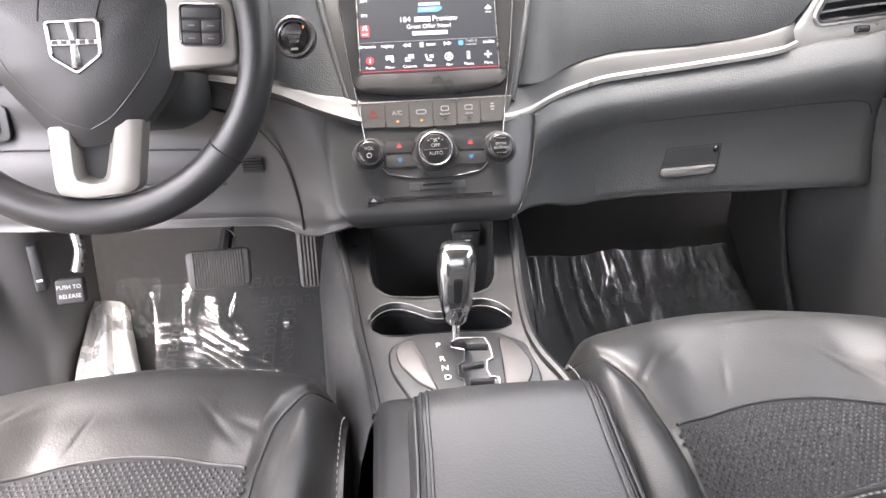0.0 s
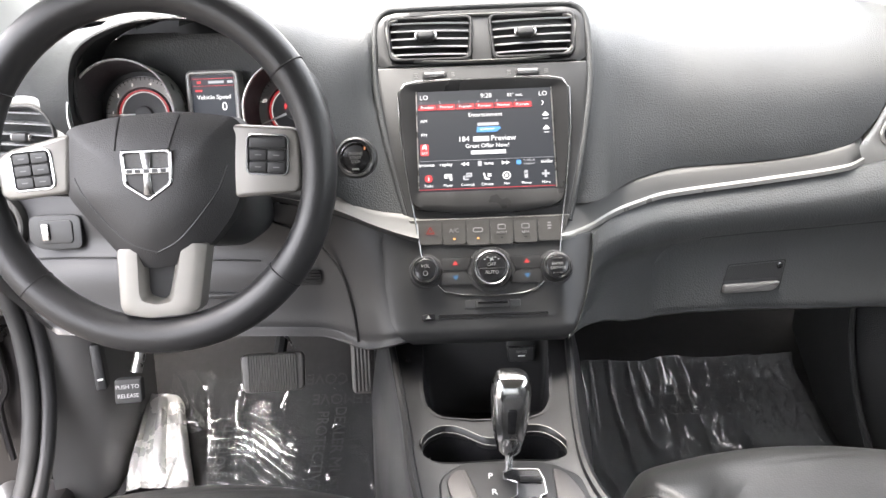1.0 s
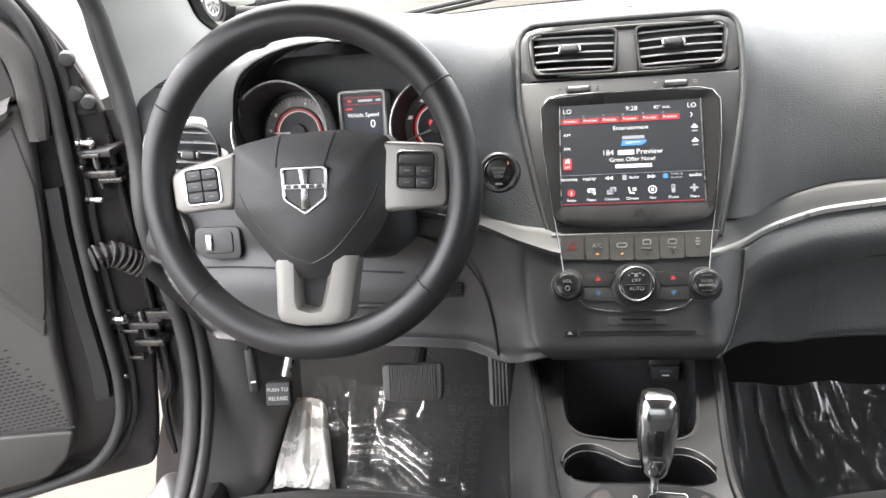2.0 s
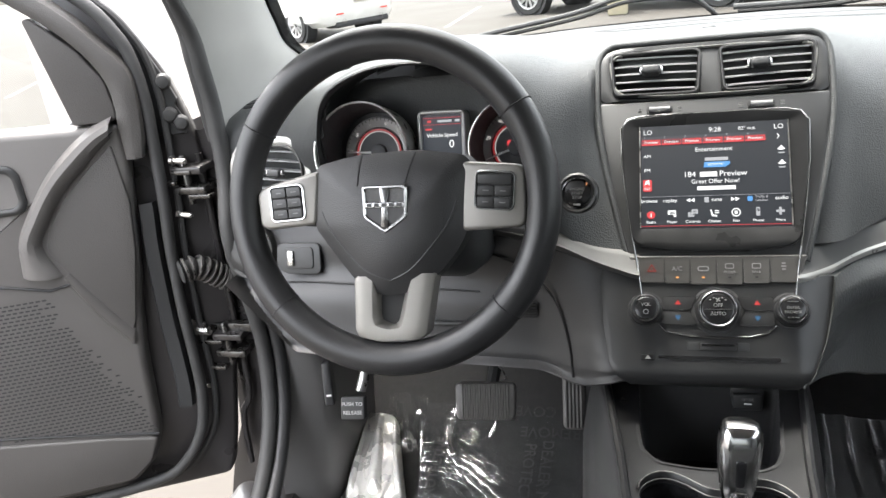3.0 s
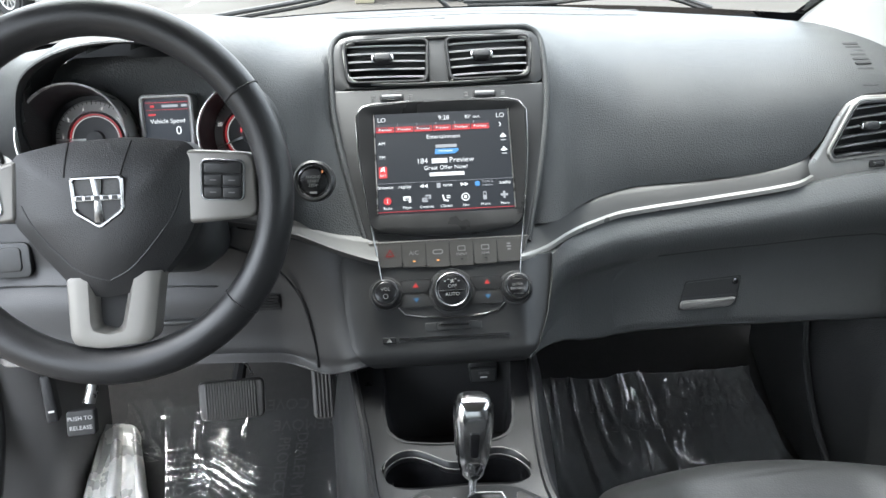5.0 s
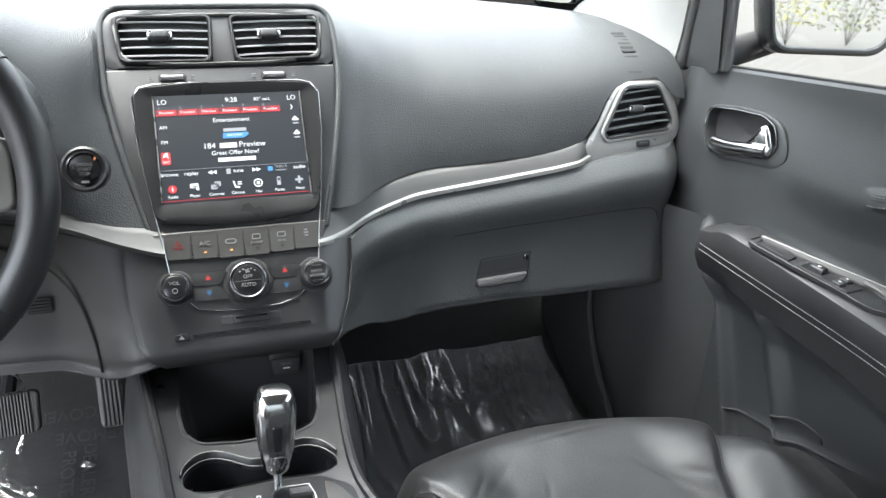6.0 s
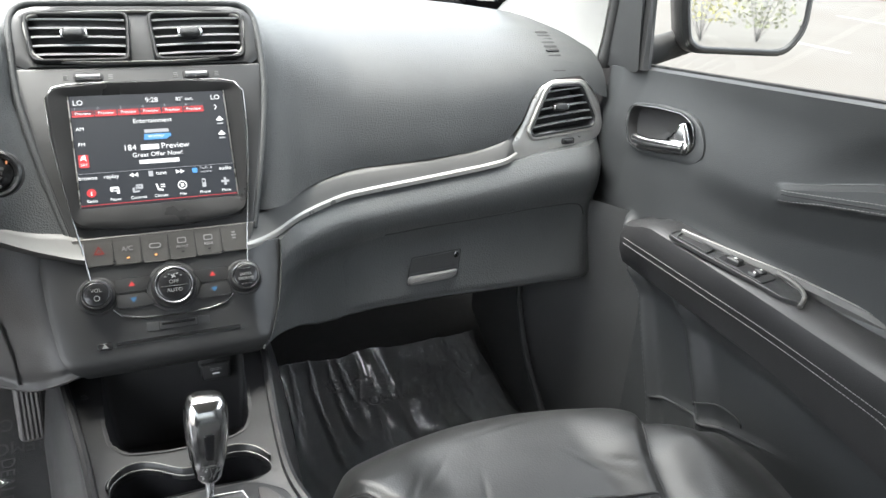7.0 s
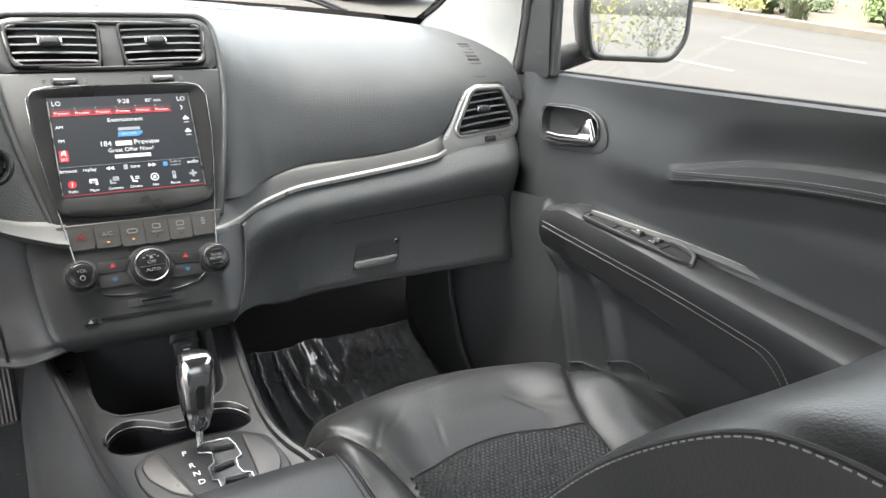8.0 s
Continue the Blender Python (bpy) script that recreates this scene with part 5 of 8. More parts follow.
vent_face = [(0.036, 0.047), (0.055, 0.033), (0.071, 0.002), (0.076, -0.029), (0.068, -0.047), (0.026, -0.061), (-0.071, -0.075), (-0.100, -0.078), (-0.104, -0.045), (-0.081, -0.014), (-0.063, 0.019), (-0.048, 0.038), (-0.023, 0.049)]
vent_face = rounded_poly(vent_face[::-1], 0.010, 4)


def reach(pts, d):
    """How far the outline lies from its middle towards d."""
    far = 0.0
    for i in range(len(pts)):
        a, b = Vector(pts[i - 1]), Vector(pts[i])
        e = b - a
        c = d.x * e.y - d.y * e.x
        if abs(c) > 1e-12:
            t, s = (a.x * e.y - a.y * e.x) / c, (a.x * d.y - a.y * d.x) / c
            if t > 0 and -1e-9 <= s <= 1 + 1e-9:
                far = max(far, t)
    return far


rays = [Vector((math.cos(2 * math.pi * k / 90), math.sin(2 * math.pi * k / 90))) for k in range(90)]
throat_line = [tuple(d * reach(widen(vent_shape, 0.007), d)) for d in rays]
face_line = [tuple(d * reach(vent_face, d)) for d in rays]
part("vent_surround", ring(face_line, throat_line, 0.003, R_VENT, 0.006, 0.002), M_BRIGHT, dash, "satin silver vent surround")
part("bright_ring", ring(widen(vent_shape, 0.009), widen(vent_shape, 0.003), 0.0055, R_VENT, 0.004, 0.002), M_BRIGHT, dash)
vent(R_VENT @ T(0, 0, 0.002), 0.118, 0.076, 0.012, dash, 6, 0.06, 0.0, M_HARD, (-0.010, 0.006), corners=vent_shape)
part("vent_wheel_slot", plate(outline(0.024, 0.010, 0.003), 0.006, R_VENT @ T(0.003, -0.049, 0), 0.001), M_MATTE, dash)
part("vent_wheel", plate(outline(0.016, 0.006, 0.002), 0.0085, R_VENT @ T(0.003, -0.049, 0), 0.002), M_HARD, dash)
L_VENT = basis((-0.616, 1.080, 1.050), (1, -0.12, 0), (0, 0.2, 1))
part("vent_surround", ring(outline(0.141, 0.114, 0.05), outline(0.118, 0.090, 0.036), 0.002, L_VENT, 0.006, 0.001), M_BRIGHT, dash, "satin silver vent surround")
vent(L_VENT @ T(0, 0, 0.002), 0.112, 0.084, 0.033, dash, 6, -0.04, 0.1, M_SILVER, (0.012, 0.004))
# demister vents at the corners
def pad_z(x, y):
    sec = sorted(blend_sections(TOP, x))
    return float(np.interp(y, [q[0] for q in sec[3:]], [q[1] for q in sec[3:]]))


for x0, x1, y0, y1 in ((-0.672, -0.684, 1.140, 1.250), (0.618, 0.640, 1.170, 1.275)):
    dv = new("demister")
    dv.parent = dash
    for k in range(9):
        x, y = x0 + (x1 - x0) * k / 8, y0 + (y1 - y0) * k / 8
        m = basis((x, y, pad_z(x, y)), (1, 0, (pad_z(x + 0.01, y) - pad_z(x - 0.01, y)) / 0.02), (0, 1, (pad_z(x, y + 0.008) - pad_z(x, y - 0.008)) / 0.016))
        part("slot", plate(outline(0.024, 0.0070, 0.003), 0.0022, m, 0.0006, 0.004), M_DEEP, dv)
# sensor dome at the windscreen and the long demister slot
part("sensor", lathe([(0.012, 0), (0.011, 0.004), (0.005, 0.007)], 20, T(0.02, 1.47, 1.157)), M_HARD, dash)
part("demister_slot", grid([[(x, 1.62 + d - 0.25 * x * x, 1.1535 - 0.02 * abs(x)) for d in (0, 0.02)] for x in [-0.4 + 0.8 * k / 12 for k in range(13)]]), M_MATTE, dash)

# light switch and dimmer at the driver's end
DIAL = basis((-0.672, 1.070, 0.935), (1, -0.10, 0), (0, 0.25, 1))
dial = new("light_switch")
dial.parent = dash
part("ring", ring(outline(0.088, 0.088, 0.0435, 8), outline(0.072, 0.072, 0.0355, 8), 0.006, DIAL, 0.01, 0.002), M_SILVER, dial)
part("dial", lathe([(0.034, 0), (0.033, 0.012), (0.022, 0.016), (0.018, 0.016)], 36, DIAL), M_STACK, dial)
DIM = basis((-0.583, 1.055, 0.928), (1, 0, 0), (0, 0.3, 1))
dim = new("dimmer_switch")
dim.parent = dash
part("plate", plate(rounded_poly([(0.036, 0.022), (-0.034, 0.022), (-0.036, -0.012), (-0.02, -0.024), (0.036, -0.024)], 0.01), 0.002, DIM, 0.001, 0.01), M_HARD, dim)
part("pad", plate(outline(0.046, 0.032, 0.006, cx=0.002), 0.004, DIM, 0.001), M_STACK, dim)
part("thumb_wheel", block(-0.015, -0.006, -0.011, 0.011, 0.002, 0.008, 0.001, DIM), M_STEEL, dim)

# ---- centre stack ----
stack = thing("centre_stack", "black centre stack with round vents, touchscreen and climate knobs", "centre stack")
pan = rounded_poly([(0.1365, 0.268), (-0.1365, 0.268), (-0.136, 0.24), (-0.120, 0.15), (-0.099, 0.062), (0.099, 0.062), (0.120, 0.15), (0.136, 0.24)], 0.004)
part("fascia", plate(pan, 0.0, STACK, 0.003, 0.07), M_STACK, stack)
VC = STACK @ T(0, 0.304, 0)
crown_out = [tuple(d * reach([(x, max(y, 0.268) - 0.304) for x, y in rounded_poly([(0.137, 0.345), (-0.137, 0.345), (-0.1362, 0.225), (0.1362, 0.225)], 0.030)], d)) for d in rays]
crown_in = [tuple(d * reach([(x, y - 0.304) for x, y in rounded_poly([(0.121, 0.334), (0.0, 0.337), (-0.121, 0.334), (-0.114, 0.273), (0.0, 0.2705), (0.114, 0.273)], 0.012)], d)) for d in rays]
part("vent_crown", ring(crown_out, crown_in, 0.0, VC, 0.05, 0.003), M_STACK, stack)
part("vent_divider", plate(rounded_poly([(0.015, 0.032), (-0.015, 0.032), (-0.0135, -0.033), (0.0135, -0.033)], 0.003), 0.0, VC, 0.002, 0.04), M_STACK, stack)
for s in (-1, 1):
    part("rolled_edge", tube([STACK @ Vector((s * x, y, z)) for x, y, z in [(p.x, p.y, p.z) for p in spline([(0.100, 0.060, -0.006), (0.122, 0.150, -0.004), (0.1375, 0.235, -0.003), (0.1395, 0.300, -0.004), (0.1365, 0.332, -0.006), (0.124, 0.347, -0.006), (0.100, 0.350, -0.006), (0.0, 0.351, -0.006)], 40)]], 0.0045, 10), M_PAD, stack, "grained rolled edge of the dashboard pad")
    part("seam", tube([STACK @ Vector((s * x, y, z)) for x, y, z in [(p.x, p.y, p.z) for p in spline([(0.098, 0.062, -0.0015), (0.1195, 0.150, -0.0015), (0.1355, 0.235, -0.0012), (0.137, 0.300, -0.0012)], 30)]], 0.0013, 6), M_DEEP, stack)
band = [(0.101, 0.066), (-0.101, 0.066), (-0.095, 0.0425), (-0.051, 0.0350), (0, 0.0305), (0.051, 0.0335), (0.092, 0.0395)]
part("switch_band", plate(rounded_poly(band, 0.003), 0.002, STACK, 0.002, 0.03), material("dark_silver", (0.062, 0.060, 0.057), 0.4, metal=0.3, vary=0.05, scale=25), stack, "dark silver switch band")
def panel_bend(u, v):
    """How far the climate panel lies behind the plane of the stack."""
    return -0.024 * max(0.0, (u - 0.085) / 0.047) ** 1.5 - 0.006 * max(0.0, (-0.10 - u) / 0.038) ** 2


rows = []
for k in range(41):
    f = k / 40
    r = []
    for i in range(73):
        q = i / 72
        a = float(np.interp(f, [0, 0.5, 0.8, 0.90, 0.96, 1], [-0.1365, -0.131, -0.125, -0.119, -0.111, -0.100]))
        b = float(np.interp(f, [0, 0.25, 0.61, 0.85, 0.93, 0.97, 1], [0.1315, 0.128, 0.117, 0.1045, 0.0985, 0.093, 0.086]))
        u = a + (b - a) * q
        up = float(np.interp(u, [-0.138, -0.129, -0.11, -0.093, -0.051, -0.017, 0.032, 0.063, 0.081, 0.1075, 0.128, 0.138], [0.0515, 0.0498, 0.0457, 0.0417, 0.0349, 0.0305, 0.0307, 0.0341, 0.0372, 0.0414, 0.0452, 0.047]))
        v = up + (-0.088 - up) * f
        edge_fall = 0.020 * (1 - math.sqrt(max(0.0, 1 - (max(0.0, f - 0.84) / 0.16) ** 2))) + 0.0015 * smooth01((abs(2 * q - 1) - 0.97) / 0.03)
        r.append(STACK @ Vector((u, v, panel_bend(u, v) - edge_fall)))
    rows.append(r)
rows.append([p + Vector((0, 0.05, -0.004)) for p in rows[-1]])
rows.insert(0, [p + Vector((0, 0.05, 0)) for p in rows[0]])
rows = [[r[0] + Vector((0, 0.14, 0))] + r + [r[-1] + Vector((0, 0.06, 0))] for r in rows]
part("climate_panel", grid(rows), M_STACK, stack)
# vents
frame_out = rounded_poly([(0.126, 0.332), (0.05, 0.337), (-0.05, 0.337), (-0.126, 0.332), (-0.118, 0.276), (-0.05, 0.271), (0.05, 0.271), (0.118, 0.276)], 0.018)
frame_in = [(x * 0.976, (y - 0.304) * 0.935 + 0.304) for x, y in frame_out]
part("vent_frame", ring(frame_out, frame_in, 0.0045, STACK, 0.002, 0.0015), M_BRIGHT, stack, "thin chrome frame round both vents")
for s in (-1, 1):
    shape = [(s * x, y) for x, y in rounded_poly([(0.054, 0.027), (-0.052, 0.027), (-0.048, -0.027), (0.050, -0.026)], 0.009)]
    if s < 0:
        shape.reverse()
    vent(STACK @ T(s * 0.0655, 0.304, 0.0015), 0.106, 0.054, 0.009, stack, 5, 0.02 * s, 0.46, M_STACK, (-0.006 if s < 0 else -0.008, 0.004), corners=shape)
    wheel_switch(STACK @ T(s * 0.06 - 0.002, 0.2555, 0), stack)
# screen
M_BEZEL = material("bezel_plastic", (0.014, 0.014, 0.0145), 0.32, vary=0.1, scale=20, spec=0.35)
bez_o = rounded_poly([(0.110, 0.241), (0.05, 0.247), (-0.05, 0.247), (-0.110, 0.241), (-0.106, 0.16), (-0.096, 0.078), (-0.04, 0.071), (0.04, 0.071), (0.094, 0.078), (0.106, 0.16)], 0.016)
bez_i = rounded_poly([(0.087, 0.232), (0.04, 0.232), (-0.04, 0.232), (-0.087, 0.232), (-0.087, 0.16), (-0.087, 0.1), (-0.04, 0.1), (0.04, 0.1), (0.087, 0.1), (0.087, 0.16)], 0.003)
mix_b = [[(o[0] * (1 - k) + i[0] * k, o[1] * (1 - k) + i[1] * k) for o, i in zip(bez_o, bez_i)] for k in (0, 0.12, 0.35, 0.8, 1.0)]
part("screen_bezel", grid([[STACK @ Vector((x, y, -0.002)) for x, y in mix_b[0]]] + [[STACK @ Vector((x, y, h)) for x, y in r] for r, h in zip(mix_b, (0.0045, 0.0062, 0.0056, 0.0034, 0.0022))], close_u=True), M_BEZEL, stack)
for s in (-1, 1):
    part("bright_strip", tube([STACK @ Vector((s * x, y, z)) for x, y, z in ((0.04, 0.2475, 0.003), (0.085, 0.246, 0.004), (0.101, 0.242, 0.005), (0.1095, 0.230, 0.005), (0.108, 0.18, 0.005), (0.102, 0.13, 0.005), (0.0955, 0.085, 0.005), (0.0905, 0.055, 0.005), (0.0855, 0.018, 0.004))], 0.0009, 8), M_BADGE, stack)
part("bright_strip", tube([STACK @ Vector((x, y, 0.001)) for x, y in ((-0.066, -0.017), (-0.058, -0.026), (-0.035, -0.0305), (0, -0.0325), (0.035, -0.0305), (0.055, -0.026), (0.064, -0.017))], 0.0009, 6), M_CHROME, stack)

M_UI = glow("screen_dark", (0.025, 0.030, 0.040), 0.55)
M_UIBAR = glow("screen_bar", (0.05, 0.055, 0.07), 0.6)
M_UIRED = glow("screen_red", (0.80, 0.06, 0.07), 0.55)
M_UIWHITE = glow("screen_white", (0.85, 0.88, 0.9), 0.75)
M_UIGREY = glow("screen_grey", (0.45, 0.47, 0.5), 0.6)
M_UIBLUE = glow("screen_blue", (0.10, 0.35, 0.75), 0.6)
M_AMBER = glow("amber_lamp", (1.0, 0.45, 0.15), 0.9)
SCR = STACK @ T(0, 0.166, 0.0025)
screen = part("touchscreen", plate(outline(0.174, 0.132, 0.002), 0.0, SCR, 0, 0.003), M_UI, stack, "lit touchscreen showing a radio page", smooth=False)
SL = SCR @ T(0, 0, 0.0003)


def say(u, v, s, size, mat=None, align="CENTER"):
    lettering(s, size, SL @ T(u, v, 0.0006), mat or M_UIWHITE, screen, align=align, deep=0.0001)


def mark(u, v, w, h, mat=None, r=0.0, name="icon"):
    flat(SL, u, v, w, h, mat or M_UIWHITE, screen, name, 0.0003, r)


say(-0.0765, 0.0575, "LO", 0.0085)
say(0.0755, 0.0575, "LO", 0.0085)
say(0.003, 0.0575, "9:28", 0.0085)
say(0.040, 0.0575, "82° out.", 0.0062)
mark(-0.012, 0.0475, 0.147, 0.0095, M_UIBAR, name="bar")
for k in range(6):
    mark(-0.0725 + 0.0243 * k, 0.0445, 0.0232, 0.0072, M_UIRED, 0.001, "preset")
    say(-0.0725 + 0.0243 * k, 0.0445, "Preview", 0.0052)
    say(-0.0805 + 0.0243 * k, 0.0505, str(k + 1), 0.0045, M_UIGREY)
say(0.0745, 0.0465, "›", 0.014)
say(0.001, 0.0325, "Entertainment", 0.0075)
mark(0.004, 0.0200, 0.027, 0.0042, M_UIGREY, name="logo_bar")
poly(SL, [(0.019, 0.0165), (-0.010, 0.0165), (-0.011, 0.0095), (0.014, 0.0095), (0.020, 0.0135)], M_UIBLUE, screen, "logo", 0.0003)
mark(0.003, 0.013, 0.018, 0.003, M_UIWHITE, name="logo_bar")
say(-0.0275, 0.0008, "184", 0.0098)
mark(-0.0055, 0.0008, 0.020, 0.0062, M_UIWHITE, name="word_bar")
say(0.0225, 0.0008, "Preview", 0.0098)
say(0.002, -0.0085, "Great Offer Now!", 0.0075)
mark(0.003, -0.0168, 0.044, 0.0048, M_UIWHITE, name="word_bar")
say(-0.0775, 0.0262, "AM", 0.0062)
say(-0.0775, 0.0078, "FM", 0.0062)
mark(-0.0775, -0.0115, 0.0105, 0.0150, M_UIRED, 0.0015, "preset")
say(-0.0775, -0.0160, "SAT", 0.0045)
poly(SL @ T(-0.0775, -0.009, 0.0003), [(0.002, 0.005), (-0.002, 0.003), (-0.0035, -0.002), (0.0005, 0), (0.003, -0.003)], M_UIWHITE, screen)
for u, v in ((0.0775, 0.0300), (0.0775, 0.0120)):
    poly(SL @ T(u, v, 0), [(0, 0.004), (-0.0045, -0.001), (-0.002, -0.002), (0.002, -0.002), (0.0045, -0.001)], M_UIWHITE, screen)
    mark(u, v - 0.0055, 0.007, 0.0018, M_UIGREY)
mark(0, -0.0262, 0.172, 0.0003, M_UIGREY, name="rule")
for u, s in ((-0.0755, "browse"), (-0.051, "replay"), (0.003, "tune"), (0.0755, "audio")):
    say(u, -0.0315, s, 0.0066)
say(0.0535, -0.0295, "Traffic &", 0.0042, M_UIGREY)
say(0.0535, -0.0338, "weather", 0.0042, M_UIGREY)
mark(0.0405, -0.0315, 0.006, 0.006, M_UIBLUE, 0.0015)
mark(-0.0085, -0.0315, 0.005, 0.0066, M_UIGREY)
for u, s in ((-0.0265, -1), (0.0235, 1)):
    for d in (-0.002, 0.003):
        poly(SL @ T(u + s * d, -0.0315, 0), [(s * 0.0026, 0), (-s * 0.0022, 0.0026), (-s * 0.0022, -0.0026)][::s], M_UIWHITE, screen)
for k, s in enumerate(("Radio", "Player", "Controls", "Climate", "Nav", "Phone", "More")):
    u = -0.0735 + 0.0245 * k
    say(u, -0.0585, s, 0.0048)
    if k == 0:
        mark(u, -0.0490, 0.010, 0.010, M_UIRED, 0.005)
        mark(u, -0.0490, 0.0015, 0.006, M_UIWHITE)
    elif k == 6:
        mark(u, -0.0475, 0.0095, 0.0028, M_UIGREY)
        mark(u, -0.0475, 0.0028, 0.0095, M_UIGREY)
    elif k == 5:
        mark(u, -0.0475, 0.0045, 0.0105, M_UIGREY, 0.001)
        mark(u, -0.0455, 0.003, 0.0035, M_UI)
    elif k == 4:
        part("icon", ring(outline(0.0105, 0.0105, 0.0052, 4), outline(0.0078, 0.0078, 0.0038, 4), 0.0003, SL @ T(u, -0.048, 0), 0, 0.0001), M_UIWHITE, screen)
        mark(u, -0.048, 0.0035, 0.004, M_UIWHITE)
    elif k == 3:
        poly(SL @ T(u, -0.048, 0), [(-0.003, 0.004), (-0.005, 0.004), (-0.003, -0.004), (0.003, -0.005), (0.003, -0.003), (-0.0015, -0.002)], M_UIWHITE, screen)
        mark(u + 0.003, -0.0455, 0.005, 0.0012, M_UIWHITE)
        mark(u + 0.003, -0.0480, 0.005, 0.0012, M_UIWHITE)
    elif k == 2:
        for j in range(3):
            mark(u - 0.002 + 0.002 * j, -0.0495 + 0.0018 * j, 0.0075, 0.0058, M_UIGREY if j % 2 == 0 else M_UIBAR, 0.0008)
    else:
        mark(u, -0.0465, 0.0095, 0.0055, M_UIWHITE, 0.001)
        mark(u + 0.0008, -0.0475, 0.006, 0.003, M_UI)
        mark(u + 0.0035, -0.0500, 0.003, 0.004, M_UIWHITE)
mark(0, -0.0632, 0.172, 0.0006, M_UIRED, name="rule")
for s in (-1, 1):
    flat(STACK, s * 0.0862, 0.166, 0.0012, 0.131, M_STEEL, stack, "screen_edge", 0.0045)

# switches in the band
for k in range(6):
    u = -0.0735 + 0.0295 * k
    if k:
        flat(STACK, u - 0.01475, 0.047, 0.0008, 0.028, M_MATTE, stack, "gap", 0.0024)
    b = flat(STACK, u, 0.0475 - 0.0012 * (3 - abs(k - 2.5)), 0.0272, 0.027, material("switch_%d" % k, (0.062, 0.060, 0.057), 0.42, metal=0.3, vary=0.06, scale=30), stack, "switch", 0.0028, 0.002)
    m = STACK @ T(u, 0.0475, 0.0034)
    if k == 0:
        part("sign", ring([(0, 0.0058), (-0.0054, -0.0034), (0.0054, -0.0034)], [(0, 0.0036), (-0.0036, -0.0022), (0.0036, -0.0022)], 0.0003, m @ T(0, 0.002, 0), 0, 0.0001), glow("hazard_red", (0.7, 0.06, 0.05), 0.25), b)
    elif k == 1:
        lettering("A/C", 0.0074, m @ T(0, 0.002, 0), M_PRINT, b)
    elif k == 2:
        part("sign", ring(outline(0.013, 0.006, 0.0028, 4), outline(0.0105, 0.0038, 0.0018, 4), 0.0003, m @ T(0, 0.002, 0), 0, 0.0001), M_PRINT, b)
    elif k in (3, 4):
        part("sign", ring(outline(0.010, 0.0065, 0.0015, 3), outline(0.008, 0.0045, 0.001, 3), 0.0003, m @ T(0, 0.005, 0), 0, 0.0001), M_PRINT, b)
        lettering("FRONT" if k == 3 else "REAR", 0.0042, m @ T(0, -0.0025, 0), M_PRINT, b)
    else:
        for j in range(3):
            flat(m, 0, 0.001 + 0.0035 * j, 0.004 + 0.0015 * (j % 2), 0.0018, M_PRINT, b, "sign")
    if 0 < k < 5:
        flat(m, 0, -0.0085, 0.003, 0.0016, M_AMBER if k < 3 else M_MATTE, b, "tell_tale")


def knob(u, r, kind):
    """A round control with a dark grip, a chrome ring and a black cap."""
    m = STACK @ T(u, 0, 0)
    kn = new("knob")
    kn.parent = stack
    part("well", ring(outline(2.5 * r, 2.5 * r, 1.249 * r, 9), outline(2.0 * r, 2.0 * r, 0.999 * r, 9), 0.001, m, 0.003, 0.0008), M_MATTE, kn)
    part("grip", lathe([(r * 1.06, 0), (r * 1.05, 0.006), (r * 1.0, 0.014), (r * 0.93, 0.0165), (r * 0.80, 0.0168)], 44, m), M_STACK, kn)
    part("ring", lathe([(r * 0.90, 0.0158), (r * 0.895, 0.0178), (r * 0.86, 0.0184), (r * 0.825, 0.0178), (r * 0.82, 0.0158)], 44, m), M_DARKCHROME, kn)
    cap = part("cap", lathe([(r * 0.79, 0.0150), (r * 0.76, 0.0178), (r * 0.70, 0.0184), (r * 0.001, 0.0188)], 44, m), M_BLACK, kn)
    t = m @ T(0, 0, 0.0190)
    if kind == "vol":
        lettering("VOL", 0.0058, t @ T(0, 0.004, 0), M_PRINT, cap)
        part("sign", ring(outline(0.0062, 0.0062, 0.003, 5), outline(0.0046, 0.0046, 0.0022, 5), 0.0003, t @ T(0, -0.0045, 0), 0, 0.0001), M_PRINT, cap)
    elif kind == "fan":
        lettering("OFF", 0.0062, t @ T(0, 0.0035, 0), M_PRINT, cap)
        lettering("AUTO", 0.0062, t @ T(0, -0.0062, 0), M_PRINT, cap)
        flat(t, 0, -0.0012, 0.030, 0.0005, M_STEEL, cap, "rule")
        for a in (50, 70, 110, 130):
            flat(t @ T(0.013 * math.cos(radians(a)), 0.013 * math.sin(radians(a)), 0), 0, 0, 0.0022, 0.0014, M_PRINT, cap, "sign")
        for a in range(4):
            flat(t @ T(0, 0.0100, 0) @ Matrix.Rotation(radians(45 + 90 * a), 4, "Z"), 0.0016, 0.0004, 0.0026, 0.0014, M_PRINT, cap, "sign")
    else:
        lettering("ENTER", 0.0046, t @ T(0, 0.0015, 0), M_PRINT, cap)
        lettering("BROWSE", 0.0046, t @ T(0, -0.0035, 0), M_PRINT, cap)
        flat(t, 0, 0.0085, 0.012, 0.0008, M_STEEL, cap, "sign")
        flat(t, 0, -0.0095, 0.012, 0.0008, M_STEEL, cap, "sign")


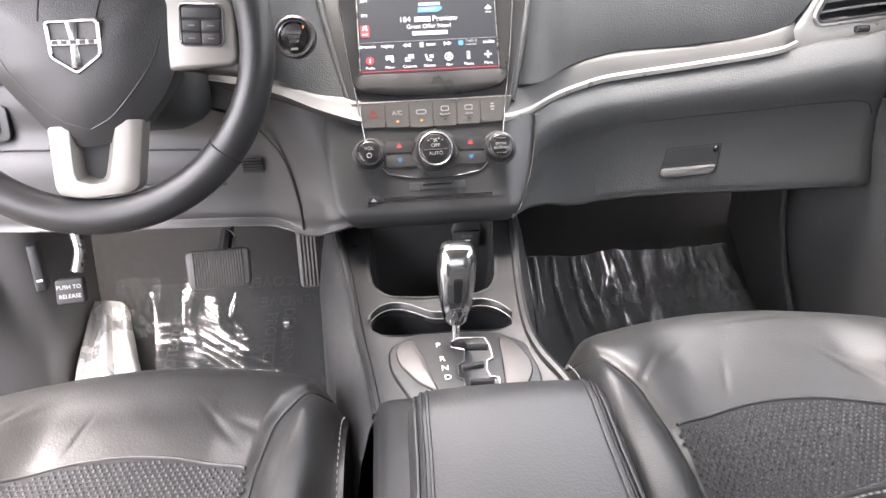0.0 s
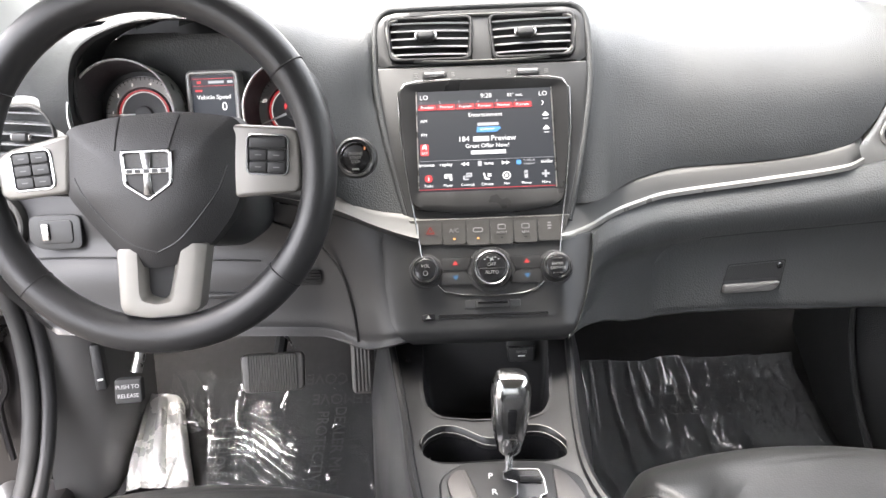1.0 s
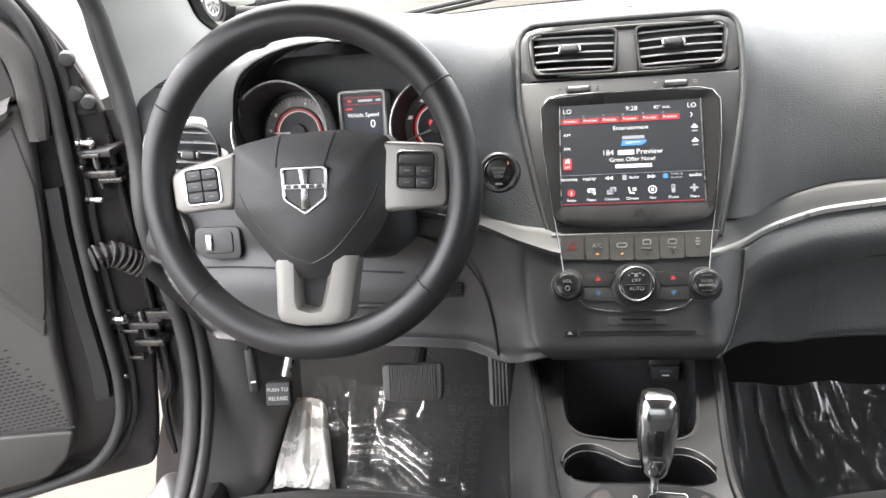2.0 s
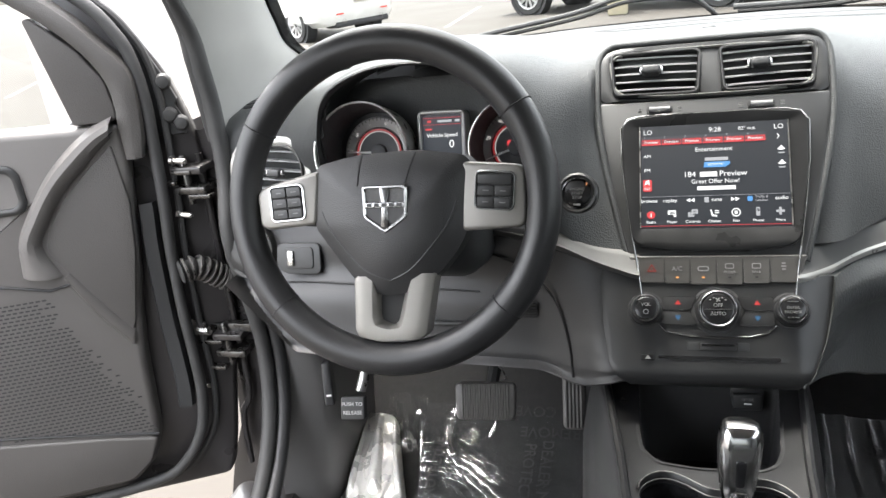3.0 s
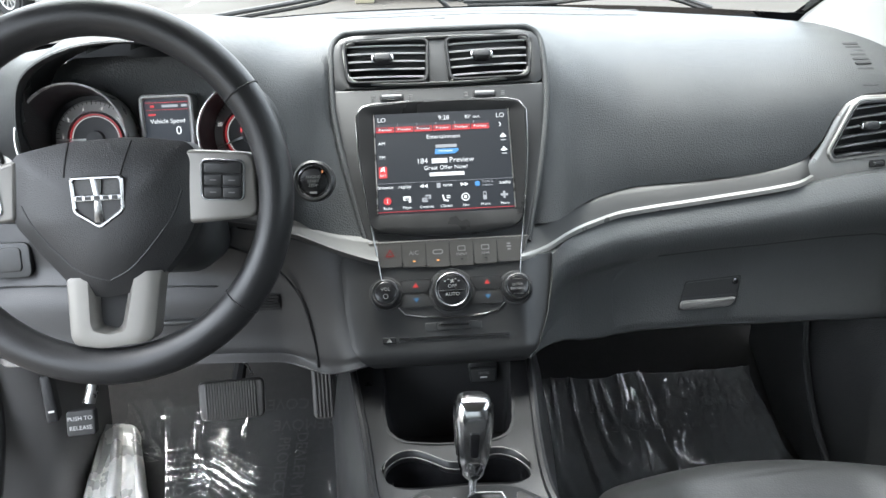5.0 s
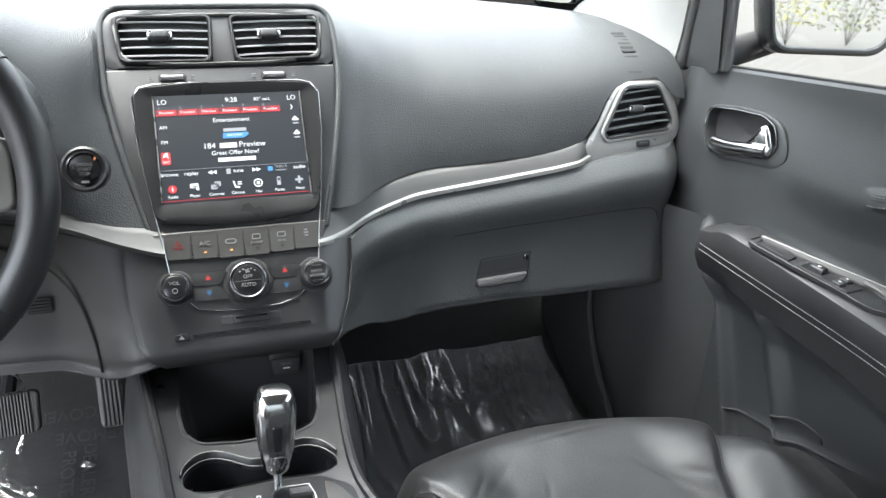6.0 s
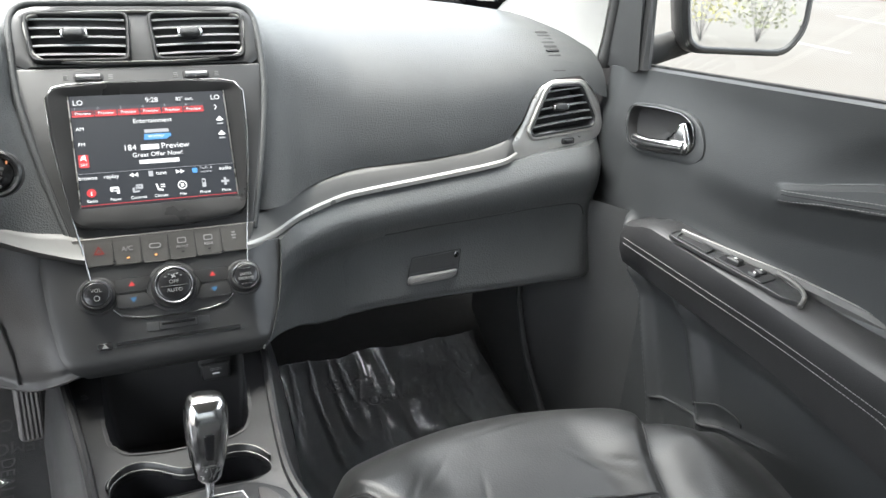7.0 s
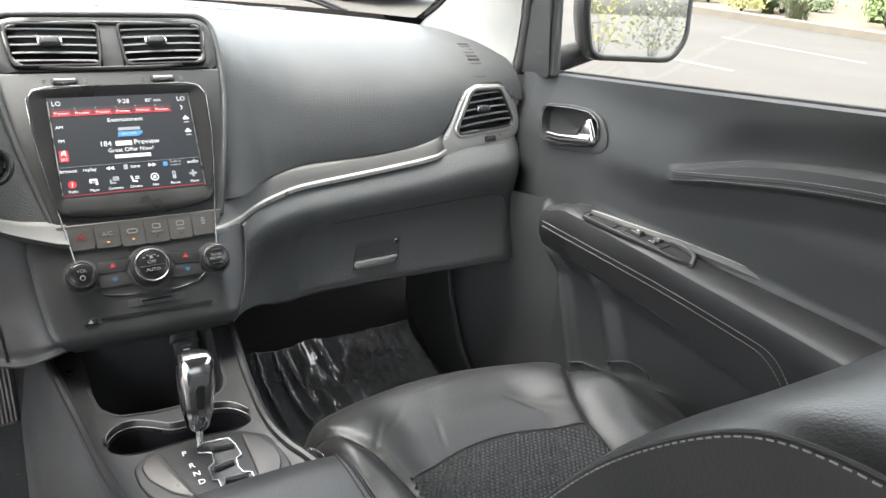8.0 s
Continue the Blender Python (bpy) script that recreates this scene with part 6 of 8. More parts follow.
knob(-0.0805, 0.0172, "vol")
knob(0.0, 0.0232, "fan")
knob(0.0795, 0.0172, "browse")
for s in (-1, 1):
    for up in (1, -1):
        pts = [(s * 0.030, up * 0.0008), (s * 0.062, up * 0.0008), (s * 0.062, up * 0.017), (s * 0.022, up * 0.017)]
        if s * up < 0:
            pts.reverse()
        b = part("temperature_key", plate(rounded_poly(pts, 0.004), 0.0018, STACK @ T(0, -0.0005, 0), 0.0008), M_STACK, stack)
        part("gap", ring(rounded_poly(pts, 0.004), [(x * 0.975 + s * 0.0011, y * 0.93 + up * 0.0006) for x, y in rounded_poly(pts, 0.004)], 0.0021, STACK @ T(0, -0.0005, 0), 0, 0.0002), M_DEEP, b)
        a = [(0.0036, -0.0024 * up), (0, 0.0032 * up), (-0.0036, -0.0024 * up)]
        if up < 0:
            a.reverse()
        part("sign", plate(a, 0.0004, STACK @ T(s * 0.044, up * 0.009, 0.0016)), glow("red_sign", (0.8, 0.07, 0.07), 0.40) if up > 0 else glow("blue_sign", (0.08, 0.25, 0.5), 0.32), b)
sd = part("card_slot", plate(outline(0.068, 0.010, 0.002, cy=-0.0425), 0.0006, STACK, 0.0004), M_HARD, stack)
part("flap", plate(outline(0.043, 0.0105, 0.0015, cy=-0.0425), 0.0016, STACK, 0.0006), M_DEEP, sd)
part("flap_face", plate(outline(0.040, 0.0080, 0.0012, cy=-0.0425), 0.0020, STACK, 0.0004), M_STACK, sd)
part("slit", plate(outline(0.036, 0.0022, 0.001, cy=-0.041), 0.0026, STACK), M_BLACK, sd)
cd = part("disc_slot", plate(outline(0.150, 0.0062, 0.0028, cx=0.002, cy=-0.056), 0.0008, STACK), M_HARD, stack)
part("slit", plate(outline(0.134, 0.0034, 0.0015, cx=0.0, cy=-0.0558), 0.0014, STACK), M_BLACK, cd)
ej = part("eject_key", plate(outline(0.016, 0.0075, 0.002, cx=-0.079, cy=-0.0565), 0.0022, STACK, 0.0008), M_BLACK, stack)
part("sign", plate([(0.0035, -0.002), (0, 0.0025), (-0.0035, -0.002)], 0.0004, STACK @ T(-0.079, -0.0565, 0.0021)), M_PRINT, ej)

# start button
START = basis((-0.158, 0.984, 1.039), (1, -0.10, 0), (0, 0.35, 1)) @ Matrix.Scale(0.82, 4)
st = thing("start_button", "round black engine start button with a grey ring", "start button")
part("ring", lathe([(0.030, -0.01), (0.030, 0.004), (0.027, 0.006), (0.024, 0.005), (0.023, 0.0)], 44, START), M_STACK, st)
part("bright_ring", lathe([(0.0235, 0), (0.0235, 0.0045), (0.0215, 0.005), (0.0205, 0.003), (0.0205, 0)], 44, START), M_DARKCHROME, st)
cap = part("button", lathe([(0.0205, 0), (0.020, 0.003), (0.018, 0.0042), (0.001, 0.0035)], 44, START), M_BLACK, st)
for k, s in enumerate(("ENGINE", "START", "STOP")):
    lettering(s, 0.0058, START @ T(0, 0.006 - 0.006 * k, 0.0048), M_PRINT, cap)
flat(START, 0.0135, 0.0135, 0.0016, 0.004, glow("dim_amber", (0.9, 0.35, 0.15), 0.35), cap, "tell_tale", 0.006)
flat(START, 0.0, -0.0165, 0.010, 0.003, M_PRINT, cap, "sign", 0.0062)

# ---- instruments ----
cluster = thing("instrument_cluster", "instrument cluster with two ringed dials and a small screen", "instrument cluster")
CL = basis((-0.336, 1.085, 1.095), (1, 0, 0), (0, 0.30, 1))
GAUGES = ((-0.118, -0.018, 0.033, 0.0665), (0.094, -0.020, 0.020, 0.0625))
edge_line = rounded_poly([(0.118, 0.078), (-0.140, 0.085), (-0.170, 0.03), (-0.175, -0.10), (0.145, -0.10), (0.140, 0.02)], 0.03)
bm = grid([[CL @ Vector((-0.19 + 0.36 * i / 120, -0.10 + 0.19 * j / 64, -0.020 + 0.012 * smooth01((0.19 * j / 64 - 0.12) / 0.06))) for j in range(65)] for i in range(121)])
gone = []
for f in bm.faces:
    q = CL.inverted() @ f.calc_center_median()
    if not inside((q.x, q.y), edge_line) or any(math.hypot(q.x - u, q.y - v) < r * 0.93 for u, v, w, r in GAUGES):
        gone.append(f)
bmesh.ops.delete(bm, geom=gone, context="FACES")
part("back_plate", bm, M_PANEL, cluster)


# Pale diffuse colour takes the place of bright reflections on the chrome rings.
M_RINGPALE = material("pale_dial_ring", (0.60, 0.60, 0.59), 0.30, metal=0.35, vary=0.04, scale=60)
M_FACE = material("dial_face", (0.040, 0.040, 0.043), 0.5, vary=0.08, scale=60)
M_SCALE = material("dial_scale", (0.34, 0.335, 0.33), 0.40, metal=0.1, vary=0.06, scale=60)


M_DIALRED = glow("dial_red", (0.75, 0.05, 0.06), 0.22)
M_DIALWHITE = glow("dial_white", (0.85, 0.80, 0.80), 0.35)


def gauge(u, v, w, r, marks, turn, sweep, at, needle, extra):
    """A deep dial: a bright ring, a dark tube and a lit face at its foot."""
    m = CL @ T(u, v, w)
    deep = -0.062 if w > 0.03 else -0.050
    g = new("dial")
    g.parent = cluster
    part("ring", lathe([(r * 0.97, -w - 0.022), (r * 1.0, -0.004), (r * 1.02, 0.004), (r * 1.015, 0.0065), (r * 0.99, 0.007), (r * 0.975, 0.003)], 64, m, False), M_RINGPALE, g, "dial ring, pale in place of chrome reflections")
    part("cup", lathe([(r * 0.98, 0.004), (r * 0.95, -0.010), (r * 0.86, deep - 0.002), (0.001, deep - 0.002)], 56, m, False), M_FACE, g)
    f = m @ T(at, 0, deep)
    face = part("face", lathe([(0.0350, -0.002), (0.0345, 0.0005), (0.001, 0.001)], 48, f), M_FACE, g)
    part("scale_band", lathe([(0.0510, -0.002), (0.0505, 0.004), (0.0485, 0.0050), (0.0370, 0.0016), (0.0365, -0.001)], 64, f, False), M_SCALE, face, "pale grey scale band")
    f = f @ T(0, 0, 0.0012)
    part("red_ring", lathe([(0.0335, 0), (0.0335, 0.0012), (0.0314, 0.0012), (0.0314, 0)], 56, f, False), M_DIALRED, face)
    part("pale_ring", lathe([(0.0305, 0), (0.0305, 0.0008), (0.0294, 0.0008), (0.0294, 0)], 56, f, False), M_DIALWHITE, face)
    for k in range(25):
        a = radians(turn - sweep * k / 24)
        q = f @ T(0.0475 * math.cos(a), 0.0475 * math.sin(a), 0.0036) @ Matrix.Rotation(a, 4, "Z")
        flat(q, 0, 0, 0.005 if k % 4 == 0 else 0.003, 0.0008, M_MATTE, face, "tick")
    for k, txt in enumerate(marks):
        a = radians(turn - sweep * k / (len(marks) - 1))
        lettering(txt, 0.0072, f @ T(0.0415 * math.cos(a), 0.0415 * math.sin(a), 0.0022), M_DIALWHITE, face)
    part("needle", plate([(0.046, 0.0006), (0.010, 0.0016), (0.010, -0.0016), (0.046, -0.0006)], 0.002, f @ T(0, 0, 0.003) @ Matrix.Rotation(radians(needle), 4, "Z"), 0), M_WHITE, face)
    part("hub_cap", lathe([(0.012, 0), (0.011, 0.005), (0.004, 0.006)], 24, f), M_FACE, face)
    if extra:
        flat(f @ T(-0.010, 0.006, 0.001), 0, 0, 0.006, 0.008, M_UIRED, face, "warning_lamp", 0.0004, 0.002)


gauge(*GAUGES[0], ("1", "2", "3", "4", "5", "6"), 175, 170, 0.004, 178, False)
gauge(*GAUGES[1], ("20", "40", "60", "80", "100"), 160, 160, -0.008, 200, True)
SP = CL @ T(-0.011, -0.004, 0)
sp = new("speed_screen")
sp.parent = cluster
part("frame", ring(outline(0.068, 0.084, 0.008, cy=-0.004), outline(0.056, 0.072, 0.003, cy=-0.004), 0.006, SP, 0.024, 0.002), M_BRIGHT, sp)
part("panel", plate(outline(0.058, 0.074, 0.003, cy=-0.004), 0.001, SP, 0, 0.004), M_UI, sp)
SPL = SP @ T(0, 0, 0.0012)
lettering("Vehicle Speed", 0.0078, SPL @ T(0.0, 0.004, 0), M_UIWHITE, sp)
lettering("0", 0.015, SPL @ T(0.013, -0.0085, 0), M_UIWHITE, sp)
flat(SPL, 0.004, 0.023, 0.020, 0.0032, M_UIGREY, sp, "word_bar", 0.0003)
flat(SPL, 0.022, 0.023, 0.007, 0.0032, M_UIGREY, sp, "word_bar", 0.0003)
flat(SPL, -0.018, 0.023, 0.005, 0.0032, M_UIRED, sp, "word_bar", 0.0003)
flat(SPL, 0, 0.0275, 0.054, 0.0006, M_UIRED, sp, "rule", 0.0003)
flat(SPL, 0, 0.0185, 0.054, 0.0005, M_UIRED, sp, "rule", 0.0003)
flat(SPL, -0.019, 0.0125, 0.009, 0.0025, M_UIRED, sp, "word_bar", 0.0003)

# ---- steering wheel ----
TILT = radians(18)
WHEEL = basis((-0.350, 0.853, 1.0755), (1, 0, 0), (0, math.sin(TILT), math.cos(TILT)))
RIM_C = Vector((-0.0032, 0.003, 0))
wheel = thing("steering_wheel", "black leather steering wheel with silver spoke plates", "steering wheel")
R, N = 0.1745, 96
OUT = WHEEL.to_3x3() @ Vector((0, 0, 1))
rim = part("rim", tube([WHEEL @ (RIM_C + Vector((R * math.cos(q), R * math.sin(q), 0))) for q in [2 * math.pi * k / N for k in range(N)]], [0.0180 + 0.0010 * smooth01((abs(math.sin(2 * math.pi * k / N)) - 0.2) / 0.6) for k in range(N)], 16, True, up=OUT, flat=1.06), M_RIM, wheel, "worn black leather rim")
for a in (33, 150, 222, 319):
    q = radians(a)
    c, t = RIM_C + Vector((R * math.cos(q), R * math.sin(q), 0)), Vector((math.cos(q), math.sin(q), 0))
    part("seam", tube([WHEEL @ (c + 0.0190 * (math.cos(w) * t + math.sin(w) * Vector((0, 0, 1.05)))) for w in [2 * math.pi * k / 20 for k in range(20)]], 0.0009, 5, True), M_MATTE, rim)


def dome(pts, m, rise, back, steps=7, mat=None):
    """A padded cover with a crowned front."""
    c = Vector((sum(p[0] for p in pts) / len(pts), sum(p[1] for p in pts) / len(pts)))
    rows = [[(p[0], p[1], -back) for p in pts]]
    for k in range(steps + 1):
        s = k / steps
        rows.append([(c.x + (p[0] - c.x) * (1 - s) if k else p[0], c.y + (p[1] - c.y) * (1 - s) if k else p[1], rise * (1 - (1 - s) ** 2.6)) for p in pts])
    bm = grid([[m @ Vector(p) for p in r] for r in rows], close_u=True)
    bmesh.ops.remove_doubles(bm, verts=bm.verts, dist=1e-5)
    return bm


hub_pts = rounded_poly([(0.0963, 0.0413), (0.0873, 0.0521), (0.034, 0.0595), (-0.033, 0.0568), (-0.0859, 0.0463), (-0.0907, -0.0203), (-0.0656, -0.0542), (-0.037, -0.090), (-0.0097, -0.101), (0.0245, -0.0957), (0.0498, -0.0824), (0.0758, -0.052), (0.0891, -0.0287)], 0.012)
cover = part("airbag_cover", dome(hub_pts, WHEEL @ T(0, 0, 0.002), 0.022, 0.03), M_COVER, wheel, "grained airbag cover")


def crown(x, y):
    """The height of the cover's crown over (x, y) of the wheel."""
    cx, cy = sum(p[0] for p in hub_pts) / len(hub_pts), sum(p[1] for p in hub_pts) / len(hub_pts)
    best = 1.0
    for i in range(len(hub_pts)):
        (x1, y1), (x2, y2) = hub_pts[i - 1], hub_pts[i]
        d = (x2 - x1) * (y - cy) - (y2 - y1) * (x - cx)
        if abs(d) > 1e-12:
            u = ((x - cx) * (y1 - cy) - (y - cy) * (x1 - cx)) / d
            t = ((x2 - x1) * (y1 - cy) - (y2 - y1) * (x1 - cx)) / d
            if -1e-6 <= u <= 1 + 1e-6 and t > 0:
                best = min(1.0, 1 / t)
    return 0.002 + 0.022 * (1 - best ** 2.6)


for x0, x1 in ((-0.0293, -0.0300), (0.0330, 0.0245)):
    part("crease", tube([WHEEL @ Vector((x0 + (x1 - x0) * k / 12, 0.056 - 0.034 * k / 12, crown(x0 + (x1 - x0) * k / 12, 0.056 - 0.034 * k / 12) - 0.0002)) for k in range(13)], 0.0011, 6), M_MATTE, cover)
for line in ([(0.080, 0.004, 0), (0.070, -0.020, 0), (0.050, -0.046, 0), (0.026, -0.070, 0), (0.003, -0.082, 0)], [(-0.078, -0.004, 0), (-0.066, -0.026, 0), (-0.046, -0.052, 0), (-0.024, -0.072, 0), (0.001, -0.082, 0)]):
    part("crease", tube([WHEEL @ Vector((p.x, p.y, crown(p.x, p.y) - 0.0003)) for p in spline(line, 24)], 0.0010, 6), M_COVER, cover)
# badge: a plain shield with a cross
BD = WHEEL @ T(0.003, 0.001, 0.0225)
shield = rounded_poly([(0.026, 0.021), (-0.026, 0.021), (-0.025, -0.014), (0, -0.031), (0.025, -0.014)], 0.004)
badge = part("badge", ring(shield, [(x * 0.84, y * 0.84) for x, y in shield], 0.003, BD, 0.003, 0.0012), M_BADGE, wheel, "chrome shield badge")
part("field", plate([(x * 0.86, y * 0.86) for x, y in shield], 0.0004, BD, 0, 0.003), material("badge_field", (0.10, 0.10, 0.10), 0.45, metal=0.6, vary=0.3, scale=900, bump=0.6, bump_scale=1500), badge)
part("cross", plate([(0.0055, 0.019), (-0.0055, 0.019), (-0.0035, 0.003), (-0.0035, -0.003), (-0.005, -0.024), (0.005, -0.024), (0.0035, -0.003), (0.0035, 0.003)], 0.0028, BD, 0.001), M_BADGE, badge)
part("cross_bar", plate([(0.0235, 0.0032), (-0.0235, 0.0032), (-0.0235, -0.0032), (0.0235, -0.0032)], 0.0030, BD, 0.001), M_BADGE, badge)
for k in range(5):
    flat(BD, -0.017 + 0.0085 * k, 0, 0.0055, 0.0036, M_STACK, badge, "letter_bar", 0.0035)
for k in range(2):
    flat(WHEEL @ T(0.004, -0.055 - 0.018 * k, 0.0135 - 0.004 * k), 0, 0, 0.012, 0.006, M_HARD, cover, "moulded_mark", 0.0008)
# side spokes with keys
for s in (-1, 1):
    pts = [(-0.1594, 0.0181), (-0.1562, -0.0200), (-0.1471, -0.0245), (-0.0860, -0.0189), (-0.0800, 0.0415), (-0.1461, 0.0266)] if s < 0 else [(0.0840, 0.0450), (0.0830, -0.0300), (0.1464, -0.0262), (0.1526, -0.0206), (0.1531, 0.0305), (0.1464, 0.0394)]
    sp_plate = part("spoke_plate", plate(rounded_poly(pts, 0.007), 0.006, WHEEL, 0.004, 0.016), M_SPOKE, wheel, "satin silver spoke plate")
    cx, cy = (-0.1205, 0.0060) if s < 0 else (0.1200, 0.0125)
    m = WHEEL @ T(cx, cy, 0.006) @ Matrix.Rotation(radians(4 if s < 0 else -4), 4, "Z") @ Matrix.Scale(0.80, 4)
    part("key_frame", ring(outline(0.0545, 0.052, 0.008), outline(0.049, 0.0465, 0.006), 0.003, m, 0.002, 0.001), M_CHROME, sp_plate)
    part("key_bed", plate(outline(0.050, 0.0475, 0.006), 0.0003, m, 0, 0.002), M_MATTE, sp_plate)
    for j in range(3):
        for i in range(2):
            wide = s > 0 and j == 2
            if wide and i:
                continue
            k = part("key", plate(outline(0.046 if wide else 0.0222, 0.0136, 0.0025, 3, 0 if wide else -0.0115 + 0.023 * i, -0.0155 + 0.0152 * j), 0.0026, m, 0.0012), M_STACK, sp_plate)
            if not wide:
                flat(m, -0.0115 + 0.023 * i, -0.0155 + 0.0152 * j, 0.008, 0.0013, M_PRINT, k, "word_bar", 0.0029)
# lower spoke: a forked plate
fork_o = rounded_poly([(-0.0426, -0.078), (-0.0435, -0.1392), (-0.0391, -0.1472), (-0.0145, -0.1519), (0.032, -0.1484), (0.0416, -0.1419), (0.054, -0.074)], 0.005)
fork_i = rounded_poly([(-0.0195, -0.078), (-0.0212, -0.1250), (-0.0190, -0.1325), (-0.0040, -0.1368), (0.0095, -0.1345), (0.0130, -0.1300), (0.0265, -0.074)], 0.004)


def fork(levels):
    """A fork-shaped spoke: the outline at the rim, falling to the slot between its arms."""
    return grid([[WHEEL @ Vector((o[0] * (1 - k) + i[0] * k, o[1] * (1 - k) + i[1] * k, h)) for o, i in zip(fork_o[:-1], fork_i[:-1])] for k, h in levels])


part("lower_spoke", fork(((0.0, -0.012), (0.0, 0.004), (0.05, 0.0085), (0.12, 0.0098), (0.50, 0.0105), (0.97, 0.0100), (1.0, 0.0092), (1.30, -0.006), (1.38, -0.016))), M_SPOKE, wheel, "satin silver forked lower spoke")
part("spoke_shadow", plate(rounded_poly([(-0.026, -0.08), (-0.022, -0.138), (0.018, -0.138), (0.030, -0.08)], 0.004), -0.009, WHEEL, 0, 0.004), M_MATTE, wheel)
part("hub_back", lathe([(0.045, -0.06), (0.055, -0.03), (0.05, -0.012)], 40, WHEEL @ T(0.01, -0.03, 0)), M_HARD, wheel)
column = thing("steering_column", "black plastic steering column shroud with a stalk", "steering column")
rows = []
for k, (d, w, h) in enumerate(((-0.035, 0.060, 0.050), (-0.06, 0.068, 0.060), (-0.12, 0.070, 0.066), (-0.19, 0.066, 0.060))):
    rows.append([WHEEL @ Vector((0.012 + x, y - 0.022 - 0.05 * max(0, -d - 0.03), d)) for x, y in outline(2 * w, 2 * h, 0.035, 8)])
part("shroud", grid(rows, close_u=True, cap=True), M_HARD, column)
part("stalk", tube([WHEEL @ Vector(p) for p in ((0.07, -0.02, -0.06), (0.12, -0.027, -0.055), (0.150, -0.03, -0.052))], [0.007, 0.008, 0.010], 12), M_HARD, column)
part("stalk_tip", tube([WHEEL @ Vector(p) for p in ((0.150, -0.03, -0.052), (0.156, -0.0305, -0.052))], 0.0105, 12), M_SILVER, column)
part("stalk", tube([WHEEL @ Vector(p) for p in ((-0.06, -0.01, -0.06), (-0.11, -0.012, -0.06), (-0.145, -0.012, -0.058))], [0.007, 0.008, 0.009], 12), M_HARD, column)

# ---- centre console ----
console = thing("console", "black centre console with cubby and cup holders", "console")
CZ = 0.770
left_edge = [(-0.140, 1.03), (-0.128, 0.95), (-0.108, 0.83), (-0.098, 0.75), (-0.088, 0.69), (-0.078, 0.62)]
right_edge = [(0.104, 1.03), (0.097, 0.95), (0.0865, 0.84), (0.0815, 0.75), (0.088, 0.70), (0.102, 0.66), (0.114, 0.62)]


def side_x(table, y):
    t = sorted((b, a) for a, b in table)
    return float(np.interp(y, [p[0] for p in t], [p[1] for p in t]))


CUBBY = rounded_poly([(0.0765, 0.985), (-0.0925, 0.985), (-0.0897, 0.889), (-0.0846, 0.852), (-0.0673, 0.8315), (-0.0267, 0.8245), (0.0365, 0.8262), (0.0535, 0.836), (0.0625, 0.859)], 0.008)
CUPS = [(p.x, p.y) for p in spline([(-0.077, 0.7550, 0), (-0.060, 0.7515, 0), (-0.030, 0.7520, 0), (0.0, 0.7535, 0), (0.030, 0.7520, 0), (0.048, 0.7510, 0), (0.065, 0.7545, 0), (0.0695, 0.764, 0), (0.066, 0.776, 0), (0.055, 0.7900, 0), (0.041, 0.7970, 0), (0.027, 0.7965, 0), (0.016, 0.790, 0), (0.006, 0.780, 0), (-0.005, 0.7765, 0), (-0.018, 0.7780, 0), (-0.028, 0.784, 0), (-0.041, 0.7935, 0), (-0.055, 0.800, 0), (-0.069, 0.7995, 0), (-0.081, 0.791, 0), (-0.088, 0.778, 0), (-0.0865, 0.764, 0), (-0.077, 0.7550, 0)], 92)][:-1]


def holed_top():
    """The top of the console: a fine sheet with the cubby and the cup wells left open."""
    rows = []
    ys = [0.60 + 0.44 * k / 260 for k in range(261)]
    for y in ys:
        a, b = side_x(left_edge, y), side_x(right_edge, y)
        rows.append([(a + (b - a) * j / 150, y, CZ + 0.012 * smooth01((y - 0.86) / 0.12) + 0.006 * (abs(2 * j / 150 - 1) ** 6)) for j in range(151)])
    bm = grid(rows)
    gone = [f for f in bm.faces if inside(f.calc_center_median().xy, CUBBY) or inside(f.calc_center_median().xy, CUPS)]
    bmesh.ops.delete(bm, geom=gone, context="FACES")
    return bm


part("top", holed_top(), M_CONSOLE, console)
for table, s, drop in ((left_edge, -1, 0.42), (right_edge, 1, 0.44)):
    pts = [(x, y, CZ + 0.006 + 0.012 * smooth01((y - 0.86) / 0.12)) for x, y in table]
    line = spline(pts, 30)
    part("side", grid([[(p.x, p.y, p.z), (p.x + s * 0.005, p.y, p.z - 0.003), (p.x + s * 0.010, p.y, p.z - 0.012), (p.x + s * 0.022, p.y, p.z - 0.06), (p.x + s * 0.034, p.y, p.z - 0.13), (p.x + s * 0.045, p.y, 0.44)] for p in line]), M_LOWER, console)
    part("rail", tube([(p.x + s * 0.002, p.y, p.z + 0.001) for p in line], 0.0055, 8), M_CONSOLE, console, "glossy edge rail")
part("cubby", grid([[(x, y, CZ + 0.012 * smooth01((y - 0.86) / 0.12) + 0.0015) for x, y in [(x * 1.05 + 0.0003, (y - 0.91) * 1.05 + 0.91) for x, y in CUBBY]], [(x, y, CZ + 0.012 * smooth01((y - 0.86) / 0.12)) for x, y in CUBBY], [(x * 0.98, (y - 0.91) * 0.98 + 0.91, 0.72) for x, y in CUBBY], [(x * 0.9, (y - 0.91) * 0.9 + 0.91, 0.662) for x, y in CUBBY], [(-0.006, 0.91, 0.66)] * len(CUBBY)], close_u=True), M_MATTE, console)
part("cubby_back", grid([[(-0.112, 0.988, 0.66), (-0.02, 0.992, 0.66), (0.092, 0.988, 0.66)], [(-0.112, 0.992, 0.835), (-0.02, 0.996, 0.835), (0.092, 0.992, 0.835)]]), M_MATTE, console)
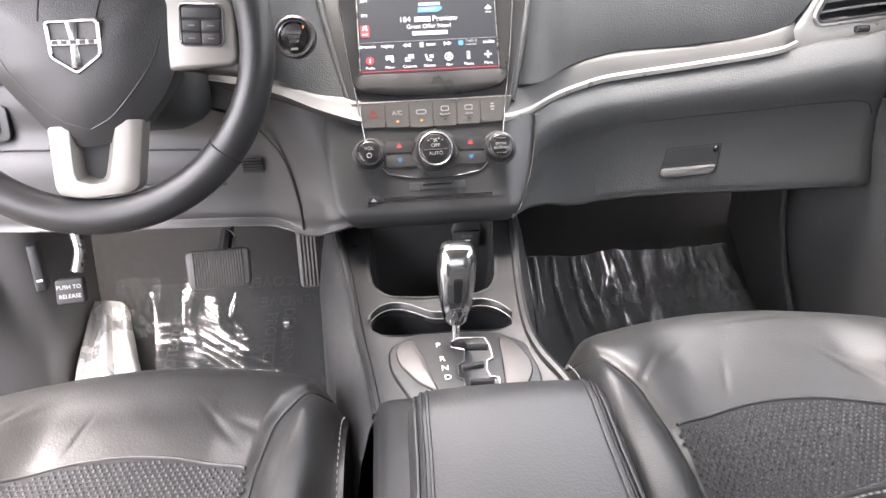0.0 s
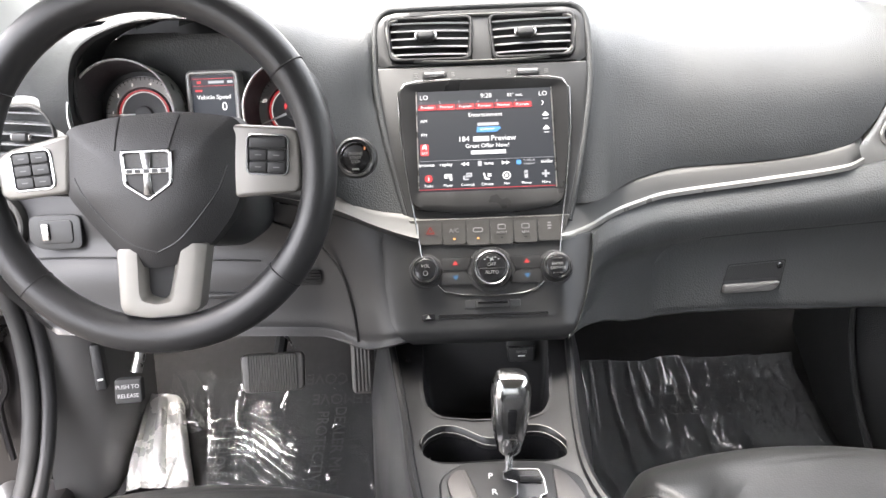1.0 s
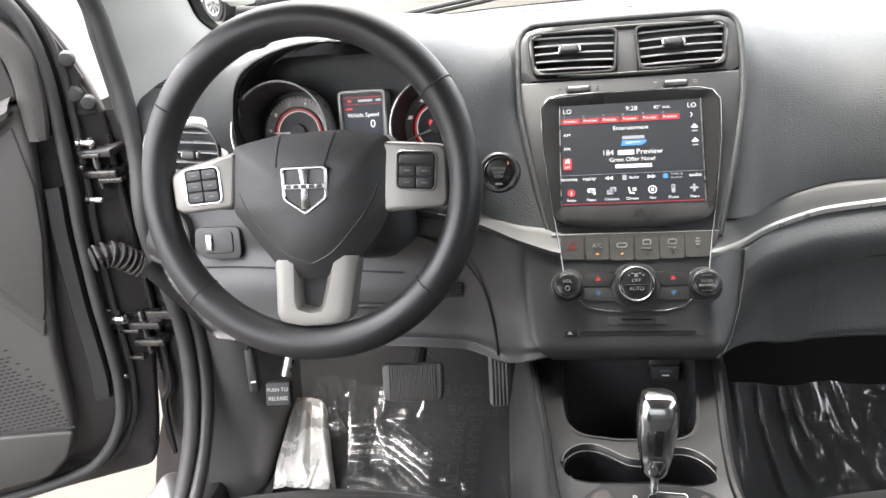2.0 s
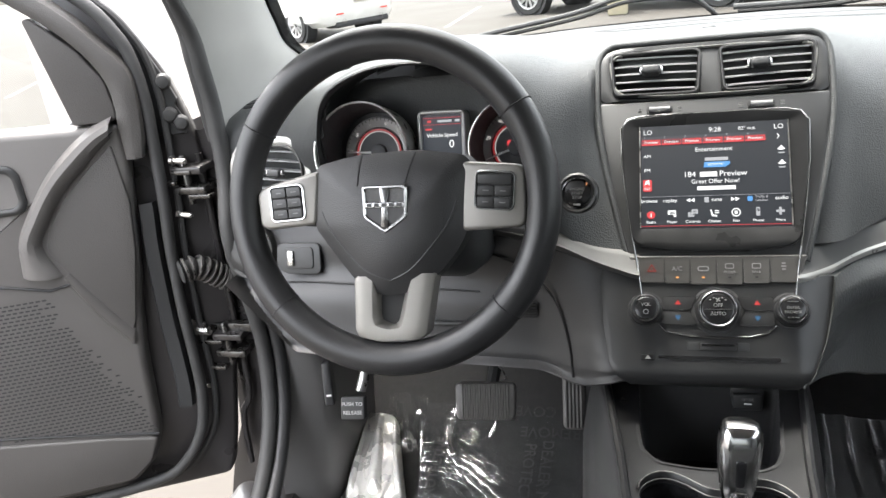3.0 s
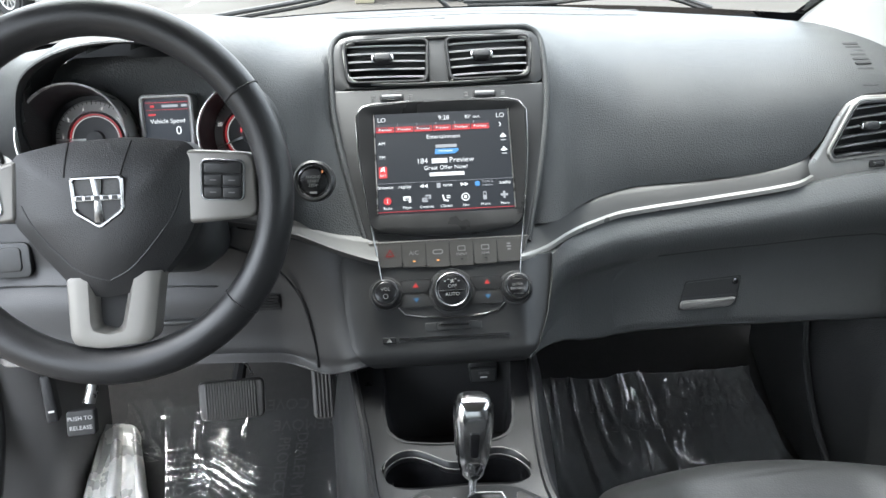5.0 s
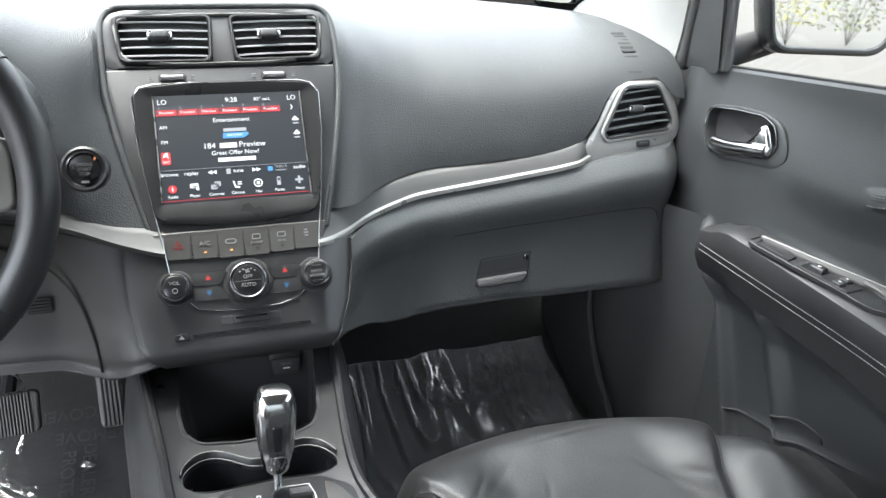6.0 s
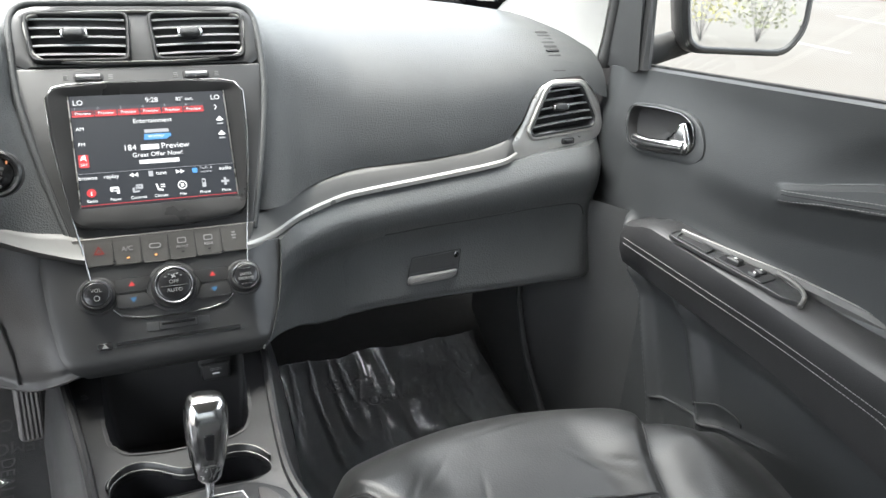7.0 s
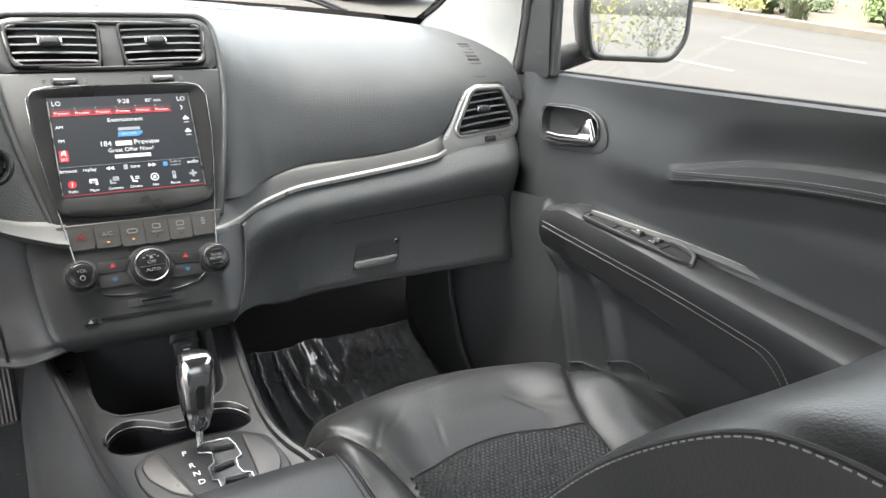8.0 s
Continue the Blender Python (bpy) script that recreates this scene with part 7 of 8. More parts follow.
LOGO = basis((-0.0322, 0.9855, 0.7150), (1, 0, 0), (0, 0.02, 1)) @ Matrix.Scale(0.72, 4)
for k, (u, v, w, h) in enumerate(((0, 0.02, 0.012, 0.004), (0, 0.008, 0.010, 0.010), (-0.006, 0.0, 0.002, 0.024), (0.006, 0.0, 0.002, 0.024), (0, -0.013, 0.010, 0.003), (0, -0.022, 0.004, 0.008))):
    flat(LOGO, u, v, w, h, M_PRINT, console, "printed_mark", 0.0006)
outlet = new("power_outlet")
outlet.parent = console
PO = basis((0.040, 0.984, 0.758), (1, 0, 0), (0, 0.25, 1))
part("socket", lathe([(0.020, -0.01), (0.020, 0.006), (0.016, 0.008)], 28, PO @ T(0, 0.008, 0)), M_CONSOLE, outlet)
part("flap", plate(rounded_poly([(0.019, 0.010), (-0.019, 0.010), (-0.017, -0.012), (0.017, -0.012)], 0.004), 0.012, PO, 0.003, 0.004), M_STACK, outlet)
lettering("12V DC", 0.0046, PO @ T(0, 0.0025, 0.0124), M_PRINT, outlet)
flat(PO, 0, -0.003, 0.009, 0.0014, M_WHITE, outlet, "sign", 0.0128)
part("cup_well", grid([[(x, y, CZ + 0.001) for x, y in CUPS], [(x * 0.97 - 0.0003, (y - 0.775) * 0.96 + 0.775, CZ - 0.03) for x, y in CUPS], [(x * 0.9 - 0.001, (y - 0.775) * 0.88 + 0.775, CZ - 0.068) for x, y in CUPS], [(-0.0085, 0.775, CZ - 0.07)] * len(CUPS)], close_u=True), M_BLACK, console)
part("cup_rim", tube([(x, y, CZ + 0.0015) for x, y in CUPS if y > 0.768], 0.0007, 8), M_TRIMGREY, console, "satin grey cup holder rim")
part("cup_rim", tube([((x + 0.0085) * 1.0 - 0.0085, (y - 0.775) * 1.0 + 0.778, CZ + 0.009) for x, y in CUPS if y > 0.768], 0.0006, 8), M_TRIMGREY, console)
part("cup_edge", grid([[((x + 0.0085) * k - 0.0085, (y - 0.770) * k + 0.770, CZ + z) for x, y in CUPS] for k, z in ((0.99, -0.004), (0.995, 0.0012), (1.03, 0.0014), (1.06, 0.0002))], close_u=True), M_CONSOLE, console)
part("cup_lip", grid([[((x + 0.0085) * k - 0.0085, (y - 0.775) * k + 0.775 + d, CZ + z) for x, y in CUPS if y > 0.768] for k, d, z in ((1.0, 0, 0.001), (1.0, 0.002, 0.007), (1.01, 0.004, 0.009), (1.05, 0.010, 0.001))]), M_CONSOLE, console)
# shift plate
PZ = CZ + 0.0035
part("shift_plate", plate(rounded_poly([(0.080, 0.722), (0.045, 0.748), (-0.045, 0.750), (-0.070, 0.726), (-0.068, 0.69), (-0.03, 0.60), (0.075, 0.60), (0.086, 0.67)], 0.014), PZ, None, 0.003, -0.74), M_CONSOLE, console)
M_WING = material("brushed_grey", (0.060, 0.055, 0.052), 0.36, metal=0.4, vary=0.12, scale=60)
part("wing", plate(rounded_poly([(-0.0413, 0.7365), (-0.0543, 0.7324), (-0.0616, 0.7194), (-0.058, 0.697), (-0.0401, 0.668), (-0.0188, 0.6499), (-0.0316, 0.7028)], 0.008), PZ + 0.0025, None, 0.0015, -0.77), M_WING, console, "brushed grey side wing")
part("wing", plate(rounded_poly([(0.0492, 0.735), (0.0479, 0.6856), (0.0458, 0.6529), (0.0682, 0.6525), (0.0774, 0.6739), (0.0771, 0.6954), (0.0648, 0.7239)], 0.008), PZ + 0.0025, None, 0.0015, -0.77), M_WING, console, "brushed grey side wing")
gate = [(-0.0023, 0.729), (0.0073, 0.734), (0.0344, 0.732), (0.0383, 0.7176), (0.039, 0.6974), (0.0325, 0.6937), (0.0306, 0.679), (0.0333, 0.6683), (0.041, 0.6655), (0.0412, 0.635), (0.0063, 0.635), (0.0064, 0.667), (0.0013, 0.6697), (0.0019, 0.6906), (0.0093, 0.6962), (0.0111, 0.7137), (0.0075, 0.7163), (-0.0025, 0.7198)]
gate.reverse()
g = part("shift_gate", plate(gate, PZ + 0.0012, None, 0, -0.76), M_BLACK, console)
part("gate_edge", tube([(x, y, PZ + 0.0016) for x, y in gate], 0.0009, 6, True), M_CHROME, g)
for a, b in (((0.014, 0.718), (0.036, 0.716)), ((0.006, 0.684), (0.028, 0.688)), ((0.012, 0.662), (0.036, 0.660)), ((0.012, 0.646), (0.038, 0.646))):
    part("gate_step", tube([(*a, PZ + 0.002), (*b, PZ + 0.002)], 0.0032, 8), M_STACK, g)
for s, y in (("P", 0.7249), ("R", 0.7017), ("N", 0.6868), ("D", 0.6721)):
    lettering(s, 0.0105, T(-0.016 + 0.125 * (0.7249 - y), y, PZ + 0.0012), M_WHITE, console)
# armrest lid
lid = thing("armrest", "black leather armrest lid with stitched seams", "armrest")
ARM = ((0.6165, 0.80), (0.616, 0.88), (0.611, 0.94), (0.600, 0.97), (0.580, 0.99), (0.55, 1.0), (0.50, 1.0), (0.30, 1.06), (0.08, 1.08))


def arm_top(y, q):
    """The height of the lid over its length y and across it, q from -1 to 1."""
    return 0.846 - 0.036 * smooth01((y - 0.570) / 0.05) + 0.006 * smooth01((0.5 - y) / 0.3) - 0.008 * abs(q) ** 3 - 0.020 * smooth01((abs(q) - 0.86) / 0.14)


rows = []
for y, grow in ARM:
    r = []
    for k in range(33):
        q = max(-1.0, min(1.0, (-1 + 2 * k / 32) * 1.04))
        r.append((0.034 + 0.088 * grow * q, y, arm_top(y, q) - (0.05 if k in (0, 32) else 0)))
    rows.append(r)
rows.insert(0, [(x, 0.616, 0.770) for x, y, z in rows[0]])
part("cushion", grid(rows), M_LEATHER, lid)
for sx in (-1, 1):
    for q, rad, mat in ((0.84, 0.0012, M_MATTE), (0.90, 0.0016, M_LEATHER), (0.78, 0.0016, M_LEATHER)):
        part("seam", tube([(0.034 + sx * 0.088 * g * q, y, arm_top(y, q) + 0.0004) for y, g in ARM[2:]], rad, 6), mat, lid)
part("box", block(-0.082, 0.132, 0.06, 0.612, 0.44, 0.812, 0.015), M_CONSOLE, lid)
# shifter
shifter = thing("gear_shifter", "chrome and black gear shifter standing in park", "gear shifter")
AX = basis((0.004, 0.738, PZ), (1, 0, -0.05), (0.0, 0.965, -0.22)) @ Matrix.Diagonal((1, 1, 0.86, 1))
part("rod", lathe([(0.0045, -0.005), (0.0045, 0.026)], 16, AX), M_CHROME, shifter)


def grip(scale, w, d, sq=0.62, z0=0.0):
    rows = []
    for z, k in ((0.022, 0.40), (0.026, 0.55), (0.045, 0.80), (0.052, 0.82), (0.075, 0.94), (0.098, 1.0), (0.112, 0.96), (0.120, 0.84), (0.1235, 0.62)):
        rows.append([AX @ Vector((w * k * scale * math.copysign(abs(math.cos(a)) ** sq, math.cos(a)), d * k * scale * math.copysign(abs(math.sin(a)) ** sq, math.sin(a)), z)) for a in [2 * math.pi * j / 40 for j in range(40)]])
    return grid(rows, close_u=True, cap=True)


part("grip", grip(1.0, 0.0200, 0.0200), M_CHROME, shifter, "bright chrome grip")
for s in (-1, 1):
    part("side_inlay", grid([[AX @ Vector((s * 0.0206 * k * math.cos(a), 0.0185 * k * math.sin(a) * 0.9, z)) for a in [radians(-42 + 84 * j / 8) for j in range(9)]] for z, k in ((0.050, 0.85), (0.075, 0.97), (0.098, 1.02), (0.112, 0.985))]), M_BLACK, shifter)
part("collar", lathe([(0.0085, 0.020), (0.013, 0.026), (0.0165, 0.043), (0.0172, 0.046), (0.0155, 0.048)], 28, AX), M_CHROME, shifter)
part("release_key", plate(rounded_poly([(0.005, 0.014), (-0.005, 0.014), (-0.004, -0.014), (0.004, -0.014)], 0.003), 0.003, basis(AX @ Vector((0, -0.0165, 0.070)), AX.to_3x3() @ Vector((1, 0, 0)), AX.to_3x3() @ Vector((0, -0.10, 1))), 0.001, 0.004), M_BLACK, shifter)

# ---- seats ----
def seat(cx, rise, back, wide, label):
    """A front seat: padded cushion with side bolsters, a woven insert and seams, and, where it is in view, its backrest."""
    s = thing("front_seat", label, "seat", group="front seats")
    HW, Y0 = 0.214, 0.06

    def yf(x):
        return 0.812 + rise - 1.05 * x * x - 9.0 * max(0, abs(x) - 0.155) ** 2

    def squeeze(x, y):
        """The outboard bolster is wider than the inboard one: its offset, told in the inboard one's."""
        g = groove(y)
        return x if x < g else g + (x - g) * (HW - g) / (wide - g)

    def groove(y):
        """Where the seam between the cushion and its side bolster runs."""
        return float(np.interp(y, [0.40, 0.55, 0.60, 0.65, 0.70, 0.725, 0.76], [0.124, 0.127, 0.133, 0.146, 0.172, 0.193, 0.206]))

    def front(x):
        return yf(squeeze(x, 0.745))

    def crease(x, y, x0, y0, ang, long, deep):
        """A worn fold in the leather."""
        u = (x - x0) * math.cos(ang) + (y - y0) * math.sin(ang)
        v = -(x - x0) * math.sin(ang) + (y - y0) * math.cos(ang)
        return -deep * math.exp(-(v / 0.0028) ** 2) * math.exp(-(u / long) ** 2)

    def top(x, y):
        a = abs(squeeze(x, y))
        d = front(x) - y
        calm = smooth01((d - 0.03) / 0.10)
        z = 0.728 + rise + 0.009 * (1 - calm) + 0.016 * calm * smooth01((a - 0.08) / 0.07) - 0.030 * smooth01((a - 0.172) / 0.042) - 0.03 * smooth01((0.62 - y) / 0.5)
        r = 0.075
        if d < r:
            z -= r - math.sqrt(max(0.0, r * r - (r - max(0, d)) ** 2))
        z += 0.010 * smooth01((d - 0.02) / 0.08) * smooth01((0.22 - d) / 0.1)
        e = a - groove(y)
        z -= 0.007 * math.exp(-(e / 0.0085) ** 2) * smooth01((d - 0.015) / 0.04)
        z += 0.009 * smooth01(e / 0.03) * smooth01((0.065 - e) / 0.04) * calm
        for x0, y0, ang, long, deep in ((0.09, 0.665, 2.2, 0.03, 0.0022), (0.12, 0.655, 2.4, 0.022, 0.0018), (-0.13, 0.68, 1.0, 0.03, 0.0016), (-0.10, 0.70, 0.8, 0.035, 0.0012), (0.02, 0.76, 0.1, 0.06, 0.0010), (-0.05, 0.67, 1.3, 0.02, 0.0012)):
            z += crease(x, y, x0, y0, ang, long, deep)
        return z + 0.0009 * noise.noise(Vector((x * 9 + cx * 20, y * 9, 0))) + 0.0004 * noise.noise(Vector((x * 34, y * 34, cx * 9)))

    def insert_edge(x):
        return 0.636 - 2.1 * x * x

    nx, ny = 200, 150
    spread = [-HW + (HW + wide) * i / nx for i in range(nx + 1)]
    verts = [[(cx + x, Y0 + (front(x) - Y0) * (1 - (1 - j / ny) ** 1.6), 0) for j in range(ny + 1)] for x in spread]
    rows = []
    for r in verts:
        q = [(x, y, top(x - cx, y)) for x, y, _ in r]
        x, y, z = q[-1]
        q += [(x, y + 0.004, z - 0.02), (x, y - 0.002, z - 0.06), (x, y - 0.03, 0.53), (x, y - 0.10, 0.50)]
        rows.append(q)
    for side in (0, -1):
        x = rows[side][0][0]
        out = -0.006 if side == 0 else 0.006
        skirts = [[(px + out * k, py, z * (1 - k) + 0.50 * k) for px, py, z in rows[side]] for k in (0.3, 1.0)]
        rows = ([skirts[1], skirts[0]] + rows) if side == 0 else (rows + skirts)
    bm = grid(rows)
    part("cushion", bm, M_LEATHER, s, "black leather cushion")
    # woven insert of small raised cells
    bm = bmesh.new()
    p = 0.0064
    for j in range(int((0.64 - 0.30) / (p * 0.8))):
        for i in range(-28, 29):
            x, y = (i + 0.5 * (j % 2)) * p, 0.30 + j * p * 0.8
            if abs(x) < groove(y) - 0.005 and y < insert_edge(x) - 0.005:
                z = top(x, y)
                c = [bm.verts.new((cx + x + a * p, y + b * p, z + h)) for a, b, h in ((-0.36, 0, 0.0012), (-0.16, -0.36, 0.0012), (0.16, -0.36, 0.0012), (0.36, 0, 0.0012), (0.16, 0.36, 0.0012), (-0.16, 0.36, 0.0012), (0, 0, 0.0036))]
                for k in range(6):
                    bm.faces.new((c[k], c[(k + 1) % 6], c[6]))
    tagged(part("insert", bm, M_MESH, s, "woven black mesh insert", smooth=False), kind="stuff")
    part("insert_base", grid([[(cx + x, min(y, insert_edge(x)), top(x, min(y, insert_edge(x))) + 0.0014) for y in [0.10 + 0.54 * j / 60 for j in range(61)]] for x in [-0.124 + 0.248 * i / 60 for i in range(61)]]), M_DEEP, s)
    part("seam", tube([(cx + x, insert_edge(x), top(x, insert_edge(x)) + 0.0010) for x in [-0.124 + 0.248 * i / 40 for i in range(41)]], 0.0020, 8), M_LEATHER, s)
    for sx in (-1, 1):
        part("seam", tube([(cx + sx * groove(y), y, top(groove(y), y) + 0.0006) for y in [0.2 + (0.53 + rise) * k / 60 for k in range(61)]], 0.0011, 6), M_MATTE, s)
        if sx > 0 and wide > HW:
            continue
        bm = bmesh.new()
        for k in range(60):
            y = 0.20 + 0.0092 * k
            if y < yf(0.208) - 0.012:
                bmesh.ops.create_cube(bm, size=1, matrix=Matrix.LocRotScale((cx + sx * 0.2080, y, top(0.2080, y) + 0.0003), None, (0.0011, 0.0048, 0.0011)))
        tagged(part("stitching", bm, M_THREAD, s, "pale stitching", smooth=False), kind="stuff")
    if back:
        line = [(0.47, 0.70), (0.445, 0.79), (0.418, 0.855), (0.353, 0.960), (0.293, 1.034), (0.225, 1.095), (0.165, 1.119), (0.09, 1.122), (0.03, 1.09), (-0.01, 1.03), (0.03, 0.95), (0.15, 0.80), (0.25, 0.66)]
        prof = [(q.y, q.z) for q in spline([(0, *p) for p in line], 60)]
        cy, cz = sum(p[0] for p in prof) / len(prof), sum(p[1] for p in prof) / len(prof)
        x0 = cx - 0.142
        rows = []
        for dx, k in ((0.0, 0.70), (0.0, 0.80), (0.001, 0.91), (0.010, 0.955), (0.03, 0.99), (0.06, 1.0), (0.12, 0.985), (0.24, 0.985), (0.30, 1.0), (0.36, 0.97), (0.37, 0.9), (0.37, 0.7)):
            rows.append([(x0 + dx, cy + (y - cy) * k, cz + (z - cz) * k) for y, z in prof])
        b = part("backrest", grid(rows, close_u=True, cap=True), M_LEATHER, s, "black leather backrest")
        part("seam", tube([(x0 + 0.0015, cy + (y - cy) * 0.925, cz + (z - cz) * 0.925) for y, z in prof[:50]], 0.0016, 6), M_MATTE, b)
        bm = bmesh.new()
        run = [0.0]
        for p, q in zip(prof, prof[1:51]):
            run.append(run[-1] + math.dist(p, q))
        for k in range(int(run[-1] / 0.0078)):
            (y, z), (y2, z2) = [(float(np.interp(d, run, [p[0] for p in prof[:51]])), float(np.interp(d, run, [p[1] for p in prof[:51]]))) for d in (k * 0.0078, k * 0.0078 + 0.004)]
            d = Vector((0, y2 - y, z2 - z))
            bmesh.ops.create_cube(bm, size=1, matrix=Matrix.LocRotScale((x0 - 0.0002, cy + (y - cy) * 0.905, cz + (z - cz) * 0.905), d.to_track_quat("Y", "Z"), (0.0010, 0.0044, 0.0010)))
        tagged(part("stitching", bm, M_THREAD, b, "pale stitching", smooth=False), kind="stuff")
    return s


seat(-0.330, 0.0, False, 0.214, "black leather driver's seat cushion with woven insert")
seat(0.328, 0.016, True, 0.284, "black leather passenger seat with woven insert and stitched backrest")

# ---- footwells ----
def film(name, milk, rough=0.24, gloss=0.30):
    """Clear protective sheet: see-through, slightly milky and glossy."""
    m = bpy.data.materials.new(name)
    m.use_nodes = True
    n, l = m.node_tree.nodes, m.node_tree.links
    tr, gl, df = n.new("ShaderNodeBsdfTransparent"), n.new("ShaderNodeBsdfGlossy"), n.new("ShaderNodeBsdfDiffuse")
    tr.inputs[0].default_value = (0.95, 0.96, 0.96, 1)
    gl.inputs["Roughness"].default_value = rough
    gl.inputs["Color"].default_value = (0.95, 0.95, 0.95, 1)
    df.inputs[0].default_value = (0.55, 0.56, 0.57, 1)
    a, b = n.new("ShaderNodeMixShader"), n.new("ShaderNodeMixShader")
    a.inputs[0].default_value = milk
    fr = n.new("ShaderNodeLayerWeight")
    fr.inputs["Blend"].default_value = 0.5
    gain = n.new("ShaderNodeMapRange")
    gain.inputs[1].default_value, gain.inputs[2].default_value = 0.0, 1.0
    gain.inputs[3].default_value, gain.inputs[4].default_value = 0.016, gloss
    l.new(fr.outputs["Facing"], gain.inputs[0])
    l.new(tr.outputs[0], a.inputs[1])
    l.new(df.outputs[0], a.inputs[2])
    l.new(gain.outputs[0], b.inputs[0])
    l.new(a.outputs[0], b.inputs[1])
    l.new(gl.outputs[0], b.inputs[2])
    l.new(b.outputs[0], n["Material Output"].inputs[0])
    co, tx, bp = n.new("ShaderNodeTexCoord"), n.new("ShaderNodeTexNoise"), n.new("ShaderNodeBump")
    tx.inputs["Scale"].default_value, tx.inputs["Detail"].default_value, tx.inputs["Distortion"].default_value = 22, 4, 1.2
    bp.inputs["Strength"].default_value, bp.inputs["Distance"].default_value = 0.07, 0.006
    l.new(co.outputs["Object"], tx.inputs["Vector"])
    l.new(tx.outputs[0], bp.inputs["Height"])
    for s in (gl, fr):
        l.new(bp.outputs[0], s.inputs["Normal"])
    return m


M_FILM = film("protective_film", 0.030, 0.06, 0.24)
# Milkier than the driver's sheet: the pale haze lifts the dim passenger footwell.
M_FILM_MILKY = film("milky_film", 0.22, 0.10, 0.26)
M_INK = material("film_ink", (0.012, 0.012, 0.014), 0.6, vary=0.1)


def wrinkle(x, y, seed, turn, tight):
    """Height of the creases of a loose sheet."""
    p = Vector((x * math.cos(turn) + y * math.sin(turn), -x * math.sin(turn) + y * math.cos(turn), seed))
    w = Vector((0.6 * noise.noise(p * 7), 0.6 * noise.noise(p * 7 + Vector((9, 3, 1))), 0))
    a = noise.noise(Vector((p.x * tight, p.y * tight * 0.28, seed)) + w)
    b = noise.noise(Vector((p.x * tight * 2.1, p.y * tight * 0.7, seed + 4)) + w)
    return 0.0075 * max(0.0, 1 - abs(a) * 2.4) ** 2 + 0.0022 * b


def swirl(x, y):
    """Fine curved pleats where feet have dragged the sheet over the driver's mat."""
    d = math.hypot(x + 0.50, (y - 0.93) * 0.8)
    w = noise.noise(Vector((x * 9, y * 7, 2.0))) + 0.4 * noise.noise(Vector((x * 24, y * 20, 5.0)))
    on = smooth01((-0.290 - x) / 0.06) * smooth01((1.30 - y) / 0.10) * smooth01(0.5 + 1.6 * noise.noise(Vector((x * 11, y * 9, 8.0))) + 0.7)
    pleat = max(0.0, 1 - 1.7 * abs(math.sin(math.pi * (d / 0.0175 + 0.9 * w)))) ** 1.5
    broad = max(0.0, 1 - abs(noise.noise(Vector((x * 9 + 2 * w * 0.2, y * 4, 1.0)))) * 7) ** 2
    return 0.0036 * pleat * on + 0.0030 * broad * (1 - 0.7 * on) + 0.002 * w



def folds(x, y):
    """Long soft folds that run down the sheet over the passenger's mat, crumpled at one corner."""
    w = noise.noise(Vector((x * 6, y * 4, 3.0)))
    a = noise.noise(Vector((x * 24 + 0.9 * w + 2.2 * (y - 1.1), y * 4.0, 6.0)))
    k = smooth01((x - 0.38) / 0.10) * smooth01((y - 1.16) / 0.06)
    b = noise.noise(Vector((x * 46, y * 38, 9.0)) + Vector((w, w, 0)))
    return 0.011 * max(0.0, 1 - abs(a) * 3.4) ** 2 * (1 - 0.5 * k) + 0.012 * k * max(0.0, 1 - abs(b) * 2.6) ** 2 + 0.003 * w


def sheet_z(y):
    """A sheet bridges the bends of the floor in a soft curve."""
    return sum(floor_z(y + 0.015 * k) for k in range(-4, 5)) / 9


def loose_sheet(label, x0, x1, y0, y1, seed, relief, n=110, mat=None, skew=0.0):
    rows = []
    for i in range(n + 1):
        x = x0 + (x1 - x0) * i / n
        r = []
        for j in range(n + 1):
            y = y0 + (y1 - y0) * j / n
            e = min(1.0, 12 * min(i, n - i, j, n - j) / n)
            r.append((x - skew * (y - 1.23) * (1 - i / n) + 0.035 * (i / n) ** 6 * noise.noise(Vector((y * 11, seed, 4.0))), y + 0.012 * noise.noise(Vector((x * 12, seed, 0))) * (j / n), sheet_z(y) + 0.0185 + max(-0.004, relief(x, y)) * (0.35 + 0.65 * e) + 0.003 * smooth01((0.05 - min(x - x0, x1 - x)) / 0.05)))
        rows.append(r)
    return solid("protective_sheet", grid(rows), mat or M_FILM, label, "plastic sheet", "floor sheets")


solid("floor_mat", thicken(grid([[(x, y, floor_z(y) + 0.007) for y in [0.75 + 0.66 * k / 24 for k in range(25)]] for x in [-0.50 + 0.335 * k / 10 for k in range(11)]]), 0.005), M_CARPET, "black carpet mat under the driver's pedals", "floor mat", "floor mats")
solid("floor_mat", thicken(grid([[(x, y, floor_z(y) + 0.007) for y in [0.75 + 0.62 * k / 24 for k in range(25)]] for x in [0.16 + 0.42 * k / 10 for k in range(11)]]), 0.005), M_CARPET, "black carpet mat in the passenger footwell", "floor mat", "floor mats")
sheet1 = loose_sheet("clear wrinkled plastic sheet over the driver's mat", -0.508, -0.150, 0.80, 1.335, 3.0, swirl, n=300, skew=0.22)
sheet2 = loose_sheet("clear wrinkled plastic sheet over the passenger mat", 0.13, 0.60, 0.80, 1.345, 8.0, folds, n=200, mat=M_FILM_MILKY)


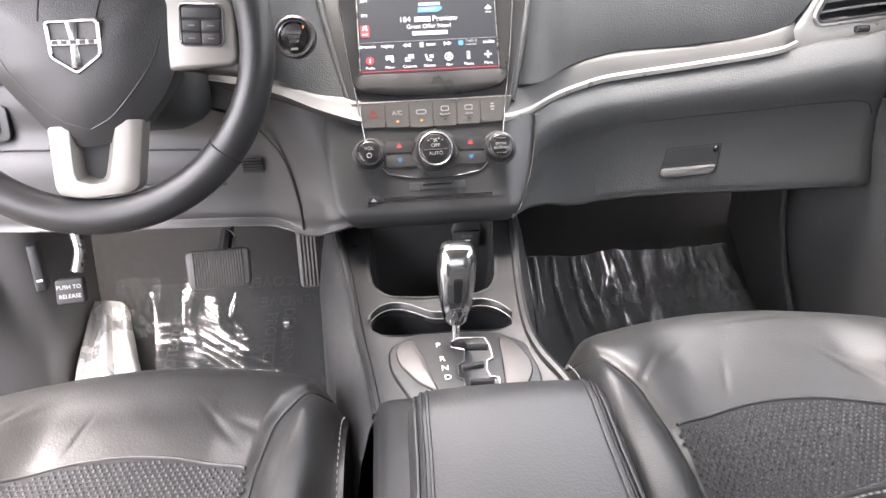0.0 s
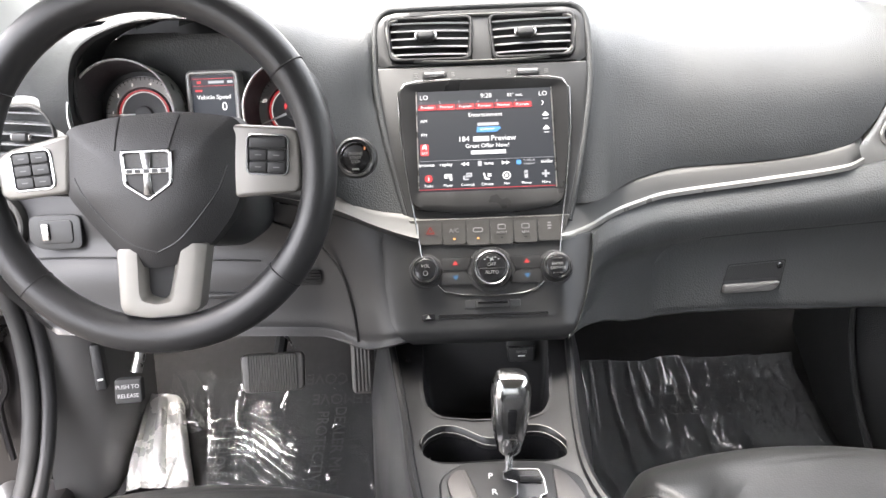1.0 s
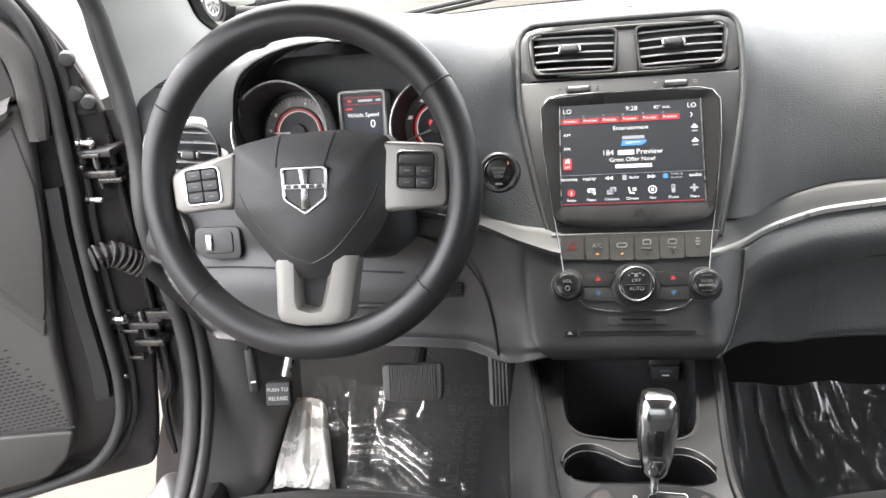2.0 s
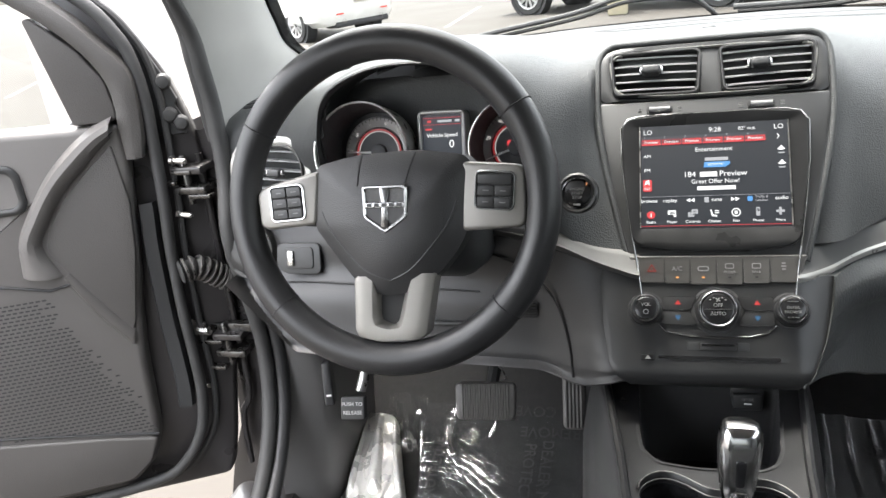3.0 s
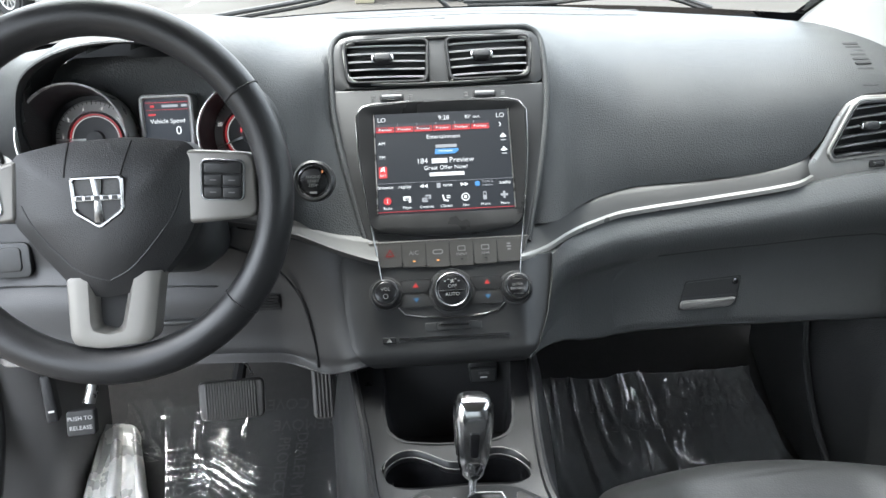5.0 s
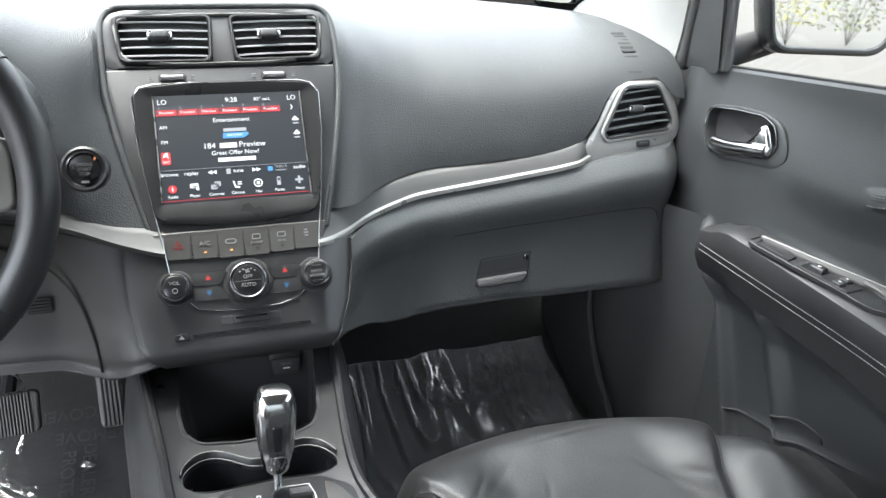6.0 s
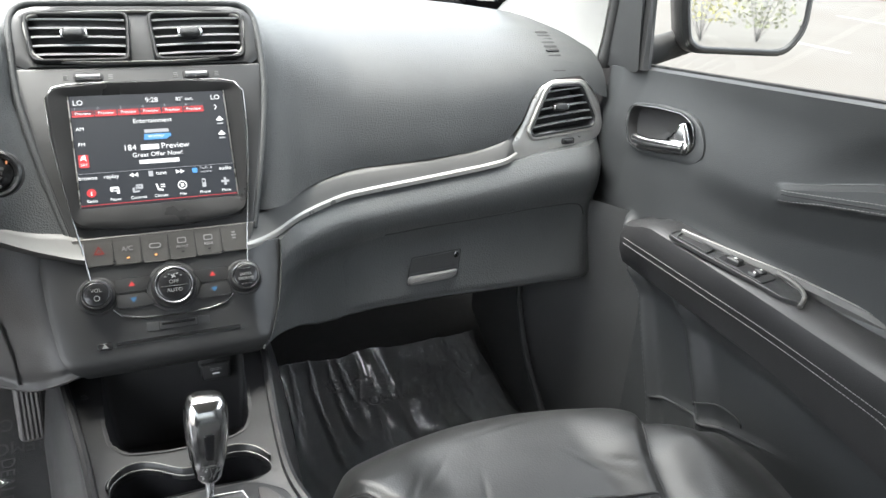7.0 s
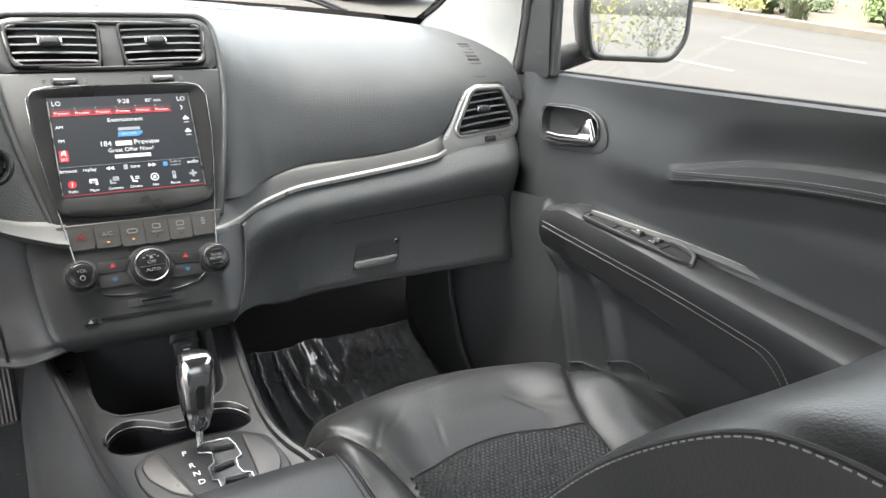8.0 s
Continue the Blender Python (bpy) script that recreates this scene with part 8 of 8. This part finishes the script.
def print_on(sheet_ob, s, size, x, y, deg):
    slope = math.atan2(floor_z(y + 0.02) - floor_z(y - 0.02), 0.04)
    m = Matrix.Translation((x, y, sheet_z(y) + 0.0270)) @ Matrix.Rotation(slope, 4, "X") @ Matrix.Rotation(radians(deg), 4, "Z")
    lettering(s, size, m, M_INK, sheet_ob)


print_on(sheet1, "MUST REMOVE", 0.030, -0.222, 1.288, 180)
print_on(sheet1, "PROTECTIVE COVER", 0.030, -0.215, 1.325, 180)
print_on(sheet1, "DEALER MUST", 0.030, -0.268, 1.185, -90)
print_on(sheet1, "PROTECTIVE", 0.030, -0.300, 1.185, -90)
print_on(sheet1, "PROTECTIVE", 0.026, -0.470, 1.20, 90)
print_on(sheet2, "MUST REMOVE", 0.030, 0.40, 1.245, 180)
print_on(sheet2, "PROTECTIVE COVER", 0.030, 0.40, 1.285, 180)

# foot rest under its bright sheet
fr_ob = thing("foot_rest", "ribbed foot rest wrapped in bright silvery film", "foot rest")
M_FOIL = material("silvery_film", (0.86, 0.84, 0.80), 0.28, metal=0.4, vary=0.12, scale=18, rough_vary=0.10, bump=0.5, bump_scale=70)
rows = []
for i in range(61):
    u = i / 60
    r = []
    for j in range(61):
        v = j / 60
        y = 1.10 + 0.205 * v
        half = 0.064 - 0.030 * v
        x = -0.562 - 0.044 * v + half * (2 * u - 1)
        ribs = 0.014 * max(0.0, math.cos((2 * u - 1) * math.pi * 2.2)) ** 0.6 * smooth01((v - 0.1) / 0.1) * smooth01((0.95 - v) / 0.1)
        side = 0.030 * (1 - abs(2 * u - 1) ** 6)
        r.append((x, y, floor_z(y) + 0.004 + side + 0.012 * smooth01(v / 0.5) + ribs + 0.55 * wrinkle(x, y, 12.0, 0.2, 46) - 0.03 * smooth01((v - 0.95) / 0.05)))
    rows.append(r)
part("cover", grid(rows), M_FOIL, fr_ob, "crumpled silvery film")
part("base", block(-0.64, -0.52, 1.08, 1.16, floor_z(1.1) - 0.01, floor_z(1.1) + 0.012, 0.004), M_RUBBER, fr_ob, "black rubber base of the foot rest")
solid("protective_sheet", grid([[(-0.600 + 0.085 * i / 50, 1.24 + 0.11 * j / 50, floor_z(1.24 + 0.11 * j / 50) + 0.016 + wrinkle(0.15 * i / 50, 0.2 * j / 50, 21.0, 0.8, 30)) for j in range(51)] for i in range(51)]), M_FILM, "clear plastic sheet tucked behind the foot rest", "plastic sheet", "floor sheets")


# ---- pedals ----
def ribbed(name, label, m, w, h, ribs, upright, mat, thick=0.012):
    """A pedal pad with raised rubber ribs."""
    p = thing(name, label, "pedal")
    pad_ob = part("pad", plate(rounded_poly([(w / 2, h / 2), (-w / 2, h / 2), (-w / 2 * 0.96, -h / 2), (w / 2 * 0.96, -h / 2)], 0.010), 0.0, m, 0.004, thick), mat, p, "black rubber pedal pad")
    for k in range(ribs):
        q = -0.5 + (k + 0.5) / ribs
        bm = plate(outline(w * 0.78 / ribs * 0.66, h * 0.94, 0.0008, 2, q * w * 0.78), 0.0030, m, 0.001) if upright else plate(outline(w * 0.9, h / ribs * 0.5, 0.001, 2, 0, q * h), 0.0035, m, 0.001)
        part("rib", bm, mat, pad_ob)
    return p


M_PEDAL = material("pedal_rubber", (0.085, 0.080, 0.076), 0.45, vary=0.25, scale=25, bump=0.3, bump_scale=300)
BRAKE = basis((-0.318, 1.075, 0.681), (1, 0.05, 0), (0, 0.42, 0.9))
brake = ribbed("brake_pedal", "wide black rubber brake pedal with upright ribs", BRAKE @ T(-0.008, -0.005), 0.096, 0.058, 19, True, M_PEDAL)
part("arm", tube(spline([(-0.318, 1.09, 0.69), (-0.315, 1.16, 0.74), (-0.31, 1.22, 0.90)], 12), 0.010, 8), M_MATTE, brake)
GAS = basis((-0.192, 1.095, 0.680), (1, 0, 0.02), (0, 0.45, 0.9))
gas = ribbed("accelerator_pedal", "narrow black accelerator pedal with long ribs", GAS, 0.036, 0.105, 5, True, M_PEDAL)
part("arm", tube(spline([(-0.186, 1.12, 0.70), (-0.18, 1.18, 0.80), (-0.18, 1.22, 0.92)], 10), 0.008, 8), M_MATTE, gas)
PARK = basis((-0.545, 1.06, 0.659), (1, 0.1, 0), (0, 0.35, 0.93))
M_PARKING = material("worn_print", (0.42, 0.42, 0.41), 0.6, vary=0.3, scale=300)
park = thing("parking_brake_pedal", "black parking brake pedal lettered in white", "pedal")
part("pad", plate(rounded_poly([(0.021, 0.020), (-0.019, 0.020), (-0.021, -0.018), (0.020, -0.018)], 0.005), 0.0, PARK, 0.003, 0.014), M_RUBBER, park)
lettering("PUSH TO", 0.0086, PARK @ T(0, 0.008, 0.0006), M_PARKING, park)
lettering("RELEASE", 0.0086, PARK @ T(0, -0.006, 0.0006), M_PARKING, park)
part("arm", tube(spline([(-0.530, 1.07, 0.688), (-0.524, 1.085, 0.715), (-0.530, 1.10, 0.755), (-0.55, 1.13, 0.84)], 16), 0.0085, 10), M_STEEL, park)
hood = thing("bonnet_release", "grey bonnet release handle on the kick panel", "handle")
HR = basis((-0.592, 1.085, 0.690), (1, 0.3, 0), (0, 0.3, 1))
part("handle", plate(rounded_poly([(0.008, 0.037), (-0.007, 0.037), (-0.009, -0.036), (0.008, -0.036)], 0.005), 0.010, HR, 0.004, 0.02), M_LOWER, hood)
flat(HR, 0, -0.018, 0.008, 0.003, M_WHITE, hood, "sign", 0.0105)
wire = thing("loose_wire", "thin grey wire hanging above the brake pedal", "wire")
part("strand", tube(spline([(-0.335, 1.02, 0.785), (-0.310, 1.04, 0.770), (-0.293, 1.06, 0.745), (-0.288, 1.068, 0.722)], 20), 0.0012, 6), M_STEEL, wire)
# carpet on the tunnel beside the console
solid("tunnel_carpet", grid([[(-0.128 - 0.03 * k - 0.012 * math.sin(y * 9), y, 0.66 - 0.26 * k) for k in [j / 6 for j in range(7)]] for y in [0.55 + 0.95 * i / 24 for i in range(25)]]), M_CARPET, "charcoal carpet on the tunnel side", "carpet", kind="structure")
solid("tunnel_carpet", grid([[(0.118 + 0.02 * k, y, 0.66 - 0.26 * k) for k in [j / 6 for j in range(7)]] for y in [0.55 + 0.95 * i / 24 for i in range(25)]]), M_CARPET, "charcoal carpet on the tunnel side", "carpet", kind="structure")
